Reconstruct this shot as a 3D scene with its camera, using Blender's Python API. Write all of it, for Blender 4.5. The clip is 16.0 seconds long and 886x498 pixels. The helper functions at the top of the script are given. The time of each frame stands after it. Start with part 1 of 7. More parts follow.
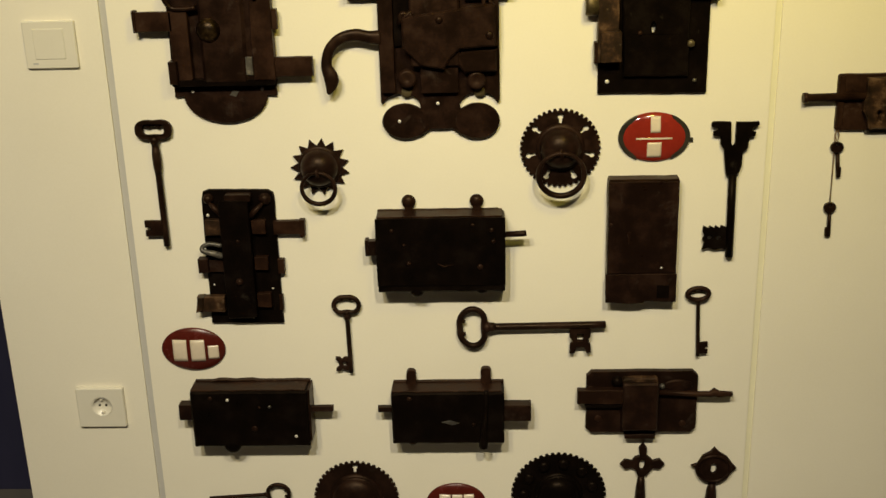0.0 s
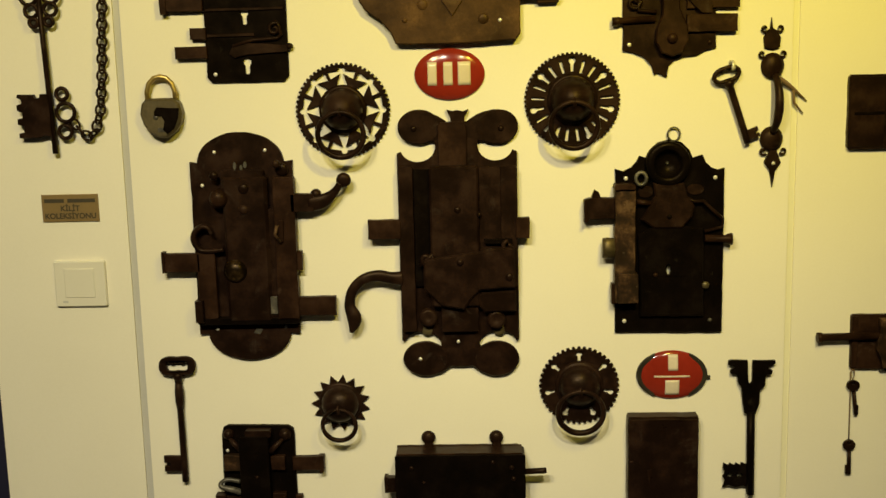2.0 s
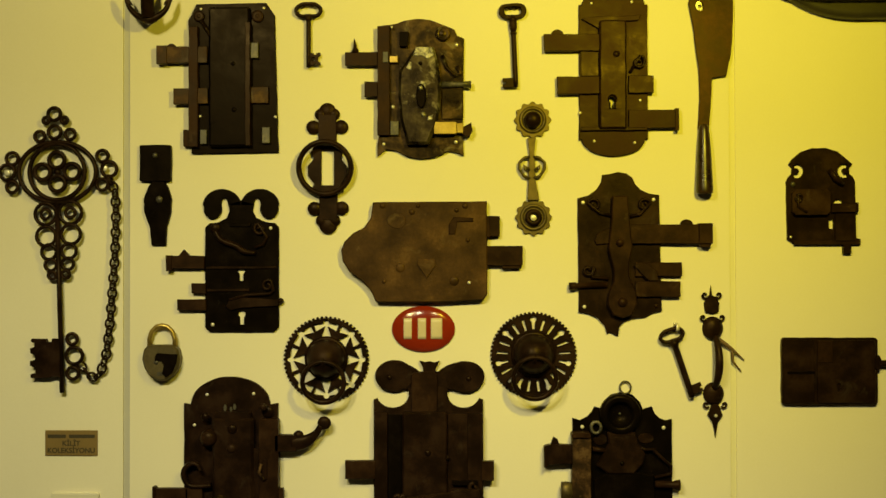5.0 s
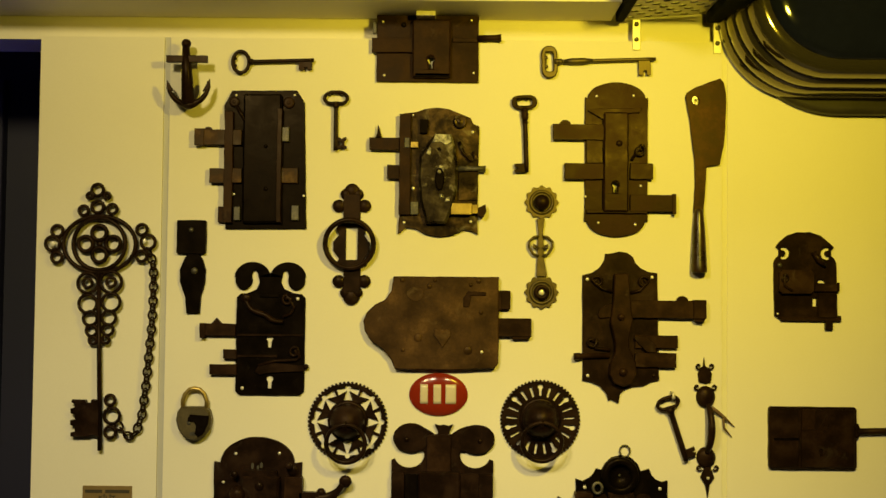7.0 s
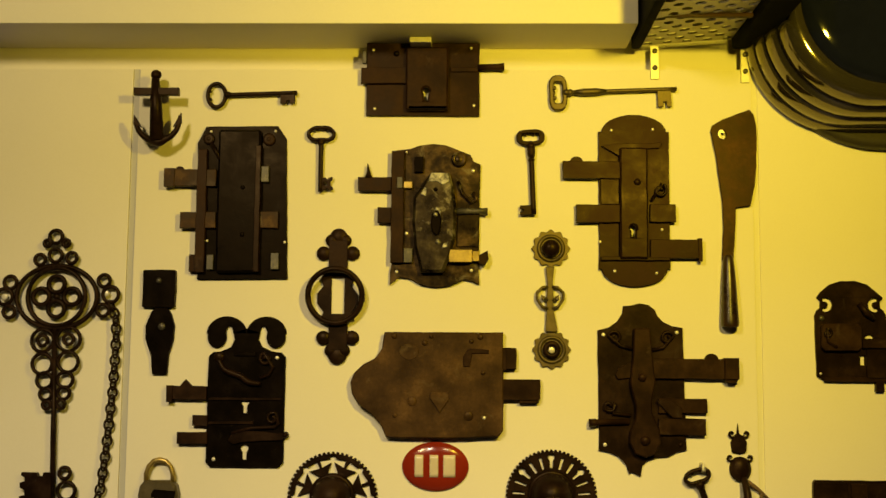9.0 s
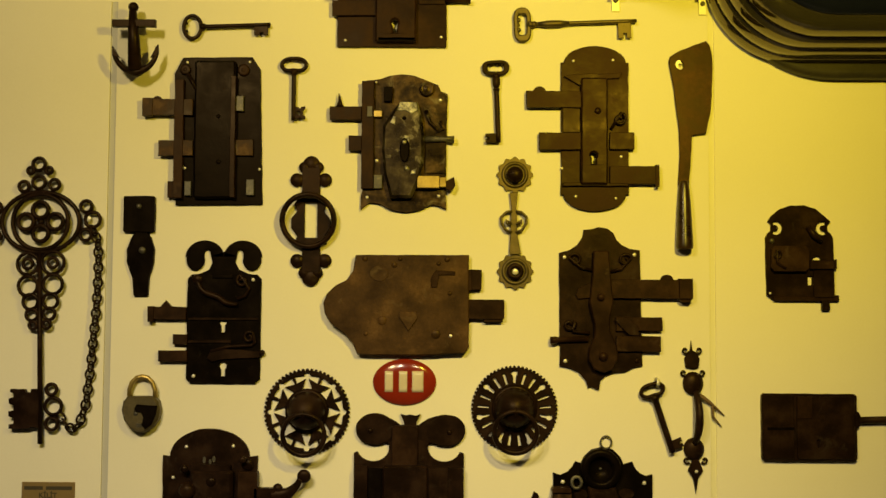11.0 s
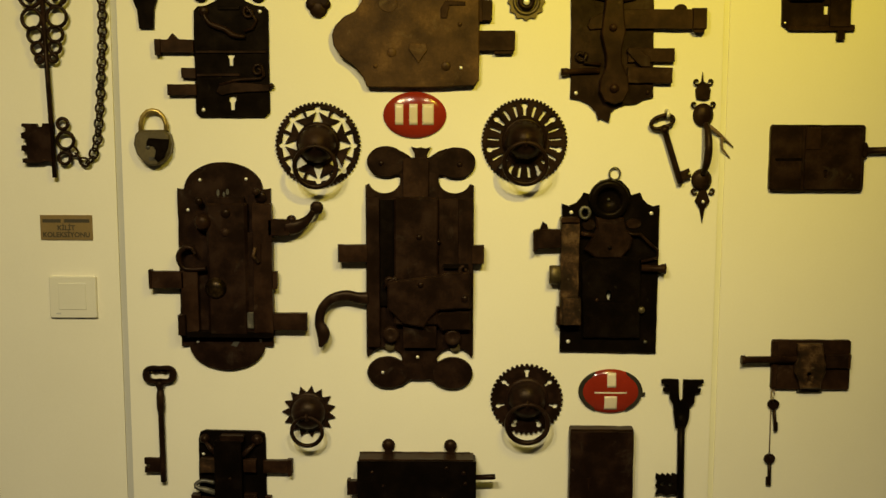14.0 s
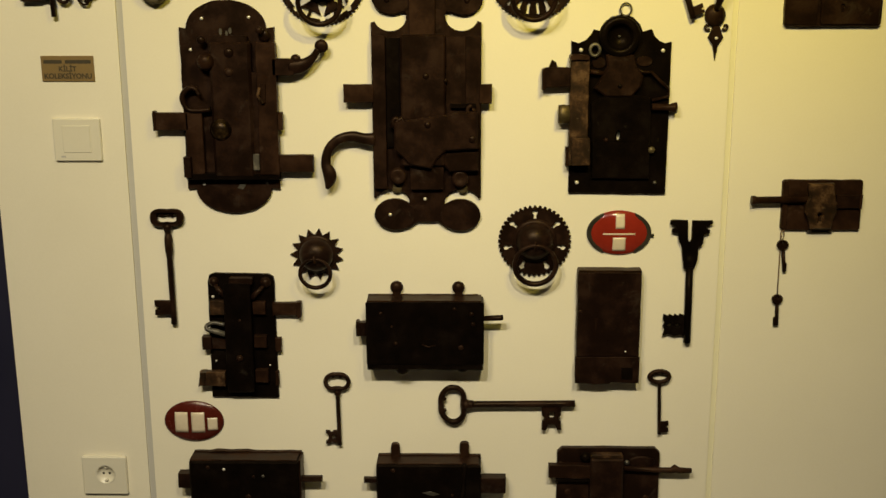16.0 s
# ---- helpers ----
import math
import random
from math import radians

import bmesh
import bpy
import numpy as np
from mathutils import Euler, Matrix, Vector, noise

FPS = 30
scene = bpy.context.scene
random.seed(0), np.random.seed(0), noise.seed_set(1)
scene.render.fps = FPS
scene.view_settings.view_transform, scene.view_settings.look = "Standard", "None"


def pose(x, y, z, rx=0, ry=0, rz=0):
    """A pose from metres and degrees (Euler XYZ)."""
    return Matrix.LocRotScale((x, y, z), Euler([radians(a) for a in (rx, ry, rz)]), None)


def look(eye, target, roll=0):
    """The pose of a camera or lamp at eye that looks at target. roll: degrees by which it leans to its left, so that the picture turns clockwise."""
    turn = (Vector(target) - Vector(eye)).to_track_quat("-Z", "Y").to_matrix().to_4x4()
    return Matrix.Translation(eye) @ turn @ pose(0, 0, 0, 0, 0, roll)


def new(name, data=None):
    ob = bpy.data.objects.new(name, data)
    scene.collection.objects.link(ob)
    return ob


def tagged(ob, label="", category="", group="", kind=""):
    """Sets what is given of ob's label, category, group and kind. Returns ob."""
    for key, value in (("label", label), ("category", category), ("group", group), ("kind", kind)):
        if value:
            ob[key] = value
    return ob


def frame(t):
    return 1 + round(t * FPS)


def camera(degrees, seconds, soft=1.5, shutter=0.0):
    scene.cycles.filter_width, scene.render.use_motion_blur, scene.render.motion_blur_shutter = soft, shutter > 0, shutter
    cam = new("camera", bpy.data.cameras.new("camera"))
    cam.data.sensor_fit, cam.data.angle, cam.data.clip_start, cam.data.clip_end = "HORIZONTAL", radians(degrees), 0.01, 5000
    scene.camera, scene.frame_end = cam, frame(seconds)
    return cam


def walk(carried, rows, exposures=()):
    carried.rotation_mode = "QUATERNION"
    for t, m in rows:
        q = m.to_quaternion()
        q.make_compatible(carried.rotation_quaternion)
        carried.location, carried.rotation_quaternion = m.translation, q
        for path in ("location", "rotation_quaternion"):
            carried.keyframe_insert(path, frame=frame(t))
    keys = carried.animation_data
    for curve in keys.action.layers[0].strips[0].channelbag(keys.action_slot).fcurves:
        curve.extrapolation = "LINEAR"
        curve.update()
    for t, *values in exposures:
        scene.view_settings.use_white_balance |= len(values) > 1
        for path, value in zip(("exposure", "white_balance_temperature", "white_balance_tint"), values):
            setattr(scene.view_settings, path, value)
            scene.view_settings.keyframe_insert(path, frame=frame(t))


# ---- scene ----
from mathutils.geometry import tessellate_polygon
from mathutils import noise

cam = camera(43.00, 16.0)
# seconds, eye x, y, z, yaw, pitch, roll (degrees)
PATH = [
    (0, 0.633, -1.825, 1.441, 2.50, -19.26, -1.58),
    (0.5, 0.624, -1.821, 1.460, 2.91, -17.51, -1.78),
    (1, 0.616, -1.817, 1.486, 3.03, -15.35, -1.97),
    (1.5, 0.604, -1.825, 1.512, 2.59, -12.49, -1.82),
    (2, 0.602, -1.829, 1.532, 2.26, -9.86, -1.41),
    (2.5, 0.603, -1.827, 1.551, 2.05, -7.73, -1.00),
    (3, 0.598, -1.836, 1.571, 1.96, -5.85, -0.71),
    (3.5, 0.595, -1.850, 1.585, 2.11, -4.01, -0.49),
    (4, 0.602, -1.885, 1.596, 1.36, -2.36, -0.29),
    (4.5, 0.614, -1.931, 1.604, 1.12, -0.57, -0.28),
    (5, 0.637, -2.010, 1.621, 1.55, 0.59, -0.14),
    (7.5, 0.558, -2.180, 1.702, 0.07, 2.40, 0.54),
    (8, 0.566, -2.121, 1.692, 0.13, 3.17, 0.21),
    (8.5, 0.597, -1.966, 1.670, 1.41, 5.18, 0.50),
    (8.7, 0.601, -1.940, 1.668, 1.50, 5.58, 0.50),
    (9.1, 0.609, -1.935, 1.662, 1.45, 6.20, 0.48),
    (9.6, 0.621, -1.955, 1.652, 1.30, 6.42, 0.45),
    (10.2, 0.634, -1.985, 1.640, 1.08, 5.65, 0.40),
    (10.7, 0.641, -2.008, 1.629, 0.90, 4.22, 0.36),
    (11, 0.643, -2.019, 1.623, 0.81, 3.24, 0.34),
    (11.5, 0.640, -2.058, 1.615, 0.56, 1.55, 0.20),
    (12, 0.636, -2.047, 1.599, 0.74, -0.12, 0.20),
    (12.5, 0.635, -2.039, 1.581, 0.77, -1.76, 0.06),
    (13, 0.639, -2.036, 1.562, 0.64, -3.25, 0.06),
    (13.5, 0.636, -2.036, 1.540, 0.75, -5.13, 0.14),
    (14, 0.627, -2.024, 1.531, 0.82, -7.70, 0.11),
    (14.5, 0.624, -2.014, 1.522, 0.89, -9.86, 0.03),
    (15, 0.625, -2.013, 1.508, 0.91, -11.41, -0.12),
    (15.5, 0.628, -2.015, 1.489, 1.21, -12.86, -0.21),
    (16, 0.633, -2.019, 1.460, 1.39, -13.84, -0.23),
]
# seconds, stops, kelvin, tint: the film camera's own exposure and white balance drift with the view
EXPOSURES = [
    (0.0, -0.02, 6100, 12), (1.0, -0.08, 6200, 11), (2.0, -0.20, 6600, 3), (3.0, -0.40, 7700, -8), (4.0, -0.52, 8300, -18), (5.0, -0.56, 8150, -13),
    (7.5, -0.60, 7750, 3), (8.5, -0.62, 7850, 9), (11.0, -0.64, 7600, 6), (12.5, -0.62, 7350, 5), (14.0, -0.48, 7100, 2), (15.0, -0.35, 6750, 6), (16.0, -0.25, 6450, 10)]


def aim(yaw, pitch, roll):
    return Matrix.Rotation(radians(yaw), 4, "Z") @ Matrix.Rotation(radians(90 + pitch), 4, "X") @ Matrix.Rotation(radians(roll), 4, "Z")


walk(cam, [(t, Matrix.Translation((x, y, z)) @ aim(yaw, pitch, roll)) for t, x, y, z, yaw, pitch, roll in PATH], EXPOSURES)

# ---- light ----
world = bpy.data.worlds.new("night_room")
scene.world = world
world.use_nodes = True
world.node_tree.nodes["Background"].inputs[0].default_value = (1.0, 0.8, 0.55, 1)
world.node_tree.nodes["Background"].inputs[1].default_value = 0.02


def lamp(name, kind, eye, target, power, colour, radius, angle=120.0, blend=0.6):
    data = bpy.data.lights.new(name, kind)
    data.energy, data.color, data.shadow_soft_size = power, colour, radius
    if kind == "SPOT":
        data.spot_size, data.spot_blend = radians(angle), blend
    ob = new(name, data)
    ob.matrix_world = look(eye, target)
    return ob


lamp("picture_spot", "SPOT", (1.05, -1.22, 2.23), (0.93, 0, 2.14), 82.0, (1.0, 0.79, 0.07), 0.035, 110, 1.0)
lamp("ceiling_spot", "SPOT", (0.26, -2.15, 2.60), (0.00, 0, 0.02), 129.0, (1.0, 0.93, 0.76), 0.03, 72, 1.0)
lamp("ceiling_spot", "SPOT", (0.95, -2.15, 2.60), (1.20, 0, 0.00), 152.0, (1.0, 0.86, 0.52), 0.03, 66, 1.0)
lamp("ceiling_spot", "SPOT", (-0.15, -2.15, 2.60), (-0.24, 0, 1.78), 130.0, (1.0, 0.84, 0.46), 0.12, 98, 1.0)

# ---- materials ----


def ramp(nodes, links, source, stops):
    node = nodes.new("ShaderNodeValToRGB")
    els = node.color_ramp.elements
    while len(els) < len(stops):
        els.new(0.5)
    for el, (at, c) in zip(els, stops):
        el.position, el.color = at, (*c, 1)
    links.new(source, node.inputs[0])
    return node


def surface(name, stops, rough=(0.5, 0.7), metal=0.0, scale=12.0, grain=140.0, bump=0.15, dist=0.001, spec=0.5, jitter=True, dents=0.0, wear=None, calm=0.55):
    """Two scales of noise for colour, roughness and relief; object-local so that repeats differ."""
    if dents:
        # oiled old iron: even, dark and softly glossy, with only faint mottling
        mean = [1.05 * sum(c[k] for _, c in stops) / len(stops) for k in range(3)]
        stops = [(at, tuple(c[k] * 1.05 * (1 - calm) + mean[k] * calm for k in range(3))) for at, c in stops]
        if wear:
            wear = (tuple(wear[0][k] * (1 - calm) + mean[k] * calm for k in range(3)), wear[1], wear[2])
    m = bpy.data.materials.new(name)
    m.use_nodes = True
    nodes, links = m.node_tree.nodes, m.node_tree.links
    bsdf = nodes["Principled BSDF"]
    where = nodes.new("ShaderNodeTexCoord")
    shift = nodes.new("ShaderNodeVectorMath")
    shift.operation = "ADD"
    links.new(where.outputs["Object"], shift.inputs[0])
    if jitter:
        info = nodes.new("ShaderNodeObjectInfo")
        spread = nodes.new("ShaderNodeMath")
        spread.operation = "MULTIPLY"
        spread.inputs[1].default_value = 37.0
        links.new(info.outputs["Random"], spread.inputs[0])
        links.new(spread.outputs[0], shift.inputs[1])
    big, small = nodes.new("ShaderNodeTexNoise"), nodes.new("ShaderNodeTexNoise")
    for node, s, detail in ((big, scale, 5.0), (small, grain, 4.0)):
        node.inputs["Scale"].default_value, node.inputs["Detail"].default_value = s, detail
        node.inputs["Roughness"].default_value = 0.6
        links.new(shift.outputs[0], node.inputs["Vector"])
    mix = nodes.new("ShaderNodeMix")
    mix.inputs[0].default_value = 0.18 if dents else 0.35
    links.new(big.outputs["Fac"], mix.inputs[2])
    links.new(small.outputs["Fac"], mix.inputs[3])
    colour = ramp(nodes, links, mix.outputs[0], stops)
    links.new(colour.outputs[0], bsdf.inputs["Base Color"])
    gloss = nodes.new("ShaderNodeMapRange")
    gloss.inputs[1].default_value, gloss.inputs[2].default_value = 0.3, 0.7
    gloss.inputs[3].default_value, gloss.inputs[4].default_value = rough
    links.new(mix.outputs[0], gloss.inputs[0])
    links.new(gloss.outputs[0], bsdf.inputs["Roughness"])
    relief = nodes.new("ShaderNodeBump")
    relief.inputs["Strength"].default_value, relief.inputs["Distance"].default_value = bump, dist
    links.new(mix.outputs[0], relief.inputs["Height"])
    links.new(relief.outputs[0], bsdf.inputs["Normal"])
    bsdf.inputs["Metallic"].default_value = metal
    bsdf.inputs["Specular IOR Level"].default_value = spec
    if dents:
        hammer = nodes.new("ShaderNodeTexNoise")
        hammer.inputs["Scale"].default_value, hammer.inputs["Detail"].default_value = 62.0, 2.5
        links.new(shift.outputs[0], hammer.inputs["Vector"])
        blow = nodes.new("ShaderNodeBump")
        blow.inputs["Strength"].default_value, blow.inputs["Distance"].default_value = 0.8, dents * 0.45
        links.new(hammer.outputs["Fac"], blow.inputs["Height"])
        links.new(blow.outputs[0], relief.inputs["Normal"])
    if wear:
        tone, start, shine = wear
        rub = nodes.new("ShaderNodeTexNoise")
        rub.inputs["Scale"].default_value, rub.inputs["Detail"].default_value, rub.inputs["Roughness"].default_value = 27.0, 7.0, 0.68
        rub.inputs["Distortion"].default_value = 0.6
        links.new(shift.outputs[0], rub.inputs["Vector"])
        mask = nodes.new("ShaderNodeMapRange")
        mask.inputs[1].default_value, mask.inputs[2].default_value = start, start + 0.14
        links.new(rub.outputs["Fac"], mask.inputs[0])
        over = nodes.new("ShaderNodeMix")
        over.data_type = "RGBA"
        links.new(mask.outputs[0], over.inputs[0])
        links.new(colour.outputs[0], over.inputs[6])
        over.inputs[7].default_value = (*tone, 1)
        links.new(over.outputs[2], bsdf.inputs["Base Color"])
        polish = nodes.new("ShaderNodeMix")
        links.new(mask.outputs[0], polish.inputs[0])
        links.new(gloss.outputs[0], polish.inputs[2])
        polish.inputs[3].default_value = shine
        links.new(polish.outputs[0], bsdf.inputs["Roughness"])
        bsdf.inputs["Specular Tint"].default_value = (1.0, 0.74, 0.52, 1)
    return m


WALL = surface("cream_wall_paint", [(0.35, (0.77, 0.72, 0.60)), (0.65, (0.81, 0.76, 0.64))], (0.55, 0.7), 0, 3.0, 260, 0.08, 0.0006)
CEIL = surface("ceiling_paint", [(0.35, (0.74, 0.70, 0.60)), (0.65, (0.78, 0.74, 0.64))], (0.6, 0.75), 0, 3.0, 200, 0.08, 0.0006)
TRIM = surface("grey_trim_paint", [(0.3, (0.46, 0.445, 0.42)), (0.7, (0.51, 0.495, 0.47))], (0.4, 0.55), 0, 8, 200, 0.05)
SEAM = surface("pale_seam_filler", [(0.3, (0.72, 0.68, 0.50)), (0.7, (0.77, 0.73, 0.54))], (0.5, 0.6), 0, 8, 200, 0.05)
NAVY = surface("navy_wall_paint", [(0.3, (0.014, 0.014, 0.040)), (0.7, (0.020, 0.019, 0.052))], (0.5, 0.7), 0, 4, 120, 0.1)
FLOOR = surface("grey_floor", [(0.3, (0.10, 0.09, 0.08)), (0.7, (0.16, 0.14, 0.12))], (0.35, 0.55), 0, 5, 90, 0.1)
IRON = surface("black_iron", [(0.42, (0.0052, 0.0025, 0.0015)), (0.485, (0.0092, 0.0043, 0.0029)), (0.545, (0.0167, 0.0074, 0.0048)), (0.63, (0.0256, 0.0130, 0.0085))], (0.26, 0.52), 0.1, 24, 210, 0.45, 0.0009, 0.12, True, 0.0006, ((0.0460, 0.0320, 0.0245), 0.59, 0.36), 0.38)
BLACK = surface("blackened_iron", [(0.42, (0.0020, 0.0014, 0.0011)), (0.54, (0.0043, 0.0025, 0.0018)), (0.63, (0.0076, 0.0051, 0.0038))], (0.24, 0.46), 0.1, 26, 240, 0.4, 0.0007, 0.045, True, 0.0005, ((0.0425, 0.0347, 0.0264), 0.66, 0.34), 0.4)
BROWN = surface("brown_iron", [(0.42, (0.0074, 0.0032, 0.0021)), (0.485, (0.0143, 0.0062, 0.0036)), (0.545, (0.0234, 0.0101, 0.0056)), (0.63, (0.0351, 0.0169, 0.0100))], (0.30, 0.58), 0.08, 22, 200, 0.45, 0.0010, 0.12, True, 0.0007, ((0.0712, 0.0442, 0.0311), 0.61, 0.40), 0.38)
RUST = surface("rusty_iron", [(0.43, (0.006, 0.0035, 0.002)), (0.485, (0.016, 0.0075, 0.004)), (0.535, (0.040, 0.019, 0.009)), (0.61, (0.095, 0.053, 0.027))], (0.36, 0.7), 0.1, 30, 220, 0.6, 0.0011, 0.3, True, 0.0008, ((0.20, 0.14, 0.085), 0.63, 0.45), 0.2)
STEEL = surface("worn_bare_steel", [(0.30, (0.03, 0.026, 0.021)), (0.55, (0.09, 0.080, 0.066)), (0.75, (0.27, 0.235, 0.18))], (0.35, 0.6), 0.45, 45, 240, 0.5, 0.001)
GREEN = surface("grey_green_iron", [(0.43, (0.0047, 0.0025, 0.001)), (0.485, (0.0121, 0.0066, 0.0025)), (0.535, (0.0286, 0.0164, 0.0067)), (0.61, (0.066, 0.0386, 0.0173))], (0.22, 0.5), 0.3, 30, 180, 0.7, 0.0004, 0.25, True, 0.0004, ((0.17, 0.14, 0.085), 0.55, 0.34), 0.05)
HANDLE = surface("polished_dark_grip", [(0.40, (0.012, 0.006, 0.003)), (0.55, (0.032, 0.016, 0.007)), (0.67, (0.07, 0.036, 0.015))], (0.22, 0.36), 0, 22, 150, 0.4, 0.0006, 0.5)
SOOT = surface("matt_black_plastic", [(0.40, (0.0022, 0.0020, 0.0018)), (0.65, (0.0050, 0.0044, 0.0038))], (0.7, 0.9), 0, 30, 200, 0.3, 0.0006, 0.05)
DULL = surface("dull_grey_brown", [(0.40, (0.020, 0.0165, 0.013)), (0.65, (0.036, 0.030, 0.024))], (0.4, 0.6), 0, 12, 120, 0.2, 0.0006, 0.3)
PATINA = surface("glossy_dark_patina", [(0.43, (0.0036, 0.0025, 0.0014)), (0.485, (0.0083, 0.0058, 0.0032)), (0.535, (0.0202, 0.0152, 0.0088)), (0.61, (0.0506, 0.0403, 0.0249))], (0.2, 0.42), 0.2, 24, 170, 0.7, 0.0004, 0.4, True, 0.0004, ((0.30, 0.265, 0.20), 0.555, 0.30), 0.0)
BARE = surface("bright_rubbed_iron", [(0.40, (0.06, 0.052, 0.04)), (0.50, (0.24, 0.22, 0.18)), (0.62, (0.48, 0.45, 0.39))], (0.25, 0.5), 0.4, 70, 260, 0.8, 0.0010)
BRONZE = surface("dull_bronze", [(0.30, (0.045, 0.032, 0.014)), (0.70, (0.15, 0.11, 0.05))], (0.35, 0.6), 0.7, 40, 260, 0.4, 0.0008)
BRASS = surface("polished_brass", [(0.30, (0.30, 0.21, 0.07)), (0.70, (0.52, 0.38, 0.13))], (0.26, 0.42), 0.75, 40, 260, 0.25, 0.0006)
GREY = surface("grey_padlock_iron", [(0.30, (0.050, 0.037, 0.017)), (0.70, (0.125, 0.094, 0.044))], (0.36, 0.55), 0.3, 35, 240, 0.3, 0.0008)
ZINC = surface("zinc_screw", [(0.30, (0.62, 0.58, 0.50)), (0.70, (0.78, 0.74, 0.66))], (0.3, 0.45), 0.35, 80, 400, 0.1, 0.0003)
RED = surface("red_enamel", [(0.3, (0.184, 0.0165, 0.0084)), (0.7, (0.2576, 0.0225, 0.0119))], (0.10, 0.22), 0, 14, 120, 0.06, 0.0005, 0.35)
DARKRED = surface("aged_red_enamel", [(0.36, (0.0580, 0.0085, 0.0050)), (0.6, (0.0870, 0.0114, 0.0070)), (0.74, (0.0242, 0.0142, 0.0075))], (0.16, 0.35), 0, 18, 150, 0.12, 0.0006, 0.3)
CHIP = surface("chipped_enamel_edge", [(0.34, (0.010, 0.0085, 0.005)), (0.62, (0.026, 0.021, 0.011))], (0.4, 0.6), 0.1, 30, 180, 0.4, 0.0008)
INK = surface("white_enamel", [(0.30, (0.56, 0.47, 0.36)), (0.70, (0.66, 0.57, 0.45))], (0.15, 0.3), 0, 30, 160, 0.05, 0.0003)
PLASTIC = surface("ivory_plastic", [(0.30, (0.68, 0.64, 0.54)), (0.70, (0.71, 0.67, 0.57))], (0.28, 0.36), 0, 6, 200, 0.02, 0.0003)
PLAQUE = surface("engraved_brass_plate", [(0.30, (0.195, 0.130, 0.052)), (0.70, (0.260, 0.172, 0.070))], (0.34, 0.48), 0.12, 12, 300, 0.08, 0.0003)
ENGRAVED = surface("dark_engraving", [(0.30, (0.035, 0.026, 0.012)), (0.70, (0.05, 0.036, 0.018))], (0.6, 0.7), 0, 30, 200, 0.05)
ENAMEL = surface("black_gloss_enamel", [(0.30, (0.13, 0.11, 0.09)), (0.70, (0.18, 0.155, 0.125))], (0.05, 0.10), 0.85, 5, 60, 0.03, 0.0006)
STOCK = surface("patchy_brown_sheet_iron", [(0.39, (0.0139, 0.0068, 0.0029)), (0.47, (0.0312, 0.0155, 0.0064)), (0.56, (0.0572, 0.0286, 0.0118)), (0.68, (0.13, 0.0682, 0.0291))], (0.32, 0.6), 0.1, 17, 190, 0.7, 0.0009, 0.2, True, 0.0007, ((0.105, 0.070, 0.035), 0.60, 0.38), 0.3)
FACE = surface("dark_lamp_glass", [(0.30, (0.005, 0.006, 0.020)), (0.70, (0.008, 0.010, 0.032))], (0.04, 0.08), 0, 5, 60, 0.02, 0.0006, 0.3)
MESHMETAL = surface("pale_sheet_metal", [(0.30, (0.36, 0.33, 0.28)), (0.70, (0.46, 0.42, 0.36))], (0.35, 0.5), 0.3, 14, 160, 0.1, 0.0005)
TWINE = surface("brown_twine", [(0.30, (0.10, 0.06, 0.03)), (0.70, (0.18, 0.11, 0.06))], (0.8, 0.9), 0, 60, 400, 0.4, 0.0005)
WOOD = surface("dark_blade_iron", [(0.43, (0.0086, 0.0035, 0.0016)), (0.485, (0.0187, 0.0072, 0.0031)), (0.535, (0.0331, 0.0133, 0.0056)), (0.61, (0.0612, 0.0261, 0.0112))], (0.3, 0.55), 0.2, 20, 140, 0.5, 0.0012, 0.22, True, 0.0005, ((0.0936, 0.0464, 0.0223), 0.62, 0.34), 0.2)

# ---- shape helpers: the wall is the plane y = 0, x to the right, z up, depth d out of the wall ----


def arc(cx, cz, rx, rz, a0, a1, n):
    return [(cx + rx * math.cos(radians(a0 + (a1 - a0) * i / n)), cz + rz * math.sin(radians(a0 + (a1 - a0) * i / n))) for i in range(n + 1)]


def ellipse(cx, cz, rx, rz, n=40):
    return arc(cx, cz, rx, rz, 0, 360 * (n - 1) / n, n - 1)


def rect(b, ch=0.0):
    x0, z0, x1, z1 = b
    if not ch:
        return [(x0, z0), (x1, z0), (x1, z1), (x0, z1)]
    return [(x0 + ch, z0), (x1 - ch, z0), (x1, z0 + ch), (x1, z1 - ch), (x1 - ch, z1), (x0 + ch, z1), (x0, z1 - ch), (x0, z0 + ch)]


def rounded(b, r, n=5):
    x0, z0, x1, z1 = b
    out = []
    for cx, cz, a in ((x1 - r, z0 + r, -90), (x1 - r, z1 - r, 0), (x0 + r, z1 - r, 90), (x0 + r, z0 + r, 180)):
        out += arc(cx, cz, r, r, a, a + 90, n)
    return out


def gear(cx, cz, r, teeth, depth):
    out = []
    for i in range(teeth):
        a = 360 / teeth * i
        for k, rr in ((-0.38, r - depth), (-0.2, r), (0.2, r), (0.38, r - depth)):
            t = radians(a + k * 360 / teeth)
            out.append((cx + rr * math.cos(t), cz + rr * math.sin(t)))
    return out


def keyhole(cx, cz, h, turn=0.0):
    """A keyhole of height h with its round end away from the slot's foot; turn in degrees."""
    r = h * 0.27
    pts = arc(0, h / 2 - r, r, r, -55, 235, 8) + [(-r * 0.5, -h / 2), (r * 0.5, -h / 2)]
    c, s = math.cos(radians(turn)), math.sin(radians(turn))
    return [(cx + x * c - z * s, cz + x * s + z * c) for x, z in pts]


def area(pts):
    return sum(a[0] * b[1] - b[0] * a[1] for a, b in zip(pts, pts[1:] + pts[:1])) / 2


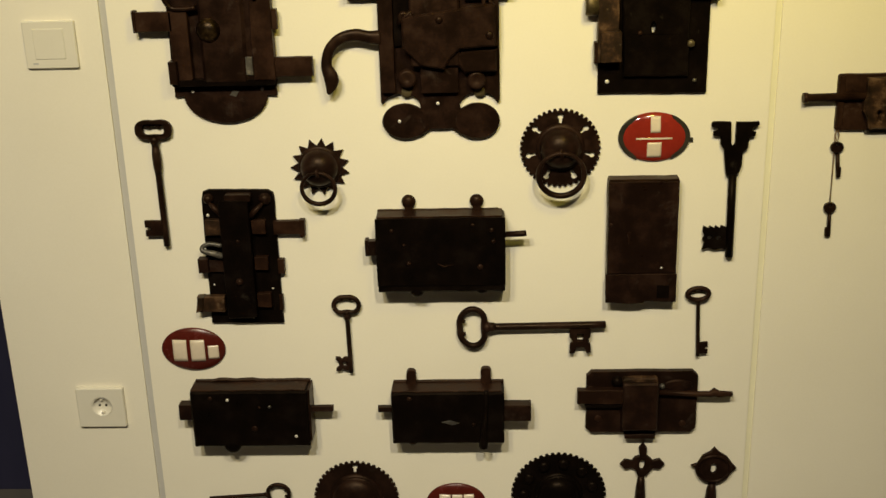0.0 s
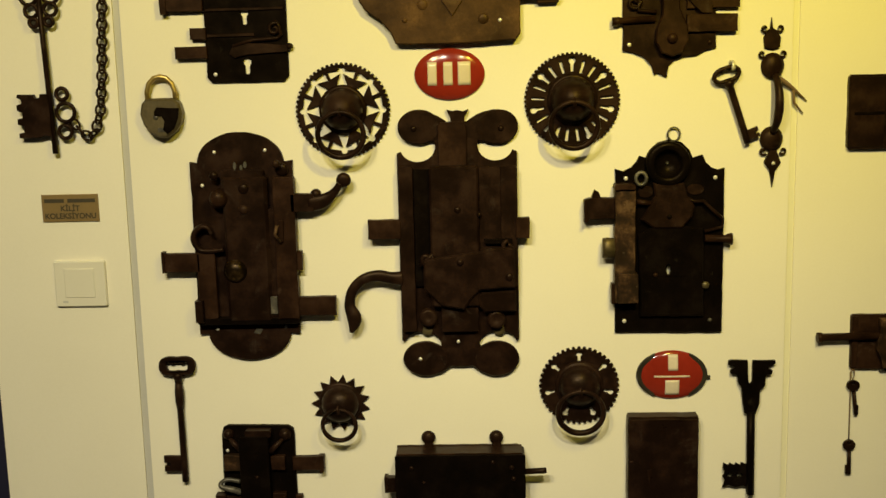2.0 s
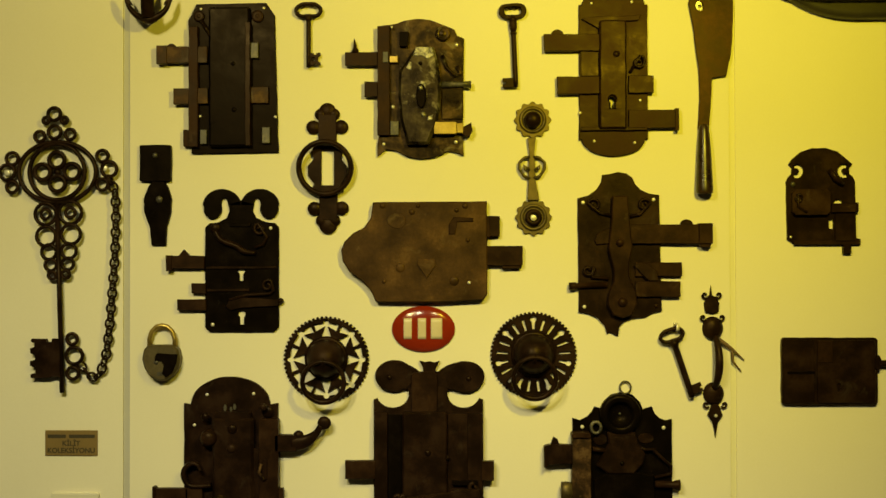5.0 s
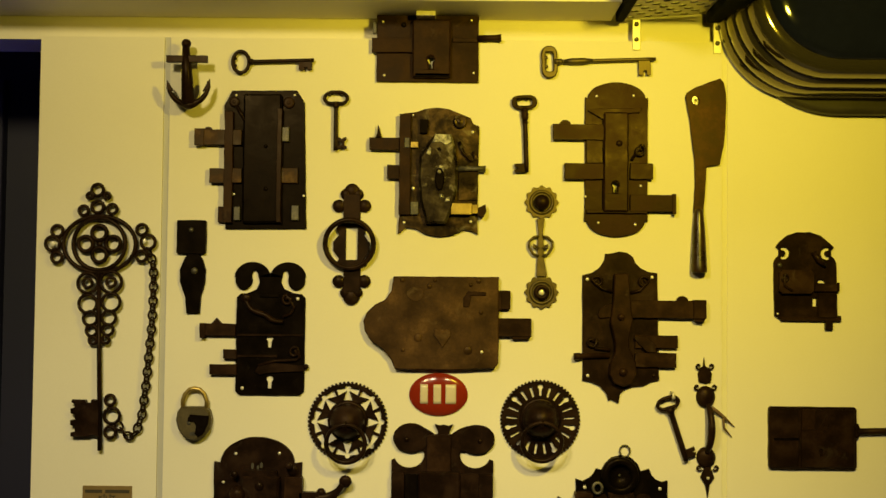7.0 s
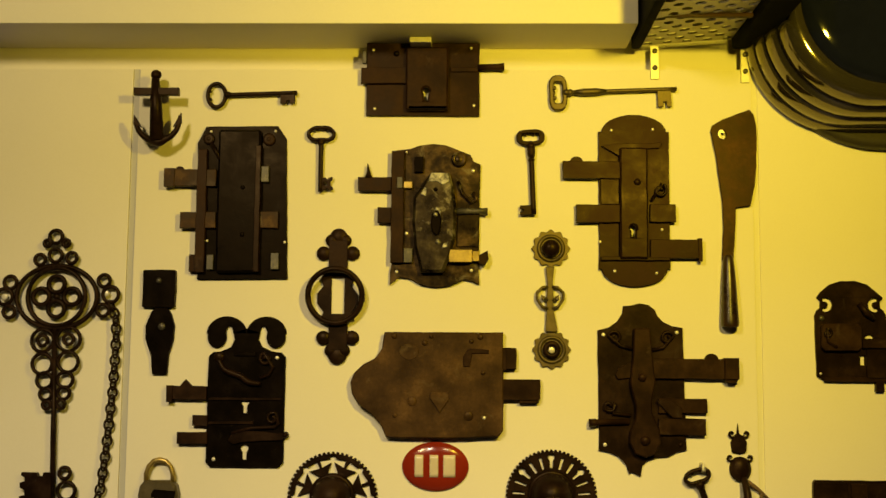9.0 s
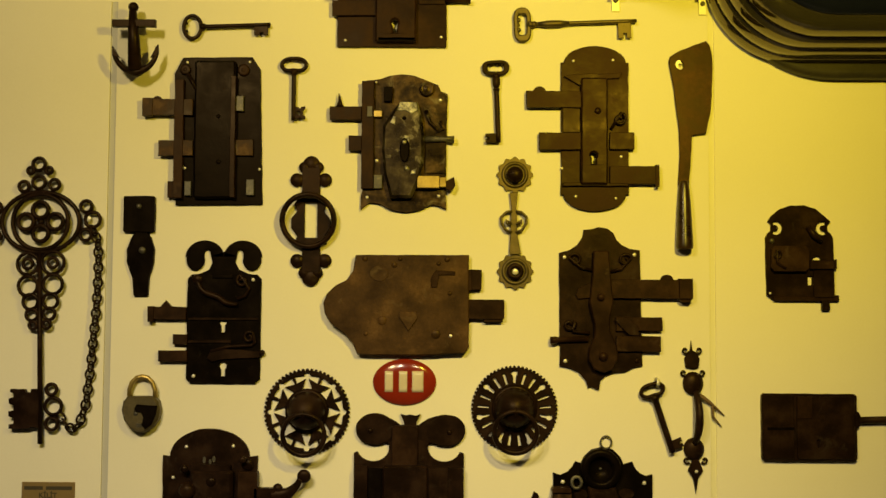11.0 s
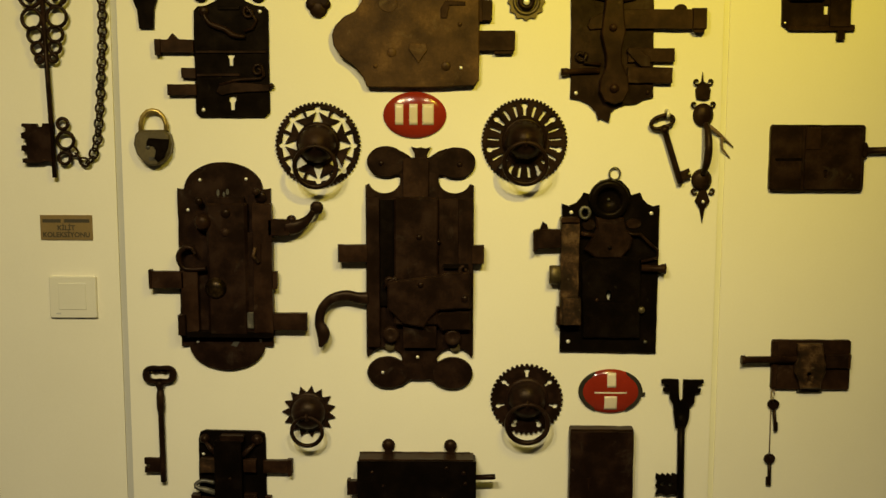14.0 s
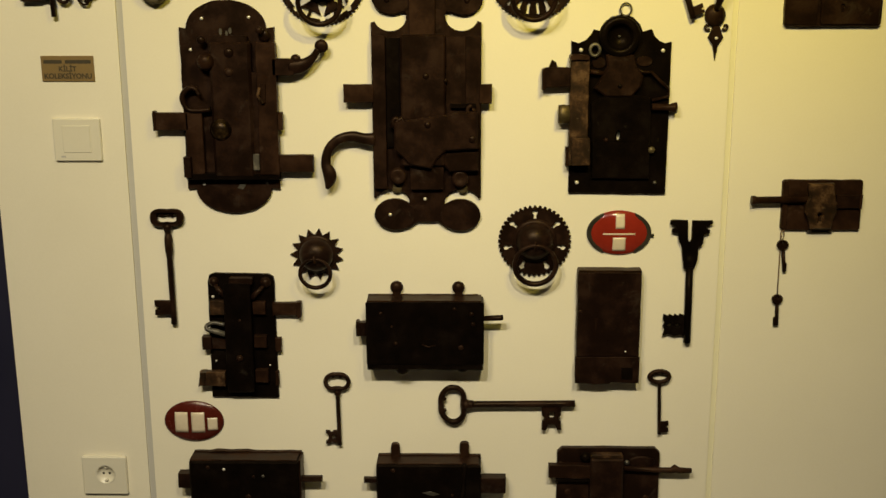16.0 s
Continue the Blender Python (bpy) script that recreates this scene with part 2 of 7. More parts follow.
def inset(pts, b):
    out = []
    n = len(pts)
    for i in range(n):
        p, q, r = Vector(pts[i - 1]), Vector(pts[i]), Vector(pts[(i + 1) % n])
        u, v = q - p, r - q
        u = u.normalized() if u.length > 1e-9 else Vector((1, 0))
        v = v.normalized() if v.length > 1e-9 else u
        m = Vector((-u.y - v.y, u.x + v.x))
        m = m.normalized() if m.length > 1e-6 else Vector((-u.y, u.x))
        k = max(0.5, m.dot(Vector((-u.y, u.x))))
        q = q + m * (b / k)
        out.append((q.x, q.y))
    return out


def slab(bm, pts, d0, d1, holes=(), bevel=0.0008):
    """A plate of that outline between the depths d0 and d1, with through holes and eased front edges."""
    loops = [list(pts) if area(list(pts)) > 0 else list(pts)[::-1]]
    loops += [list(h) if area(list(h)) < 0 else list(h)[::-1] for h in holes]
    bevel = min(bevel, (d1 - d0) * 0.4)
    fronts = [inset(loop, bevel) if bevel else loop for loop in loops]
    tris = tessellate_polygon([[Vector((x, z, 0)) for x, z in loop] for loop in loops])
    rings = []
    for loop, front in zip(loops, fronts):
        back = [bm.verts.new((x, -d0, z)) for x, z in loop]
        side = [bm.verts.new((x, -(d1 - bevel), z)) for x, z in loop]
        cap = [bm.verts.new((x, -d1, z)) for x, z in front]
        n = len(loop)
        for i in range(n):
            j = (i + 1) % n
            bm.faces.new((back[i], back[j], side[j], side[i]))
            bm.faces.new((side[i], side[j], cap[j], cap[i]))
        rings.append((back, cap))
    backs, caps = [v for b, _ in rings for v in b], [v for _, c in rings for v in c]
    for a, b, c in tris:
        pa, pb, pc = (Vector((caps[i].co.x, caps[i].co.z)) for i in (a, b, c))
        if (pb - pa).cross(pc - pa) < 0:
            b, c = c, b
        for face in ((caps[a], caps[b], caps[c]), (backs[a], backs[c], backs[b])):
            try:
                bm.faces.new(face)
            except ValueError:
                pass
    return bm


def tube(bm, pts, r, sides=8, closed=False, flat=1.0):
    """A rod of radius r (or radii) along points (x, d, z)."""
    path = [Vector((x, -d, z)) for x, d, z in pts]
    n = len(path)
    rings = []
    up = Vector((0, -1, 0))
    for i, p in enumerate(path):
        a = path[i - 1] if (i or closed) else p
        b = path[(i + 1) % n] if (i < n - 1 or closed) else p
        t = (b - a).normalized() if (b - a).length > 1e-9 else Vector((0, 0, 1))
        ref = up if abs(t.dot(up)) < 0.9 else Vector((1, 0, 0))
        u = t.cross(ref).normalized()
        v = u.cross(t).normalized()
        rr = r[i] if isinstance(r, (list, tuple)) else r
        rings.append([bm.verts.new(p + (u * math.cos(k * math.tau / sides) + v * flat * math.sin(k * math.tau / sides)) * rr) for k in range(sides)])
    for i in range(n if closed else n - 1):
        a, b = rings[i], rings[(i + 1) % n]
        for k in range(sides):
            bm.faces.new((a[k], a[(k + 1) % sides], b[(k + 1) % sides], b[k])).smooth = True
    if not closed:
        bm.faces.new(rings[0][::-1])
        bm.faces.new(rings[-1])
    return bm


def turned(bm, cx, cz, profile, sides=28, squash=1.0):
    """A lathed form about an axis out of the wall; profile: (radius, depth) from the wall outwards."""
    rings = []
    for r, d in profile:
        if r < 1e-5:
            rings.append([bm.verts.new((cx, -d, cz))])
        else:
            rings.append([bm.verts.new((cx + r * math.cos(k * math.tau / sides), -d, cz + r * squash * math.sin(k * math.tau / sides))) for k in range(sides)])
    for a, b in zip(rings, rings[1:]):
        for k in range(sides):
            j = (k + 1) % sides
            if len(a) == 1 and len(b) == 1:
                continue
            if len(b) == 1:
                face = (a[k], a[j], b[0])
            elif len(a) == 1:
                face = (a[0], b[j], b[k])
            else:
                face = (a[k], a[j], b[j], b[k])
            bm.faces.new(face).smooth = True
    return bm


def dome_profile(r, h, d, n=7):
    return [(r * math.cos(i * math.pi / 2 / n), d + h * math.sin(i * math.pi / 2 / n)) for i in range(n)] + [(0, d + h)]


def loop3(cx, cz, rx, rz, d, tilt=0.0, n=28, turn=0.0):
    """Points of a ring in the wall's plane; tilt swings its foot out of the wall."""
    out = []
    for i in range(n):
        a = math.tau * i / n
        x, z = rx * math.cos(a), rz * math.sin(a)
        c, s = math.cos(radians(turn)), math.sin(radians(turn))
        x, z = x * c - z * s, x * s + z * c
        out.append((cx + x, d - z * math.sin(radians(tilt)), cz + z * math.cos(radians(tilt))))
    return out


def curl(cx, cz, r, turns, d, start=0.0, way=1, tail=None, n=20):
    """A spiral from its eye outwards, with an optional straight tail."""
    pts = []
    for i in range(n + 1):
        f = i / n
        a = radians(start) + way * turns * math.tau * f
        rr = r * (0.25 + 0.75 * f)
        pts.append((cx + rr * math.cos(a), d, cz + rr * math.sin(a)))
    if tail:
        pts += [(x, d, z) for x, z in tail]
    return pts


def flowing(pts, radii, steps=4):
    """A smooth run of points (x, d, z) and radii through the given ones."""
    rows = [Vector((*p, r)) for p, r in zip(pts, radii)]
    out = []
    for i in range(len(rows) - 1):
        a, b, c, d = rows[max(i - 1, 0)], rows[i], rows[i + 1], rows[min(i + 2, len(rows) - 1)]
        for k in range(steps):
            t = k / steps
            out.append(0.5 * (2 * b + (c - a) * t + (2 * a - 5 * b + 4 * c - d) * t * t + (3 * b - a - 3 * c + d) * t ** 3))
    out.append(rows[-1])
    return [tuple(v[:3]) for v in out], [max(v[3], 0.0004) for v in out]


def part(name, bm, material, parent, label=""):
    me = bpy.data.meshes.new(name)
    base = parent.matrix_world.translation if parent.parent is None else parent.parent.matrix_world.translation
    bmesh.ops.translate(bm, vec=-Vector(base), verts=bm.verts)
    bmesh.ops.recalc_face_normals(bm, faces=bm.faces)
    bm.to_mesh(me)
    bm.free()
    me.materials.append(material)
    ob = new(name, me)
    ob.parent = parent
    if label:
        tagged(ob, label)
    return ob


FORGED = (IRON, BLACK, BROWN, RUST, GREEN, PATINA, STOCK, WOOD)


def forged(pts, step=0.011, sway=0.0009):
    """Long edges broken into short ones that wander a little, as hand-forged edges do."""
    out = []
    for (ax, az), (bx, bz) in zip(pts, list(pts[1:]) + [pts[0]]):
        n = min(40, max(1, int(math.hypot(bx - ax, bz - az) / step)))
        out += [(ax + (bx - ax) * i / n, az + (bz - az) * i / n) for i in range(n)]
    return [(x + sway * noise.noise((x * 55, z * 55, 1.7)), z + sway * noise.noise((x * 55, z * 55, 8.3))) for x, z in out]


class Thing:
    """One thing on the wall: an Empty at its place, and its parts under it."""

    def __init__(self, name, at, label, category, group=""):
        self.ob = new(name)
        self.ob.empty_display_size = 0.02
        self.ob.matrix_world = Matrix.Translation((at[0], 0, at[1]))
        tagged(self.ob, label, category, group)

    def slab(self, name, pts, d0, d1, mat=None, holes=(), bevel=0.0008, label="", under=None):
        if (mat or IRON) in FORGED and len(pts) < 60:
            pts = forged(pts)
        return part(name, slab(bmesh.new(), pts, d0, d1, holes, bevel), mat or IRON, under or self.ob, label)

    def box(self, name, b, d0, d1, mat=None, ch=0.0, label="", bevel=0.0008, under=None):
        return self.slab(name, rect(b, ch), d0, d1, mat, (), bevel, label, under)

    def rod(self, name, pts, r, mat=None, sides=8, closed=False, label="", flat=1.0, under=None):
        if not closed and isinstance(r, (list, tuple)) and 4 <= len(pts) < 10 and name in ("handle", "lever", "grip", "arms", "curled_spring", "strap"):
            pts, r = flowing(pts, r)
        return part(name, tube(bmesh.new(), pts, r, sides, closed, flat), mat or IRON, under or self.ob, label)

    def turn(self, name, c, profile, mat=None, sides=24, label="", squash=1.0, under=None):
        return part(name, turned(bmesh.new(), c[0], c[1], profile, sides, squash), mat or IRON, under or self.ob, label)

    def dome(self, name, c, h, d, mat=None, label="", sides=20, squash=1.0, under=None):
        return self.turn(name, c, [(c[2], d - 0.001)] + dome_profile(c[2], h, d), mat, sides, label, squash, under)

    def screws(self, d, *places, r=0.0026):
        for x, z in places:
            self.turn("screw", (x, z), [(r, d - 0.001), (r, d + 0.0006), (r * 0.6, d + 0.0013), (0, d + 0.0014)], ZINC, 10)


# ---- the room ----


def block(name, x0, y0, z0, x1, y1, z1, mat, label, category, bevel=0.0):
    bm = bmesh.new()
    bmesh.ops.create_cube(bm, size=1)
    for v in bm.verts:
        v.co = Vector(((x0 + x1) / 2 + v.co.x * (x1 - x0), (y0 + y1) / 2 + v.co.y * (y1 - y0), (z0 + z1) / 2 + v.co.z * (z1 - z0)))
    if bevel:
        bmesh.ops.bevel(bm, geom=list(bm.edges), offset=bevel, segments=2, affect="EDGES", profile=0.7)
    me = bpy.data.meshes.new(name)
    bm.to_mesh(me)
    bm.free()
    me.materials.append(mat)
    return tagged(new(name, me), label, category, "", "structure")


TOP, EDGE, SEAM_X, GAP0, GAP1 = 2.188, -0.236, 1.0925, 0.0062, 0.0178
block("wall_left", EDGE, 0, 0, GAP0, 0.12, TOP, WALL, "cream painted board beside a dark doorway", "wall", 0.0015)
block("trim", GAP0, 0.004, 0, GAP1, 0.12, TOP, TRIM, "narrow grey strip set between two cream boards", "trim")
block("wall_centre", GAP1, 0, 0, SEAM_X, 0.12, TOP, WALL, "cream painted display board covered with old locks", "wall", 0.0015)
block("trim_right", SEAM_X, 0.003, 0, SEAM_X + 0.010, 0.12, TOP, SEAM, "thin pale yellow joint between two boards", "trim")
block("wall_right", SEAM_X + 0.010, 0, 0, 3.2, 0.12, TOP, WALL, "cream painted wall right of the display board", "wall", 0.0015)
block("wall_upper", -1.8, 0.03, TOP, 3.2, 0.15, 2.8, WALL, "cream wall strip set back above the boards", "wall")
block("ceiling_beam", -1.8, -0.118, 2.234, 0.880, 0.03, 2.8, CEIL, "cream boxed beam along the top of the wall", "beam", 0.002)
block("wall_doorway", -1.8, 0.55, 0, EDGE, 0.65, 2.8, NAVY, "dark navy wall seen through the doorway", "wall")
block("wall_doorway_side", EDGE, 0.12, 0, EDGE + 0.1, 0.65, 2.8, NAVY, "dark navy side wall of the doorway", "wall")
block("floor", -1.8, -4.0, -0.1, 3.2, 0.65, 0, FLOOR, "plain grey floor of the museum room", "floor")
block("ceiling", -1.8, -4.0, 2.8, 3.2, 0.65, 2.9, CEIL, "plain cream ceiling of the room", "ceiling")
block("wall_back", -1.8, -4.1, 0, 3.2, -4.0, 2.8, NAVY, "dark painted wall behind the visitor", "wall")
block("wall_west", -1.9, -4.1, 0, -1.8, 0.65, 2.8, NAVY, "dark painted side wall of the room", "wall")
block("wall_east", 3.2, -4.1, 0, 3.3, 0.15, 2.8, NAVY, "dark painted side wall of the room", "wall")



def glow(name, colour, strength):
    m = bpy.data.materials.new(name)
    m.use_nodes = True
    tint = m.node_tree.nodes["Principled BSDF"]
    tint.inputs["Base Color"].default_value = (0.02, 0.02, 0.08, 1)
    tint.inputs["Emission Color"].default_value = (*colour, 1)
    tint.inputs["Emission Strength"].default_value = strength
    return m


def shown(name, x0, z0, x1, z1, y0, y1, mat, owner):
    bm = bmesh.new()
    slab(bm, rect((x0, z0, x1, z1)), y0, y1, (), 0.002)
    return part(name, bm, mat, owner)


display = new("display_screen")
display.matrix_world = Matrix.Translation((-0.85, 0.55, 1.80))
tagged(display, "glowing blue display screen on the dark doorway wall", "screen")
shown("housing", -1.20, 1.30, -0.515, 2.20, -0.55, -0.52, NAVY, display)
shown("header_strip", -1.19, 2.118, -0.530, 2.165, -0.521, -0.517, glow("violet_screen_light", (0.20, 0.15, 0.62), 1.6), display)
shown("panel", -1.19, 1.32, -0.530, 2.085, -0.521, -0.517, glow("blue_screen_light", (0.03, 0.03, 0.62), 1.0), display)
for z0, z1 in ((1.962, 1.982), (1.938, 1.952)):
    shown("text_bar", -0.90, z0, -0.545, z1, -0.518, -0.515, glow("pale_screen_light", (0.45, 0.38, 0.75), 1.6), display)

# ---- switch, socket, plaque ----
L = Thing("light_switch", (-0.0809, 1.1646), "ivory plastic light switch with one square rocker", "switch")
b = (-0.1222, 1.1278, -0.0357, 1.2051)
L.slab("cover_plate", rounded(b, 0.003), 0, 0.007, PLASTIC, (), 0.0015)
b = (-0.1052, 1.1433, -0.0542, 1.1928)
L.slab("rocker", rounded(b, 0.0015), 0.006, 0.0082, PLASTIC, (), 0.0012)
L.box("marking", (-0.1105, 1.1346, -0.1015, 1.1378), 0.0066, 0.0072, TRIM, bevel=0)

L = Thing("wall_socket", (-0.0777, 0.5071), "ivory plastic earthed wall socket with a round recess", "socket")
b, c = (-0.1215, 0.4683, -0.035, 0.5463), (-0.0763, 0.5098, 0.0177)
L.slab("cover_plate", rounded(b, 0.003), 0, 0.009, PLASTIC, [ellipse(c[0], c[1], c[2], c[2], 28)], 0.0015)
L.turn("recess", (c[0], c[1]), [(c[2] * 1.05, 0.0095), (c[2], 0.0098), (c[2] * 0.97, 0.0015), (0, 0.0012)], PLASTIC, 28)
for dx in (-0.006, 0.006):
    L.turn("contact_hole", (c[0] + dx, c[1]), [(0.0022, 0.0012), (0.0022, 0.002), (0, 0.0021)], BLACK, 10)
for dz in (-0.013, 0.013):
    L.box("earth_clip", (c[0] - 0.003, c[1] + dz - 0.0014, c[0] + 0.003, c[1] + dz + 0.0014), 0.001, 0.008, ZINC)

L = Thing("name_plaque", (-0.087, 1.2946), "small engraved brass plaque with three lines of text", "plaque")
b = (-0.1345, 1.2717, -0.0395, 1.3171)
L.slab("plate", rect(b), 0, 0.003, PLAQUE, (), 0.0005)
px, pw, ph = (b[0] + b[2]) / 2, b[2] - b[0], b[3] - b[1]
bm = bmesh.new()
for k0, k1 in ((0.05, 0.40), (0.46, 0.95)):
    slab(bm, rect((b[0] + pw * k0, b[1] + ph * 0.70, b[0] + pw * k1, b[1] + ph * 0.84)), 0.0028, 0.0034, (), 0)
part("text_bar", bm, ENGRAVED, L.ob)
for body, at, size in (("KİLİT", 0.40, 0.0125), ("KOLEKSİYONU", 0.12, 0.0125)):
    font = bpy.data.curves.new("lettering", "FONT")
    font.body, font.size, font.align_x, font.extrude = body, size, "CENTER", 0.0003
    font.offset = 0.0003
    holder = bpy.data.objects.new("lettering", font)
    me = bpy.data.meshes.new_from_object(holder)
    me.transform(Matrix.Translation((px, -0.0034, b[1] + ph * at)) @ Matrix.Rotation(radians(90), 4, "X"))
    me.transform(Matrix.Translation(-L.ob.matrix_world.translation))
    me.materials.clear()
    me.materials.append(ENGRAVED)
    bpy.data.objects.remove(holder)
    new("lettering", me).parent = L.ob


# ---- red enamel ovals; the painted figures stay plain bars ----


CURVE_K, CURVE_D = (0.0, 0.22, 0.5, 0.8, 0.97, 1.0), (0.0110, 0.0108, 0.010, 0.0075, 0.0045, 0.003)


def enamel_oval(at, rx, rz, mat, bars, label, chipped=False):
    o = Thing("enamel_sign", at, label, "sign", "red oval signs")
    cx, cz = at
    bm = bmesh.new()
    rings = []
    for k, d in ((1.0, 0.001), (1.0, 0.003), (0.97, 0.0045), (0.8, 0.0075), (0.5, 0.010), (0.22, 0.0108)):
        rings.append([bm.verts.new((cx + rx * k * math.cos(math.tau * i / 48), -d, cz + rz * k * math.sin(math.tau * i / 48))) for i in range(48)])
    for a, c in zip(rings, rings[1:]):
        for i in range(48):
            bm.faces.new((a[i], a[(i + 1) % 48], c[(i + 1) % 48], c[i])).smooth = True
    bm.faces.new(rings[-1])
    part("plate", bm, mat, o.ob)
    for x0, z0, x1, z1 in bars:
        bm = bmesh.new()
        grid = []
        for i in range(7):
            row = []
            for j in range(7):
                u, v = x0 + (x1 - x0) * i / 6, z0 + (z1 - z0) * j / 6
                row.append(bm.verts.new((cx + u * rx, -(float(np.interp(math.hypot(u, v), CURVE_K, CURVE_D)) + 0.0005), cz + v * rz)))
            grid.append(row)
        for i in range(6):
            for j in range(6):
                bm.faces.new((grid[i][j], grid[i + 1][j], grid[i + 1][j + 1], grid[i][j + 1])).smooth = True
        ring = bmesh.ops.extrude_face_region(bm, geom=list(bm.faces))
        bmesh.ops.translate(bm, vec=(0, 0.0012, 0), verts=[v for v in ring["geom"] if isinstance(v, bmesh.types.BMVert)])
        part("painted_bar", bm, INK, o.ob, "plain white painted bar")
    if chipped:
        for side in (-1, 1):
            pts = arc(cx, cz, rx * 1.012, rz * 1.012, 90 - side * 28, 90 - side * 152, 18) + arc(cx + side * rx * 0.18, cz, rx * 0.55, rz * 0.93, 90 - side * 145, 90 - side * 35, 14)
            o.slab("chipped_rim", pts, 0.0008, 0.0062, CHIP, (), 0.001, "dark rim with enamel flaked away")
        o.box("fixing_lug", (cx + rx * 0.97, cz - rz * 0.22, cx + rx * 1.10, cz - rz * 0.06), 0, 0.004, CHIP)
    return o


enamel_oval((0.5473, 1.4989), 0.0565, 0.0412, RED, [(-0.62, -0.42, -0.36, 0.48), (-0.17, -0.42, 0.09, 0.48), (0.24, -0.42, 0.60, 0.48)], "glossy red enamel oval with three white bars")
enamel_oval((0.9067, 0.9946), 0.0582, 0.0415, RED, [(-0.12, 0.22, 0.16, 0.86), (-0.52, -0.06, 0.50, 0.01), (-0.20, -0.80, 0.20, -0.18)], "chipped red enamel oval with bars above and below a line", True)
enamel_oval((0.1025, 0.6203), 0.0575, 0.0412, DARKRED, [(-0.62, -0.50, -0.18, 0.50), (-0.06, -0.50, 0.38, 0.50), (0.48, -0.40, 0.80, 0.22)], "worn dark red enamel oval with three pale bars")
enamel_oval((0.565, 0.3019), 0.0555, 0.0415, DARKRED, [(-0.55, -0.40, -0.18, 0.52), (-0.14, -0.40, 0.22, 0.52), (0.26, -0.40, 0.60, 0.52)], "red enamel oval between two toothed rosettes")

# ---- keys ----


def bow_points(cx, cz, rx, rz, d, angle, dent, n=36):
    """A bow's outline; dent pushes in the side next to the shaft (lobed like a heart or kidney)."""
    out = []
    for i in range(n):
        a = math.tau * i / n
        k = 1 - dent * math.exp(-((math.remainder(a, math.tau)) / 0.5) ** 2) - 0.35 * dent * math.exp(-((math.remainder(a - math.pi, math.tau)) / 0.3) ** 2)
        x, z = rx * k * math.cos(a), rz * math.sin(a)
        c, s = math.cos(radians(angle)), math.sin(radians(angle))
        out.append((cx + x * c - z * s, d, cz + x * s + z * c))
    return out


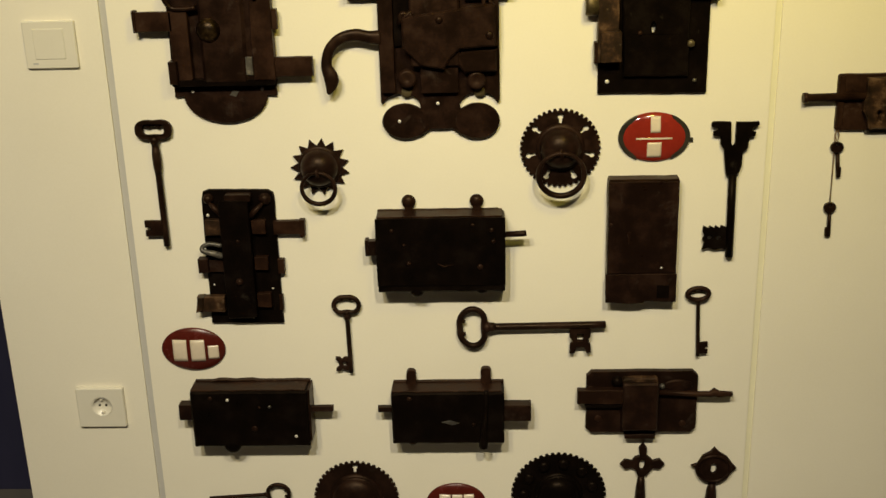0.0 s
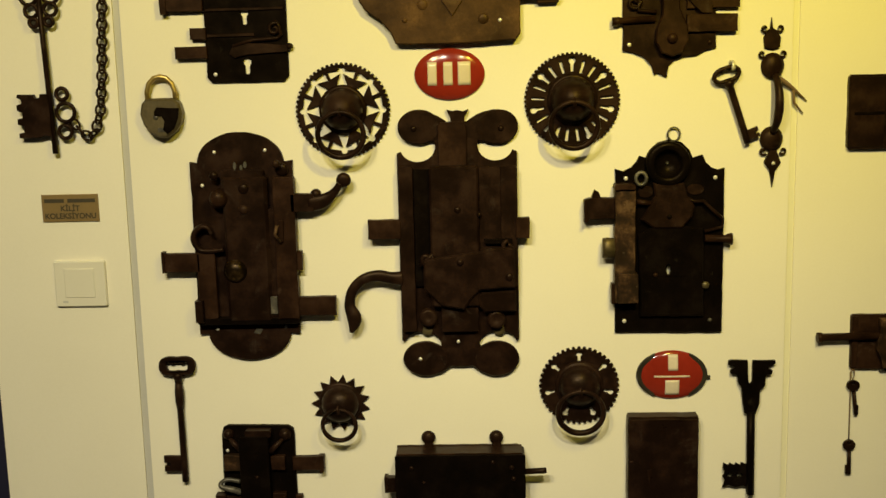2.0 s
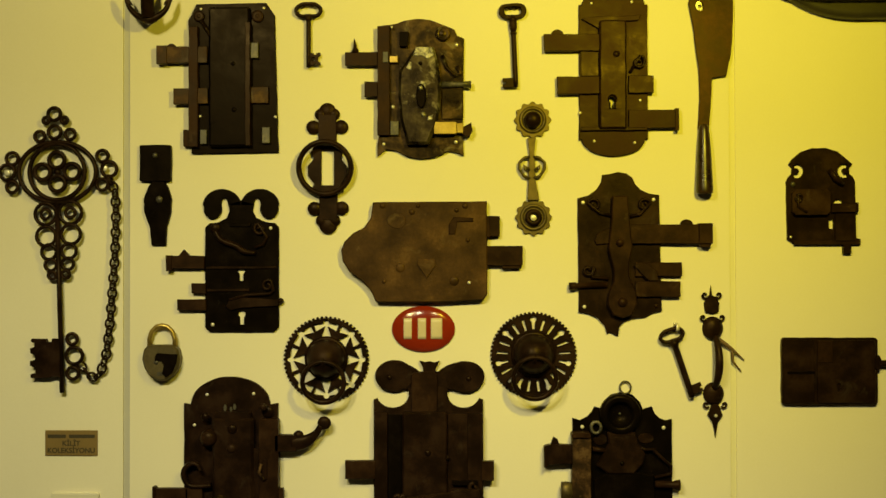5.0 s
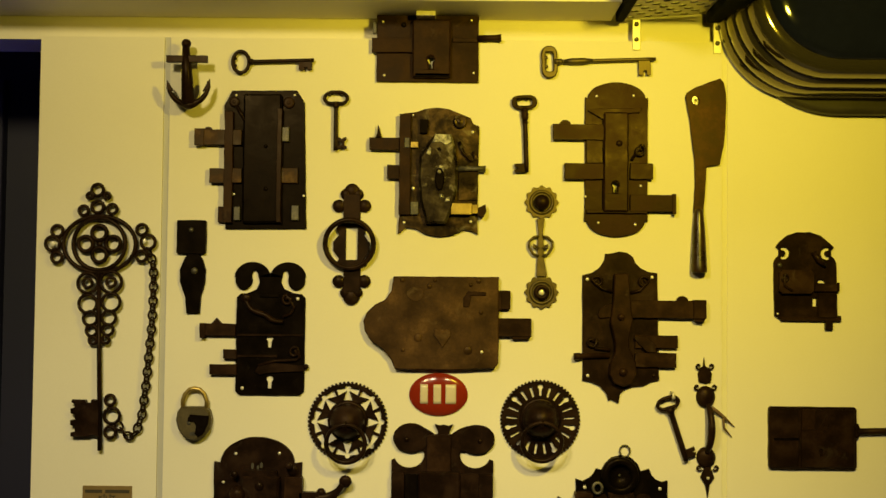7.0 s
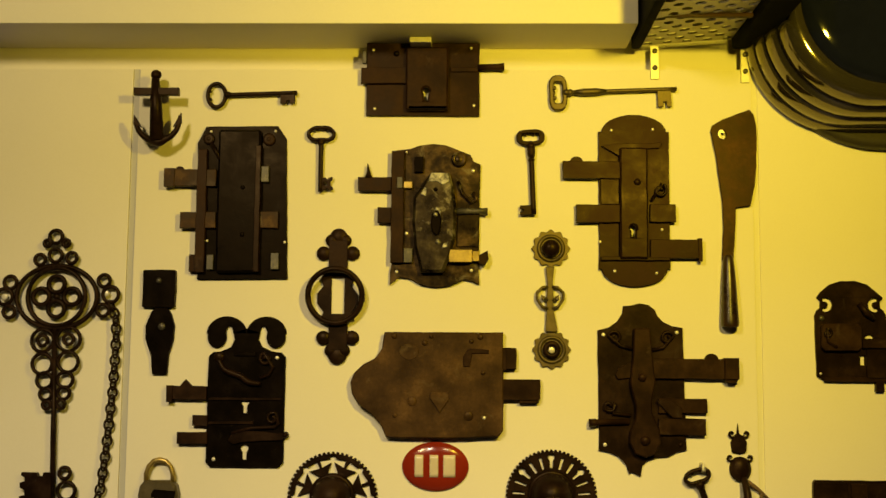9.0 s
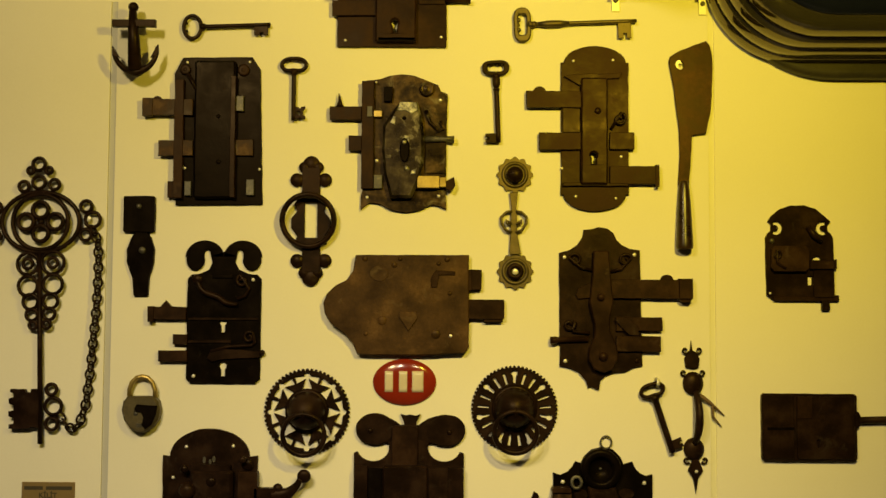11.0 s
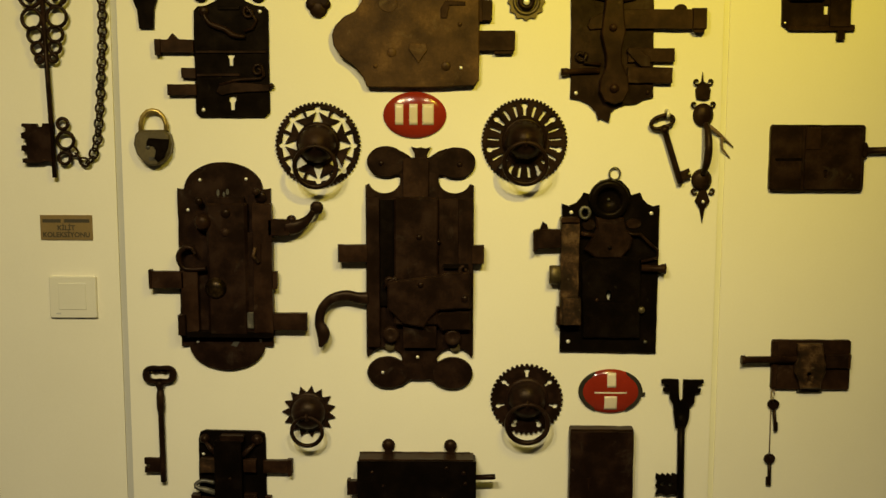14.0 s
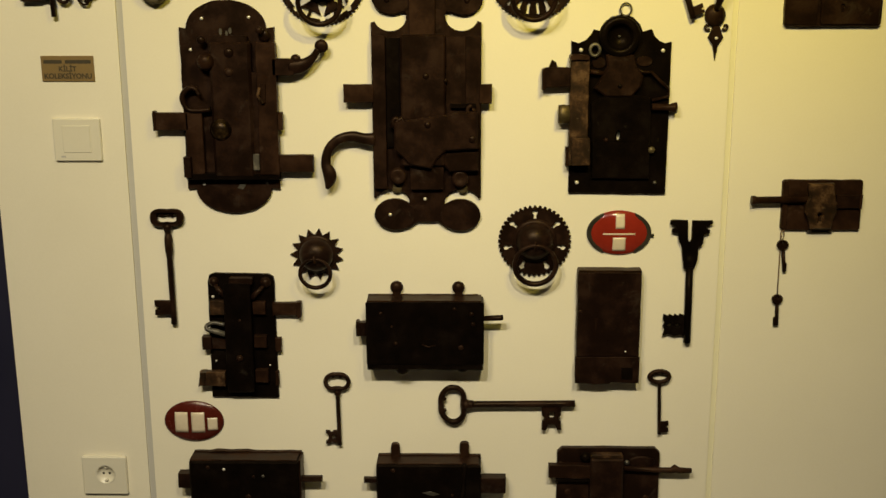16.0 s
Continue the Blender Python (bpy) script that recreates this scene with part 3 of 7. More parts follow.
def key(name, bow, along, across, tip, r, bit, label, mat=IRON, wire=None, d=0.009, collars=(), notch=1, dent=0.0, flat=None):
    """bow: centre, with its half sizes along and across the shaft; bit: (start, end, reach, side) back from the tip."""
    k = Thing(name, bow, label, "key", "old iron keys")
    b, t = Vector(bow), Vector(tip)
    way = (t - b).normalized()
    side = Vector((-way.y, way.x)) * bit[3]
    wire = wire or r * 0.9
    angle = math.degrees(math.atan2(way.y, way.x))
    if flat:
        c, s = math.cos(radians(angle)), math.sin(radians(angle))

        def plan(u, v, power, waist):
            pts = []
            for i in range(32):
                a = math.tau * i / 32
                x = u * math.copysign(abs(math.cos(a)) ** (2 / power), math.cos(a))
                z = v * math.copysign(abs(math.sin(a)) ** (2 / power), math.sin(a))
                x *= 1 - waist * (1 - abs(z) / v) ** 1.5
                pts.append((bow[0] + x * c - z * s, bow[1] + x * s + z * c))
            return pts
        k.slab("bow", plan(along, across, 2.6, flat), d - wire * 0.6, d + wire * 0.6, mat, [plan(along - wire * 1.7, across - wire * 2.3, 3.6, flat)], wire * 0.35)
        edge = along * (1 - flat) - wire * 0.4
    else:
        k.rod("bow", bow_points(bow[0], bow[1], along - wire, across - wire, d, angle, dent), wire, mat, 8, True)
        edge = (along - wire) * (1 - dent)
    start = b + way * edge
    # little cusps on the bow's inner edge and a shoulder where the shaft springs
    for f, g, w in ((-0.66, 0.34, 0.75), (-0.66, -0.34, 0.75), (-0.92, 0.0, 0.9)):
        p = b + way * (along - wire) * f * (1 - (flat or 0)) + Vector((-way.y, way.x)) * (across - wire) * g
        k.dome("bow_cusp", (p.x, p.y, wire * w), wire * 0.5, d, mat, sides=10)
    p = start - way * wire * 0.6
    q = start + way * r * 2.2
    k.rod("shoulder", [(p.x, d, p.y), (p.lerp(q, 0.4).x, d, p.lerp(q, 0.4).y), (q.x, d, q.y)], [wire * 1.0, r * 1.75, r * 1.05], mat, 10)
    n = 10
    radii = [r * (1.3 if i < 1 else 1.0) for i in range(n + 1)]
    pts = [tuple((start.lerp(t, i / n).x, d, start.lerp(t, i / n).y)) for i in range(n + 1)]
    k.rod("shaft", pts, radii, mat, 10)
    for f, s, w in collars:
        p, q = start.lerp(t, f - w), start.lerp(t, f + w)
        k.rod("collar", [(p.x, d, p.y), (p.lerp(q, 0.3).x, d, p.lerp(q, 0.3).y), (p.lerp(q, 0.7).x, d, p.lerp(q, 0.7).y), (q.x, d, q.y)], [r, r * s, r * s, r], mat, 10)
    a0, a1, reach = bit[:3]
    u0, u1 = t - way * a0, t - way * a1
    w = u1 - u0
    holes = []
    if notch == 1:
        prof = [(0, 0), (0, 1), (0.36, 1), (0.36, 0.72), (0.58, 0.72), (0.58, 1), (1, 1), (1, 0)]
    elif notch == 2:
        prof = [(0, 0), (0, 0.42), (0.12, 0.50), (0.12, 0.60), (0, 0.68), (-0.03, 1), (0.2, 1), (0.32, 0.80), (0.68, 0.80), (0.8, 1), (1.03, 1), (1, 0.68), (0.88, 0.60), (0.88, 0.50), (1, 0.42), (1, 0)]
        holes = [[tuple(u0 + w * x + side * (reach * y)) for x, y in ((0.36, 0.30), (0.64, 0.30), (0.64, 0.55), (0.36, 0.55))]]
    else:
        prof = [(0, 0), (0, 0.55), (-0.1, 0.6), (-0.1, 1), (0.4, 1), (0.4, 0.7), (0.6, 0.7), (0.6, 0.9), (1, 0.9), (1, 0)]
    outline = [tuple(u0 + w * x + side * (reach * y)) for x, y in prof]
    k.slab("bit", outline, d - r * 0.55, d + r * 0.55, mat, holes)
    return k


key("key", (0.157, 2.1381), 0.0193, 0.0244, (0.299, 2.1428), 0.0040, (0.004, 0.030, 0.019, -1), "long dark iron key hung level with an oval bow", wire=0.0036, collars=((0.05, 1.5, 0.02),))
key("key", (0.7557, 2.1437), 0.0176, 0.0316, (0.9614, 2.1512), 0.0038, (0.010, 0.034, 0.031, -1), "bronze-brown iron key with an ornate scalloped bow", BRONZE, wire=0.0056, collars=((0.22, 1.7, 0.15), (0.04, 1.6, 0.03)), flat=0.14)
key("key", (0.3429, 2.069), 0.0166, 0.0258, (0.3432, 1.9674), 0.0042, (0.003, 0.025, 0.021, 1), "short iron key with a kidney-shaped bow", wire=0.0036, collars=((0.06, 1.5, 0.05),), notch=2, dent=0.28)
key("key", (0.7078, 2.0647), 0.0144, 0.0247, (0.713, 1.9291), 0.0047, (0.0, 0.017, 0.023, -1), "iron key with a flat oval bow and collared shaft", wire=0.0044, collars=((0.10, 1.5, 0.10), (0.22, 1.35, 0.02)), flat=0.02)
key("key", (0.0762, 1.0228), 0.0190, 0.0312, (0.0776, 0.8187), 0.0056, (0.018, 0.046, 0.034, -1), "large iron key with a wide rounded bow", wire=0.0058, collars=((0.20, 1.35, 0.13), (0.02, 1.5, 0.02)), flat=0.16)
key("key", (0.3817, 0.704), 0.0213, 0.0263, (0.3838, 0.5754), 0.0040, (0.004, 0.030, 0.026, -1), "small iron key with a heart-shaped bow", wire=0.0042, collars=((0.08, 1.7, 0.06),), notch=2, dent=0.30)
key("key", (0.6025, 0.6607), 0.0307, 0.0404, (0.8333, 0.6635), 0.0068, (0.026, 0.062, 0.052, -1), "large iron key with a heart-shaped bow hung level", wire=0.0056, collars=((0.06, 1.25, 0.04),), notch=2, d=0.012, dent=0.25)
key("key", (0.9912, 0.7177), 0.0152, 0.0227, (0.9958, 0.6013), 0.0033, (0.004, 0.026, 0.017, 1), "small iron key with a squared oval bow", wire=0.0044, flat=0.0)
key("key", (0.2339, 0.327), 0.0249, 0.0230, (0.1042, 0.3179), 0.0035, (0.004, 0.026, 0.020, 1), "iron key with a round bow hung level", wire=0.0040, dent=0.1)

# key with a split blade-shaped bow
k = Thing("key", (1.0375, 0.9271), "flat black iron key with a forked, notched bow", "key", "old iron keys")
k.slab("bow", [(1.0271, 0.9273), (1.0243, 0.9448), (1.0213, 0.9717), (1.0152, 0.9814), (1.0138, 0.9947), (1.003, 0.9968), (1.0027, 1.0033), (1.011, 1.005), (1.0101, 1.0088), (0.9996, 1.012), (0.9993, 1.0188), (1.0036, 1.0202), (1.03, 1.019), (1.0321, 0.983), (1.0349, 0.978), (1.0387, 0.9829), (1.0388, 1.0188), (1.076, 1.0189), (1.0764, 1.0136), (1.065, 1.0078), (1.0653, 1.0033), (1.0717, 1.0017), (1.071, 0.9949), (1.0612, 0.9928), (1.0598, 0.9749), (1.0518, 0.9674), (1.0513, 0.9443), (1.0457, 0.927)], 0.005, 0.011, BLACK)
p, q = (1.0377, 0.931), (1.0397, 0.7857)
k.rod("shaft", [(p[0], 0.009, p[1]), ((p[0] + q[0]) / 2, 0.009, (p[1] + q[1]) / 2), (q[0], 0.009, q[1])], 0.0068, BLACK, 10)
k.slab("bit", [(1.0321, 0.8384), (1.0237, 0.8413), (1.0221, 0.8365), (1.015, 0.8414), (1.0126, 0.8367), (1.0048, 0.8408), (1.0024, 0.8368), (0.9942, 0.841), (0.9932, 0.8309), (0.9962, 0.824), (0.9928, 0.8168), (0.9969, 0.8107), (0.9929, 0.7986), (1.003, 0.8025), (1.0146, 0.7983), (1.0259, 0.8009), (1.0337, 0.798)], 0.006, 0.011, BLACK, [ellipse(*(1.0052, 0.8199), 0.005, 0.0035, 10), ellipse(*(1.0203, 0.8197), 0.005, 0.0035, 10)])

# cross-headed and round-headed keys at the foot of the board
k = Thing("ornamental_key", (0.9054, 0.3857), "iron key with a pierced cross-shaped head", "key", "old iron keys")
k.slab("bow", [(0.8939, 0.3734), (0.8876, 0.3776), (0.875, 0.3756), (0.8658, 0.3852), (0.8745, 0.395), (0.8872, 0.392), (0.8931, 0.4002), (0.9013, 0.4022), (0.8997, 0.4186), (0.9066, 0.4287), (0.9141, 0.4185), (0.9132, 0.4021), (0.9194, 0.398), (0.925, 0.3918), (0.9375, 0.3958), (0.9469, 0.3855), (0.9382, 0.3752), (0.9256, 0.3766), (0.9187, 0.3671), (0.9124, 0.3601), (0.899, 0.3601)], 0.004, 0.010, IRON, [ellipse(*(0.9055, 0.3845), 0.0048, 0.0105, 14)])
k.rod("shaft", [((0.9051, 0.3609)[0], 0.008, (0.9051, 0.3609)[1]), ((0.9045, 0.3359)[0], 0.008, (0.9045, 0.3359)[1]), ((0.9045, 0.3128)[0], 0.008, (0.9045, 0.3128)[1]), ((0.9046, 0.264)[0], 0.008, (0.9046, 0.264)[1])], [0.006, 0.0085, 0.010, 0.006], IRON, 10)
k = Thing("ornamental_key", (1.0354, 0.3767), "iron key with a pierced round head", "key", "old iron keys")
c = (1.0354, 0.3759)
k.slab("bow", [(0.9945, 0.3811), (1.0062, 0.386), (1.0144, 0.4015), (1.0283, 0.4096), (1.0357, 0.4185), (1.0444, 0.4095), (1.0592, 0.3992), (1.069, 0.3848), (1.0774, 0.3757), (1.0693, 0.3675), (1.0606, 0.3559), (1.0479, 0.3444), (1.0298, 0.3445), (1.0166, 0.3562), (1.008, 0.3707)], 0.004, 0.010, IRON, [ellipse(c[0], c[1], 0.0052, 0.0105, 14)])
k.rod("rim", loop3(c[0], c[1], 0.030, 0.026, 0.010), 0.0035, IRON, 8, True)
k.rod("shaft", [((1.0345, 0.3457)[0], 0.008, (1.0345, 0.3457)[1]), ((1.0338, 0.3311)[0], 0.008, (1.0338, 0.3311)[1]), ((1.0333, 0.3122)[0], 0.008, (1.0333, 0.3122)[1]), ((1.0344, 0.2635)[0], 0.008, (1.0344, 0.2635)[1])], [0.006, 0.009, 0.0105, 0.006], IRON, 10)

# ---- great ornamental key with its chain, on the left board ----
k = Thing("ornamental_key", (-0.1111, 1.7799), "large openwork iron key built from many rings", "key")


def rings(owner, name, circles, wire, d):
    for x, z, r in circles:
        owner.rod(name, loop3(x, z, r - wire * 0.4, r - wire * 0.4, d, 0, 18), wire, IRON, 7, True)


c = (-0.1093, 1.7814)
rings(k, "finial_ring", [(-0.1151, 1.8859, 0.0127), (-0.1296, 1.8744, 0.0070), (-0.0966, 1.8748, 0.0070), (-0.1144, 1.8533, 0.0127), (-0.1411, 1.8457, 0.0105), (-0.0861, 1.8492, 0.0105), (-0.1912, 1.8058, 0.0123), (-0.2002, 1.7814, 0.0150), (-0.1913, 1.7551, 0.0116), (-0.0277, 1.8099, 0.0117), (-0.0155, 1.7862, 0.0150), (-0.0279, 1.7588, 0.0116)], 0.0034, 0.012)
bm = bmesh.new()
tube(bm, loop3(c[0], c[1], 0.0700, 0.0545, 0.012, 0, 40), 0.0042, 8, True)
tube(bm, loop3(c[0], c[1], 0.0500, 0.0500, 0.013, 0, 40), 0.0042, 8, True)
part("bow", bm, IRON, k.ob)
rings(k, "quatrefoil_ring", [(-0.1098, 1.8031, 0.0158), (-0.1357, 1.7816, 0.0158), (-0.0825, 1.7821, 0.0158), (-0.1088, 1.7606, 0.0158)], 0.0042, 0.013)
k.dome("boss", (c[0], c[1], 0.006), 0.004, 0.012)
rings(k, "stem_ring", [(-0.1301, 1.706, 0.0206), (-0.0852, 1.7086, 0.0217), (-0.1301, 1.706, 0.0101), (-0.0852, 1.7086, 0.0101), (-0.1292, 1.6663, 0.0187), (-0.0844, 1.6698, 0.0187), (-0.1238, 1.638, 0.0147), (-0.088, 1.6396, 0.0147), (-0.1207, 1.6148, 0.0117), (-0.0897, 1.6168, 0.0117), (-0.1181, 1.5963, 0.0083), (-0.0936, 1.5978, 0.0083)], 0.0033, 0.013)
p, q = (-0.11, 1.7279), (-0.1002, 1.3859)
k.rod("shaft", [(p[0], 0.012, p[1]), (q[0], 0.012, q[1])], 0.0046, IRON, 10)
k.slab("bit", [(-0.1021, 1.4137), (-0.1151, 1.4157), (-0.1236, 1.4126), (-0.1559, 1.4123), (-0.1561, 1.4196), (-0.1475, 1.4218), (-0.1477, 1.4312), (-0.1564, 1.4346), (-0.1566, 1.4431), (-0.148, 1.4453), (-0.1482, 1.4539), (-0.1569, 1.4568), (-0.1571, 1.4654), (-0.1486, 1.4681), (-0.1487, 1.4741), (-0.1561, 1.4774), (-0.1545, 1.4826), (-0.1286, 1.4828), (-0.1268, 1.4768), (-0.1186, 1.4769), (-0.1174, 1.4829), (-0.1036, 1.4831)], 0.007, 0.017)
rings(k, "bit_ring", [(-0.0824, 1.4821, 0.0108), (-0.0783, 1.4523, 0.0163), (-0.0811, 1.421, 0.012)], 0.0034, 0.012)
k.screws(0.010, (-0.2014, 1.7808), (-0.0245, 1.7881), r=0.006)

chain = Thing("chain", (-0.01, 1.7592), "iron chain hanging beside the great key", "chain")
way = [Vector(p) for p in ((-0.0137, 1.7669), (-0.0054, 1.7462), (-0.0035, 1.7159), (-0.004, 1.677), (-0.0056, 1.6251), (-0.0097, 1.5734), (-0.0137, 1.5174), (-0.0203, 1.4573), (-0.0312, 1.4208), (-0.0409, 1.4121), (-0.0513, 1.4163), (-0.0646, 1.4333))]
bm = bmesh.new()
tube(bm, loop3(0, 0, 0.0072, 0.0096, 0, 0, 16), 0.0021, 7, True)
link_mesh = bpy.data.meshes.new("link")
bm.to_mesh(link_mesh)
bm.free()
link_mesh.materials.append(IRON)
lengths = [0.0]
for a, b in zip(way, way[1:]):
    lengths.append(lengths[-1] + (b - a).length)
count = int(lengths[-1] / 0.0132)
for i in range(count + 1):
    s = lengths[-1] * i / count
    j = max(n for n in range(len(way) - 1) if lengths[n] <= s + 1e-9)
    f = (s - lengths[j]) / (lengths[j + 1] - lengths[j])
    p, t = way[j].lerp(way[j + 1], min(f, 1)), way[j + 1] - way[j]
    link = new("link", link_mesh)
    link.parent = chain.ob
    lean = math.atan2(t.x, -t.y)
    m = Matrix.Translation((p.x, -0.011, p.y)) @ Matrix.Rotation(-lean, 4, "Y") @ Matrix.Rotation(radians(8 if i % 2 else 74), 4, "Z")
    link.matrix_basis = Matrix.Translation(-chain.ob.matrix_world.translation) @ m

# ---- ring knockers on pierced rosettes ----


def ring_knocker(at, r, teeth, tooth, holes, label, dome_r, dome_h, ring_r, wire, drop, mat=IRON, studs=0, lean=9.0, outline=None):
    k = Thing("ring_knocker", at, label, "door knocker", "ring knockers")
    cx, cz = at
    k.slab("rosette", outline or gear(cx, cz, r, teeth, tooth), 0.002, 0.006, mat, holes, 0.0006)
    prof = [(dome_r * 1.12, 0.005), (dome_r * 1.10, 0.009), (dome_r, 0.011)] + dome_profile(dome_r * 0.97, dome_h, 0.011)
    dome = k.turn("dome", (cx, cz + r * 0.03), prof, mat, 32)
    for i in range(studs):
        a = math.tau * (i + 0.5) / studs
        k.dome("stud", (cx + r * 0.74 * math.cos(a), cz + r * 0.74 * math.sin(a), r * 0.13), r * 0.08, 0.006, mat)
    if ring_r:
        zt = cz + drop
        front = 0.011 + dome_h
        k.rod("staple", [(cx, front - 0.012, zt + 0.006), (cx, front + 0.004, zt + 0.004), (cx, front + 0.003, zt - 0.006), (cx, front - 0.012, zt - 0.008)], 0.003, mat, 8, under=dome)
        pts = loop3(0, 0, ring_r, ring_r, 0, 0, 36)
        out, radii = [], []
        for x, _, z in pts:
            f = (ring_r - z) / (2 * ring_r)
            out.append((cx + x, front + 0.002 - f * 2 * ring_r * math.sin(radians(lean)), zt + (z - ring_r) * math.cos(radians(lean))))
            radii.append(wire * (0.8 + 0.35 * f))
        k.rod("ring", out, radii, mat, 10, True)
    return k


def spokes(cx, cz, n, fn, skip=()):
    out = []
    for i in range(n):
        if i in skip:
            continue
        a = math.tau * i / n + math.pi / 2
        for shape in fn(i):
            out.append([(cx + z * math.cos(a) + x * math.sin(a), cz + (z * math.sin(a) - x * math.cos(a))) for x, z in shape])
    return out


R1 = 0.0768
at = (0.3736, 1.4451)
star = spokes(*at, 8, lambda i: [
    [(-0.0095, 0.0372), (0.0095, 0.0372), (0.0024, 0.0590), (0.0184, 0.0498), (0.0226, 0.0622), (0.0050, 0.0648)] + arc(0, 0.0652, 0.0052, 0.0052, 5, 175, 8) + [(-0.0050, 0.0648), (-0.0226, 0.0622), (-0.0184, 0.0498), (-0.0024, 0.0590)]])
ring_knocker(at, R1, 60, 0.0035, star, "iron ring knocker on a pierced star-pattern rosette", 0.0350, 0.040, 0.0365, 0.0044, 0.000)

at = (0.7432, 1.4527)
slots = spokes(*at, 21, lambda i: [[(-0.0019, 0.045), (0.0019, 0.045), (0.0024, 0.0655), (-0.0024, 0.0655)]] if i % 3 else
               [[(-0.0022, 0.046), (0.0022, 0.046), (0.0028, 0.058)] + arc(0, 0.0635, 0.0056, 0.0056, -55, 235, 8) + [(-0.0028, 0.058)]])
ring_knocker(at, R1, 64, 0.0032, slots, "iron ring knocker on a rosette of radiating slots", 0.0365, 0.040, 0.0370, 0.0044, 0.000)

at = (0.7527, 0.9788)
cogs = spokes(*at, 7, lambda i: [[(-0.0026, 0.042), (0.0026, 0.042), (0.0026, 0.050)] + arc(0, 0.0535, 0.0050, 0.0050, -50, 230, 8) + [(-0.0026, 0.050)]])
ring_knocker(at, 0.0668, 44, 0.0042, cogs, "iron ring knocker on a toothed rosette with keyhole slots", 0.036, 0.028, 0.0375, 0.0046, 0.000, lean=7)

at = (0.3505, 0.953)
ring_knocker(at, 0.0490, 15, 0.0125, [], "small iron ring knocker on a pointed star plate", 0.033, 0.026, 0.0280, 0.0036, -0.001, lean=7,
             outline=[(at[0] + (0.0495 if i % 2 else 0.0365) * math.cos(math.tau * i / 30), at[1] + (0.0495 if i % 2 else 0.0365) * math.sin(math.tau * i / 30)) for i in range(30)])

at = (0.3794, 0.3125)
ring_knocker(at, 0.0794, 46, 0.0042, spokes(*at, 7, lambda i: [[(-0.0026, 0.056), (0.0026, 0.056), (0.0026, 0.0635)] + arc(0, 0.0675, 0.0052, 0.0052, -50, 230, 8) + [(-0.0026, 0.0635)]], (1, 2, 3, 4, 5, 6)), "toothed iron rosette with a low dome", 0.046, 0.020, 0.036, 0.0044, -0.006, lean=2)
at = (0.7548, 0.3199)
ring_knocker(at, 0.0873, 48, 0.0042, [], "toothed iron rosette with a ring of round studs", 0.040, 0.022, 0.036, 0.0044, -0.006, BLACK, studs=11, lean=8)

# ---- small hardware of the upper board ----
k = Thing("anchor", (0.053, 2.1083), "small cast iron anchor ornament hung on the wall", "anchor")
D = 0.041
def P3(p, d=D):
    return (p[0], d, p[1])
k.rod("shank", [P3((0.0572, 2.1592)), P3((0.0589, 2.1242)), P3((0.0636, 2.0501))], [0.0068, 0.0100, 0.0130], IRON, 12)
k.dome("eye", (0.057, 2.1668, 0.0092), 0.009, D - 0.004)
k.slab("stock", rect((0.0212, 2.1293, 0.0993, 2.1424)), D - 0.005, D + 0.006, IRON)
k.rod("arms", [P3((0.0249, 2.0889)), P3((0.0274, 2.0748)), P3((0.0363, 2.0618)), P3((0.0495, 2.0521)), P3((0.0647, 2.0479)), P3((0.0798, 2.0535)), P3((0.0915, 2.0623)), P3((0.0999, 2.0765)), P3((0.1018, 2.094))], [0.003, 0.0042, 0.0052, 0.0062, 0.0080, 0.0062, 0.0052, 0.0042, 0.003], IRON, 8)
for p in ([(0.0226, 2.0955), (0.0219, 2.078), (0.036, 2.0738)], [(0.1039, 2.0984), (0.1053, 2.081), (0.0913, 2.0743)]):
    k.slab("fluke", p, D - 0.004, D + 0.004)
k.rod("wall_pin", [P3((0.0526, 2.1305), 0.0), P3((0.0526, 2.1305), D)], 0.004)

k = Thing("strap_hinge", (0.0686, 1.7454), "black iron bracket with a square head and tapered tail", "hinge")
k.box("head", (0.0386, 1.7648, 0.0952, 1.8295), 0, 0.010, BLACK, 0.002)
k.slab("tail", [(0.0599, 1.6498), (0.0569, 1.6807), (0.0458, 1.7106), (0.0449, 1.7331), (0.0544, 1.7557), (0.0608, 1.7647), (0.0828, 1.7649), (0.0895, 1.7535), (0.0954, 1.7335), (0.0943, 1.711), (0.0873, 1.6835), (0.0854, 1.6501)], 0, 0.008, BLACK)
k.dome("rivet", (0.0669, 1.8109, 0.005), 0.004, 0.010, STEEL)
k.dome("rivet", (0.0739, 1.7318, 0.0065), 0.004, 0.008, STEEL)

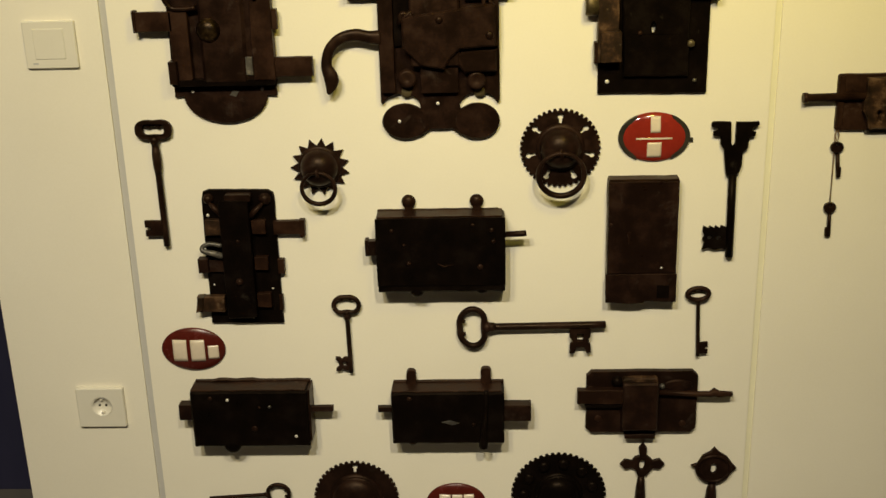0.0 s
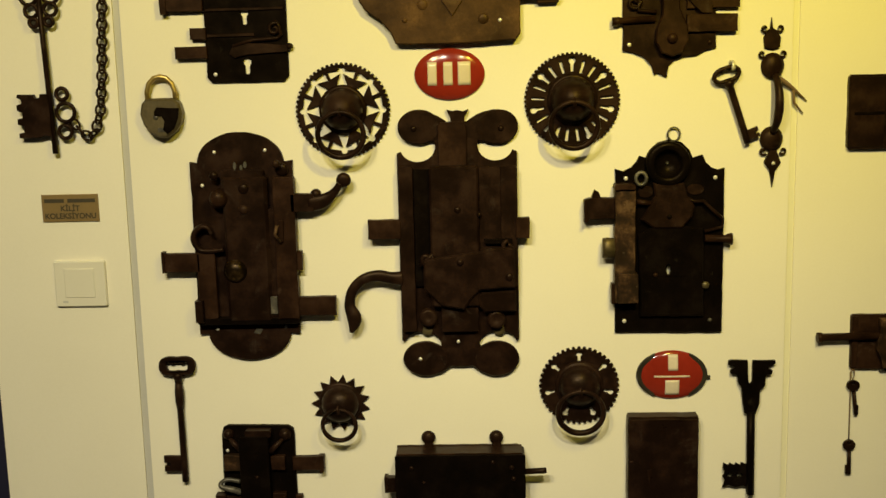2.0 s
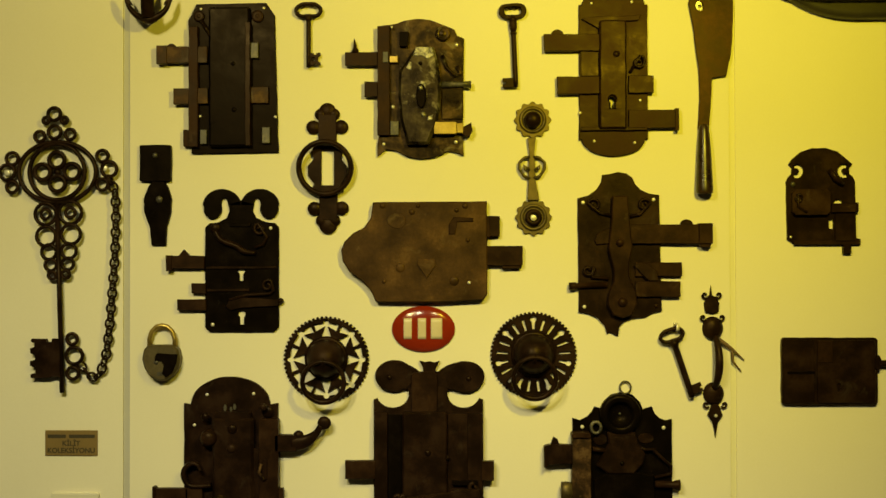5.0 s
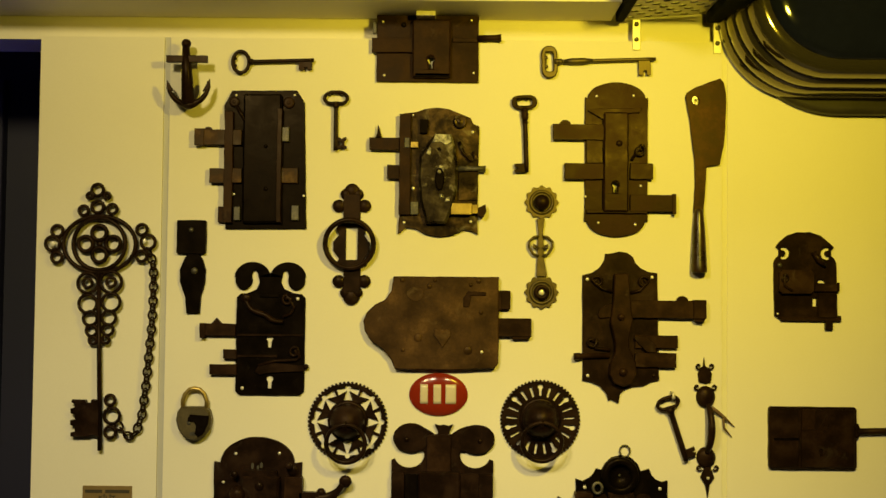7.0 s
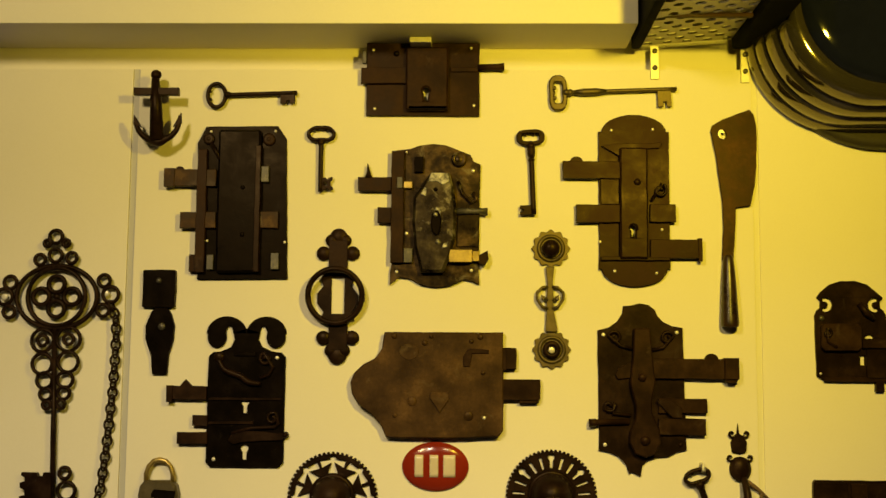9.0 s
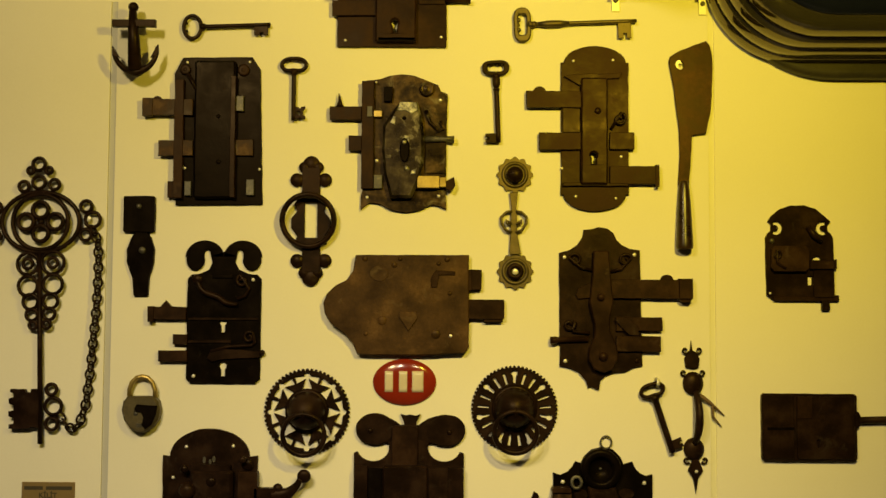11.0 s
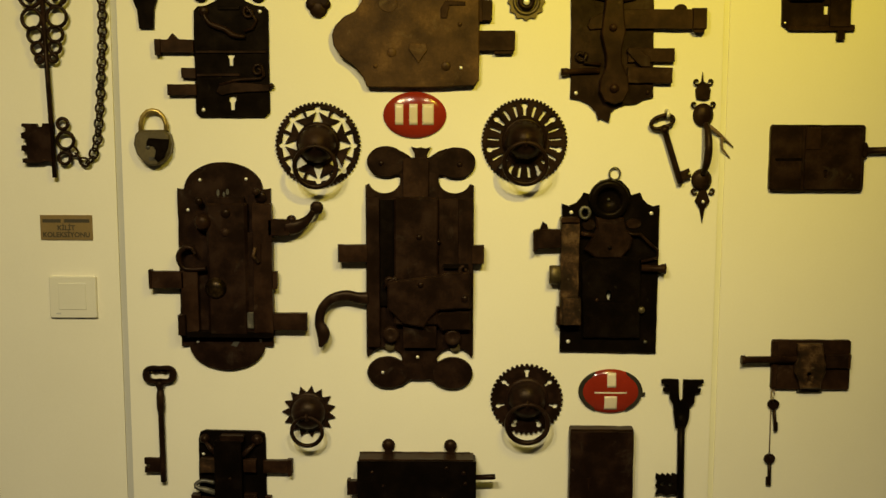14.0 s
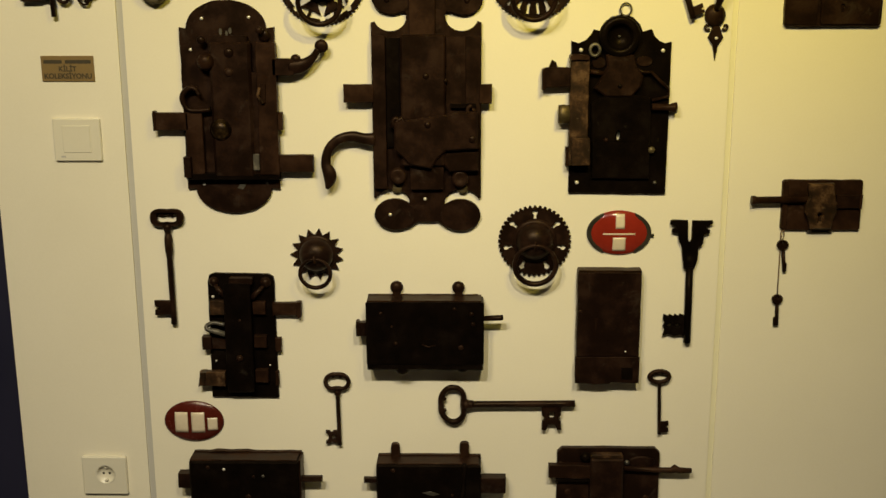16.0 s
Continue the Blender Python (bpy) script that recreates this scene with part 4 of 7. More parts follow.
k = Thing("door_knocker", (0.3733, 1.7862), "iron ring knocker on a slotted plate with lobed ends", "door knocker")
bm = bmesh.new()
slab(bm, [(0.3458, 1.7434), (0.3521, 1.7585), (0.3409, 1.7734), (0.3407, 1.7909), (0.3515, 1.8036), (0.3463, 1.816), (0.3522, 1.8286), (0.3988, 1.8291), (0.4049, 1.8166), (0.4001, 1.804), (0.4118, 1.7891), (0.411, 1.7731), (0.4011, 1.759), (0.4058, 1.744)], 0, 0.006, [rect((0.3652, 1.7562, 0.3878, 1.8188))])
part("backplate", bm, IRON, k.ob)
for names, lobes in (("top_leaf", ((0.3764, 1.8891, 0.015), (0.3645, 1.883, 0.011), (0.3876, 1.8832, 0.011), (0.3508, 1.8603, 0.0125), (0.4009, 1.8607, 0.0125))), ("bottom_leaf", ((0.3771, 1.6848, 0.016), (0.366, 1.6927, 0.011), (0.388, 1.6929, 0.011), (0.3527, 1.7145, 0.0125), (0.4017, 1.715, 0.0125)))):
    bm = bmesh.new()
    for x, z, r in lobes:
        turned(bm, x, z, [(r, 0), (r, 0.005), (r * 0.88, 0.0066), (0, 0.0072)], 18)
    up = names[0] == "t"
    slab(bm, rect((0.3598, 1.8279, 0.3924, 1.8831)) if up else rect((0.3616, 1.6938, 0.3941, 1.7447)), 0, 0.0075)
    part(names, bm, IRON, k.ob)
k.rod("ring", loop3(*(0.3733, 1.7862), 0.0465, 0.0465, 0.020, -7, 36), 0.0050, IRON, 10, True)
k.rod("hinge_pin", [P3((0.3587, 1.8307), 0.014), P3((0.3887, 1.831), 0.014)], 0.005)

k = Thing("drop_handle", (0.7435, 1.7846), "bronze-coloured drop handle between two scalloped rosettes", "handle")
for name, c in (("upper_rosette", (0.743, 1.8711, 0.0312)), ("lower_rosette", (0.744, 1.6973, 0.0311))):
    bm = bmesh.new()
    slab(bm, [(c[0] + c[2] * (1 + 0.07 * math.cos(12 * t)) * math.cos(t), c[1] + c[2] * (1 + 0.07 * math.cos(12 * t)) * math.sin(t)) for t in (math.tau * i / 72 for i in range(72))], 0, 0.005)
    base = part(name, bm, BRONZE, k.ob)
    k.turn("rim", c[:2], [(c[2] * 0.8, 0.004), (c[2] * 0.74, 0.009), (c[2] * 0.62, 0.009), (c[2] * 0.55, 0.005)], BRONZE, 28, under=base)
    k.turn("boss", c[:2], [(c[2] * 0.5, 0.004), (c[2] * 0.48, 0.014), (c[2] * 0.38, 0.019), (c[2] * 0.1, 0.021), (0, 0.021)] if name[0] == "u" else [(c[2] * 0.5, 0.004), (c[2] * 0.48, 0.012), (c[2] * 0.24, 0.013), (c[2] * 0.2, 0.006)], IRON, 24, under=base)
c = (0.744, 1.6973, 0.0311)
# pale zinc dome added as a glint in the lower boss's hollow
k.dome("glint_plug", (c[0], c[1], 0.006), 0.002, 0.0055, ZINC)
p = [(0.741, 1.8393), (0.7411, 1.8119), (0.7413, 1.7868), (0.7414, 1.7627), (0.7438, 1.7278)]
bm = bmesh.new()
slab(bm, [(p[0][0] - 0.0075, p[0][1]), (p[1][0] - 0.0045, p[1][1]), (p[2][0] - 0.006, p[2][1]), (p[3][0] - 0.0065, p[3][1]), (p[4][0] - 0.0105, p[4][1]), (p[4][0] + 0.0105, p[4][1]), (p[3][0] + 0.0065, p[3][1]), (p[2][0] + 0.006, p[2][1]), (p[1][0] + 0.0045, p[1][1]), (p[0][0] + 0.0075, p[0][1])], 0.004, 0.010)
part("grip", bm, BRONZE, k.ob)
for s in (-1, 1):
    bm = bmesh.new()
    tube(bm, [(p[2][0] + s * x, 0.009, p[2][1] + z) for x, z in ((0.003, 0.018), (0.013, 0.017), (0.0225, 0.008), (0.0225, -0.003), (0.014, -0.016), (0.003, -0.020))], 0.0026, 8)
    tube(bm, [(p[2][0] + s * x, 0.009, p[2][1] + z) for x, z in ((0.004, -0.006), (0.009, -0.001), (0.014, 0.003), (0.013, -0.004), (0.009, -0.005))], 0.0022, 8)
    part("heart_scroll", bm, BRONZE, k.ob)


k = Thing("cleaver", (1.0538, 1.9191), "old cleaver with a dark stained blade and polished wooden grip", "cleaver")
blade = k.slab("blade", [(1.0373, 1.9552), (1.0285, 2.0257), (1.0197, 2.0775), (1.0219, 2.0864), (1.0395, 2.0976), (1.0868, 2.1147), (1.0934, 2.107), (1.0977, 2.0849), (1.0988, 2.0661), (1.0966, 2.0186), (1.0933, 1.9822), (1.0856, 1.9469), (1.0604, 1.9433), (1.0582, 1.9049), (1.0549, 1.8511), (1.0352, 1.8531), (1.0384, 1.9047)], 0.004, 0.009, WOOD, [ellipse(*(1.0401, 2.0702), 0.0062, 0.0078, 14)])
k.slab("hole_rim", ellipse(*(1.0373, 2.0718), 0.0055, 0.0080, 16), 0.0045, 0.0095, ZINC, [ellipse(*(1.039, 2.0691), 0.0035, 0.0050, 12)], 0.0002, under=blade)
q = [(1.045, 1.8597), (1.045, 1.851), (1.045, 1.8148), (1.045, 1.7743), (1.045, 1.7438), (1.045, 1.7383)]
k.rod("handle", [P3(q[0], 0.010), P3(q[1], 0.011), P3(q[2], 0.013), P3(q[3], 0.014), P3(q[4], 0.015), P3(q[5], 0.015)], [0.0070, 0.0092, 0.0120, 0.0140, 0.0153, 0.0135], HANDLE, 16, label="dark polished wooden grip")


# thumb latch with a key hung beside it
k = Thing("latch_handle", (1.0649, 1.445), "slender iron latch handle with leaf-shaped ends", "handle")
k.slab("top_leaf", [(1.0604, 1.5252), (1.0468, 1.5283), (1.045, 1.5441), (1.0504, 1.5554), (1.055, 1.5586), (1.0572, 1.5758), (1.0595, 1.5587), (1.0659, 1.5556), (1.0722, 1.5443), (1.0704, 1.5285)], 0, 0.006)
c = (1.0604, 1.5, 0.0181)
k.turn("upper_disc", c[:2], [(c[2], 0), (c[2], 0.005), (c[2] * 0.6, 0.010), (0, 0.012)], IRON, 24, squash=1.15)
c2 = (1.0613, 1.3843, 0.0181)
k.turn("lower_disc", c2[:2], [(c2[2], 0), (c2[2], 0.005), (c2[2] * 0.6, 0.010), (0, 0.012)], IRON, 24, squash=1.1)
k.slab("bottom_leaf", [(1.0581, 1.3663), (1.0504, 1.346), (1.0595, 1.3327), (1.064, 1.3058), (1.0685, 1.3328), (1.0775, 1.3463), (1.0694, 1.3664)], 0, 0.006)
k.rod("grip", [P3((1.064, 1.4856), 0.010), P3((1.0663, 1.4631), 0.024), P3((1.0667, 1.436), 0.028), P3((1.0649, 1.4135), 0.024), P3((1.0622, 1.3955), 0.010)], [0.005, 0.0065, 0.0072, 0.0065, 0.005], IRON, 10)
for c, s, w in (((1.0468, 1.5586, 0.0064), 0, 1), ((1.0704, 1.5588, 0.0064), 180, -1), ((1.0436, 1.5188, 0.0063), 0, 1), ((1.0758, 1.5191, 0.0063), 180, -1), ((1.0482, 1.3649, 0.0063), 0, 1), ((1.0794, 1.3652, 0.0063), 180, -1)):
    k.rod("scroll", curl(c[0], c[1], c[2], 0.9, 0.005, s, w, None, 14), 0.0019, IRON, 6)
k.screws(0.006, (1.0649, 1.3453), r=0.003)
t = Thing("twine", (1.0921, 1.4588), "loose end of brown twine tied to a latch handle", "twine")
t.rod("strand", [P3((1.0704, 1.4811), 0.012), P3((1.083, 1.4713), 0.009), P3((1.0944, 1.4624), 0.006), P3((1.1156, 1.4433), 0.004)], [0.0030, 0.0034, 0.0028, 0.0008], TWINE, 6)
t.rod("strand", [P3((1.0939, 1.4611), 0.006), P3((1.0957, 1.4408), 0.005), P3((1.1102, 1.4239), 0.004)], [0.0022, 0.0022, 0.0008], TWINE, 6)
key("key", (0.987, 1.4875), 0.0150, 0.0240, (1.0224, 1.3794), 0.0056, (0.004, 0.020, 0.022, 1), "iron key with a bean-shaped bow hung at a slant", wire=0.0036, d=0.010, collars=((0.04, 1.2, 0.03),), dent=0.2)
h = Thing("wall_hook", (0.996, 1.5039), "small white hook holding a hanging key", "hook")
h.rod("hook", [P3((0.9951, 1.5075), 0.0), P3((0.9956, 1.5075), 0.012), P3((0.997, 1.5007), 0.016), P3((0.9979, 1.4949), 0.010)], 0.0034, ZINC, 8)

# padlock
k = Thing("padlock", (0.0797, 1.4468), "old heart-shaped padlock, grey iron with a brass shackle", "padlock")
body = k.slab("body", [(0.0564, 1.4715), (0.1021, 1.4719), (0.1109, 1.4633), (0.1144, 1.4482), (0.1115, 1.4309), (0.102, 1.4168), (0.088, 1.4081), (0.075, 1.4079), (0.0607, 1.4153), (0.0507, 1.4293), (0.046, 1.4465), (0.049, 1.4627)], 0.002, 0.022, GREY, (), 0.004)
k.slab("keyhole_cover", [(0.111, 1.4558), (0.0741, 1.4576), (0.0699, 1.45), (0.07, 1.4435), (0.0819, 1.4436), (0.0864, 1.435), (0.0834, 1.422), (0.0901, 1.4145), (0.1008, 1.4222), (0.1092, 1.4395)], 0.021, 0.0245, BLACK, under=body)
k.rod("shackle", [P3((0.0575, 1.4693), 0.012), P3((0.0573, 1.4823), 0.012), P3((0.0614, 1.4953), 0.012), P3((0.0699, 1.504), 0.012), P3((0.0797, 1.5063), 0.012), P3((0.0895, 1.5042), 0.012), P3((0.0984, 1.4956), 0.012), P3((0.1029, 1.4827), 0.012), P3((0.1032, 1.4697), 0.012)], 0.0042, BRASS, 10)
k.dome("rivet", (0.0722, 1.4414, 0.0043), 0.002, 0.022, STEEL, under=body)
k.box("maker_mark", (0.074, 1.4176, 0.0913, 1.424), 0.0215, 0.0225, STEEL, bevel=0, under=body)

# ---- locks ----
BOARD = "old locks on the board"


def lock(name, at, label):
    return Thing(name, at, label, "lock", BOARD)


# rim lock at the top of the board
k = lock("rim_lock", (0.5202, 2.1687), "brown iron rim lock with a raised central case")
k.slab("plate", rect((0.4203, 2.1026, 0.6187, 2.233), 0.001), 0, 0.008, BROWN, [ellipse(0.5256, 2.1400, 0.012, 0.019, 16)])
k.slab("case", rect((0.4902, 2.1095, 0.5639, 2.2222), 0.003), 0.007, 0.022, BROWN, [keyhole(*(0.5256, 2.1387), 0.024)], 0.003)
k.box("case_foot", (0.4949, 2.1101, 0.5623, 2.1176), 0.007, 0.022, BLACK)
k.box("bolt", (0.4112, 2.1589, 0.4919, 2.187), 0.007, 0.015, BROWN)
k.box("bolt_groove", (0.4198, 2.1577, 0.4897, 2.1608), 0.007, 0.010, BLACK)
k.rod("latch_rod", [P3((0.6164, 2.1886), 0.010), P3((0.6492, 2.1893), 0.010), P3((0.6619, 2.1895), 0.010)], [0.0062, 0.0062, 0.0075], BROWN, 8)
k.box("hanging_bracket", (0.4976, 2.2230, 0.5348, 2.2325), 0.007, 0.048, ZINC, 0.001)
k.box("strike_edge", (0.4129, 2.1965, 0.4199, 2.2186), 0, 0.010, STEEL)
k.dome("stud", (0.4724, 2.2138, 0.0053), 0.004, 0.008, BLACK)
k.box("ridge", (0.5682, 2.1806, 0.6163, 2.1886), 0.007, 0.0115, BROWN)
k.screws(0.008, (0.432, 2.22), (0.6038, 2.2238), (0.4354, 2.115), (0.6091, 2.121))

# blackened lock with broken corners
k = lock("plate_lock", (0.2065, 1.948), "blackened iron plate lock with exposed bolts")
k.slab("plate", [(0.132, 1.814), (0.1257, 2.0533), (0.1413, 2.0828), (0.2662, 2.084), (0.2816, 2.0618), (0.2882, 1.8155)], 0, 0.007, BLACK)
k.box("cover", (0.165, 1.8252, 0.2392, 2.0751), 0.006, 0.019, BLACK, 0.003, bevel=0.004)
k.box("cover_rib", (0.2313, 1.8267, 0.2403, 2.047), 0.007, 0.022, IRON)
k.box("side_rail", (0.1291, 1.8258, 0.1456, 2.04), 0.006, 0.018, BROWN)
k.box("bolt", (0.0703, 1.9754, 0.162, 2.005), 0.007, 0.016, RUST)
k.box("bolt_head", (0.0708, 1.9738, 0.0898, 2.0069), 0.006, 0.018, RUST)
k.slab("bolt_nub", ellipse(0.0974, 2.0040, 0.0080, 0.0068, 20), 0.008, 0.0155, BROWN)
k.box("bolt", (0.1007, 1.9022, 0.1632, 1.9303), 0.007, 0.016, RUST)
k.box("guide", (0.2355, 1.9836, 0.2535, 2.0113), 0.006, 0.015, STEEL)
k.box("guide", (0.2347, 1.9033, 0.2717, 1.9324), 0.006, 0.014, RUST)
k.box("guide", (0.149, 1.8303, 0.161, 1.8563), 0.006, 0.015, STEEL)
k.box("guide", (0.2603, 1.8314, 0.2743, 1.8599), 0.006, 0.015, STEEL)
k.box("tab", (0.118, 1.8265, 0.1305, 1.8566), 0, 0.012, BROWN)
k.turn("stud", (0.1458, 2.0601), [(0.0101, 0.006), (0.0101, 0.010), (0.0083, 0.0115), (0.0050, 0.0105), (0.0030, 0.0112), (0, 0.0115)], IRON, 20)
k.turn("stud", (0.2515, 2.0595), [(0.0111, 0.006), (0.0111, 0.010), (0.0091, 0.0115), (0.0056, 0.0105), (0.0033, 0.0112), (0, 0.0115)], BROWN, 20)
k.rod("spring", [P3((0.1509, 2.051), 0.011), P3((0.1685, 2.0233), 0.014)], 0.004, IRON)
k.dome("stud", (0.2097, 1.9731, 0.004), 0.002, 0.019, BLACK)
k.dome("stud", (0.211, 1.8908, 0.0044), 0.002, 0.019, BLACK)
k.screws(0.007, (0.149, 2.0738), (0.2623, 2.0748), (0.1473, 1.881), (0.2828, 1.8792))

# grey-green lock with brass
k = lock("case_lock", (0.5444, 1.9294), "grey-green iron lock with a brass peg")
k.slab("plate", [(0.4691, 1.8435), (0.466, 2.0031), (0.4669, 2.0339), (0.4756, 2.0419), (0.4996, 2.0439), (0.517, 2.0502), (0.5388, 2.053), (0.5607, 2.0506), (0.5783, 2.0437), (0.6046, 2.033), (0.609, 2.022), (0.6213, 2.0169), (0.6195, 1.917), (0.6192, 1.8449), (0.6195, 1.8079), (0.6064, 1.8143), (0.5934, 1.8163), (0.5717, 1.8053), (0.5456, 1.802), (0.5195, 1.8061), (0.4998, 1.8176), (0.4824, 1.8197), (0.466, 1.8064), (0.4662, 1.8282)], 0, 0.008, GREEN)
cover = k.slab("cover", [(0.5198, 1.8269), (0.5087, 1.8697), (0.5044, 1.9127), (0.5056, 1.9559), (0.5205, 1.9776), (0.5332, 1.9972), (0.5676, 1.9996), (0.5751, 1.9738), (0.5797, 1.9393), (0.5793, 1.8919), (0.571, 1.8574), (0.5584, 1.8272)], 0.007, 0.026, PATINA, [], 0.005)
k.slab("worn_patch", [(0.5302, 1.9826), (0.5361, 1.9991), (0.5655, 1.9985), (0.5691, 1.9838), (0.557, 1.9772), (0.5462, 1.9836)], 0.025, 0.0275, BARE, (), 0.001, under=cover)
k.slab("keyhole_guard", ellipse(*(0.5456, 1.9117), 0.009, 0.022, 20), 0.025, 0.031, BLACK, (), 0.002, under=cover)
k.slab("worn_patch", [(0.5278, 1.9574), (0.5183, 1.9616), (0.5246, 1.9738), (0.5294, 1.9713)], 0.025, 0.0272, BARE, (), 0.001, under=cover)
k.slab("worn_patch", [(0.5419, 1.9306), (0.5453, 1.9393), (0.554, 1.9359), (0.5524, 1.9208)], 0.025, 0.0273, BARE, (), 0.001, under=cover)
k.slab("worn_patch", [(0.5559, 1.8689), (0.558, 1.8762), (0.5666, 1.8798), (0.5649, 1.8703)], 0.025, 0.0272, BARE, (), 0.001, under=cover)
k.dome("pin", (0.5446, 1.9259, 0.0039), 0.004, 0.030, BARE)
k.dome("pin", (0.5493, 1.8796, 0.0052), 0.004, 0.025, BARE)
k.dome("pin", (0.5441, 1.9697, 0.0039), 0.003, 0.025, BLACK)
k.box("side_rail", (0.4672, 1.8441, 0.4888, 2.0387), 0.006, 0.018, BROWN)
k.box("guide", (0.4884, 1.9734, 0.5036, 1.9852), 0.006, 0.017, BRASS)
k.box("guide", (0.4897, 1.8444, 0.5049, 1.8692), 0.006, 0.016, STEEL)
k.box("guide", (0.5067, 2.0022, 0.5219, 2.0284), 0.006, 0.018, BLACK)
k.box("guide", (0.4768, 1.973, 0.4867, 1.9926), 0.017, 0.020, STEEL)
k.box("bolt", (0.4092, 1.969, 0.4666, 1.993), 0.005, 0.015, BROWN)
k.rod("bolt_spike", [P3((0.4268, 1.9918), 0.011), P3((0.4267, 2.0028), 0.011), P3((0.4252, 2.0168), 0.010)], [0.0075, 0.003, 0.001], BROWN, 6)
k.box("bolt", (0.4437, 1.9133, 0.4672, 1.9399), 0.005, 0.015, BROWN)
k.box("brass_peg", (0.5677, 1.845, 0.6079, 1.8667), 0.010, 0.024, BRASS, 0.001)
k.box("peg_collar", (0.6079, 1.847, 0.6196, 1.8643), 0.010, 0.022, BRASS)
k.slab("peg_hook", [(0.6187, 1.857), (0.6342, 1.8658), (0.6361, 1.8507), (0.6297, 1.8398), (0.6188, 1.844)], 0.008, 0.020, BROWN)
k.turn("knob", (0.5837, 2.0249, 0.0131)[:2], [(0.0135, 0.006), (0.0135, 0.012), (0.0105, 0.0145), (0.0085, 0.0130), (0.004, 0.0145), (0, 0.0150)], GREEN, 20)
k.rod("spring", [P3((0.5823, 1.9867), 0.012), P3((0.5899, 1.9648), 0.012), P3((0.6053, 1.9497), 0.012), P3((0.6153, 1.9541), 0.012), P3((0.6095, 1.9672), 0.012)], 0.0035, GREEN, 8)
k.rod("latch_rod", [P3((0.5801, 1.9341), 0.012), P3((0.6185, 1.9345), 0.012), P3((0.6337, 1.9337), 0.012)], [0.006, 0.005, 0.007], STEEL, 8)
k.box("slide", (0.5817, 1.8728, 0.6178, 1.9251), 0.006, 0.012, GREEN)
k.screws(0.008, (0.6083, 2.0058), (0.4942, 1.8957), (0.4775, 1.8292), (0.6063, 1.8322), r=0.003)
k.screws(0.018, (0.4931, 2.0363), r=0.002)

# long lock with rounded ends
k = lock("plate_lock", (0.8862, 1.9541), "tall brown iron lock plate with rounded ends")
b = (0.8257, 1.8351, 0.9472, 2.0758)
top, bot = (0.8857, 2.1069), (0.8894, 1.8044)
cx = (b[0] + b[2]) / 2
k.slab("plate", [(b[0], b[1]), (b[0], b[3])] + arc(cx, b[3] - 0.001, (b[2] - b[0]) * 0.46, top[1] - b[3], 180, 0, 18) + [(b[2], b[3]), (b[2], b[1])] + arc(cx, b[1] + 0.001, (b[2] - b[0]) * 0.46, b[1] - bot[1], 0, -180, 18), 0, 0.007, BROWN, [ellipse(0.8831, 1.9020, 0.012, 0.018, 16)])
k.slab("case", rect((0.8606, 1.8534, 0.9085, 2.0457), 0.002), 0.006, 0.020, BROWN, [keyhole(*(0.8831, 1.9008), 0.021)], 0.003)
k.slab("case_cap", [(0.8305, 2.0493), (0.8521, 2.0533), (0.9125, 2.0539), (0.9357, 2.0568), (0.9303, 2.0459), (0.864, 2.0426), (0.8602, 2.0317)], 0.006, 0.013, BROWN)
k.box("foot_ridge", (0.8286, 1.8509, 0.9452, 1.8573), 0.006, 0.014, IRON)
k.box("bolt", (0.7631, 1.992, 0.8627, 2.0223), 0.005, 0.015, BROWN)
k.slab("bolt_nub", ellipse(0.787, 2.0215, 0.0112, 0.0092, 20), 0.006, 0.0145, BROWN)
k.box("bolt", (0.7861, 1.9159, 0.8641, 1.9467), 0.005, 0.015, BROWN)
k.box("bolt", (0.9125, 1.9169, 0.9566, 1.9477), 0.005, 0.015, BROWN)
k.box("bolt", (0.9126, 1.8546, 0.9986, 1.8869), 0.005, 0.015, BROWN)
k.box("bolt_end", (0.9939, 1.8495, 1.0008, 1.8893), 0.004, 0.017, BROWN)
k.box("slide", (0.8284, 1.9478, 0.8634, 1.9966), 0.006, 0.010, IRON)
k.rod("spring", curl(*(0.9304, 1.9719), 0.012, 1.2, 0.012, 0, 1, [(0.9153, 1.9544)], 20), 0.003, IRON, 8)
k.dome("stud", (0.8903, 1.9852, 0.0064), 0.004, 0.019, BROWN)
k.screws(0.007, (0.8479, 2.0782), (0.9194, 2.08), (0.8505, 1.9684), (0.8271, 1.8831), (0.9338, 1.9047), (0.8521, 1.8326), (0.9237, 1.8295))

# lock with a rounded snout
k = lock("stock_lock", (0.5471, 1.6355), "flat brown iron lock with a rounded snout and bolts")
k.slab("plate", [(0.4631, 1.5479), (0.4553, 1.5662), (0.4387, 1.5856), (0.4167, 1.6017), (0.4045, 1.62), (0.4021, 1.6396), (0.4084, 1.6549), (0.4235, 1.6703), (0.443, 1.6803), (0.4549, 1.6967), (0.4589, 1.7251), (0.6609, 1.7259), (0.6621, 1.5606), (0.6535, 1.5508), (0.5752, 1.5468)], 0.004, 0.018, STOCK, (), 0.002)
k.box("back_rim", (0.4654, 1.5542, 0.6572, 1.7195), 0, 0.006, BLACK)
k.box("bolt", (0.6586, 1.664, 0.6836, 1.6999), 0.003, 0.014, BROWN)
k.box("bolt_lip", (0.6586, 1.6618, 0.6662, 1.6998), 0.003, 0.016, BROWN)
k.box("bolt", (0.659, 1.6122, 0.7242, 1.6469), 0.003, 0.015, BROWN)
k.slab("bolt_foot", [(0.6884, 1.6144), (0.7242, 1.6169), (0.7211, 1.6071), (0.6885, 1.6068)], 0.003, 0.012, BROWN)
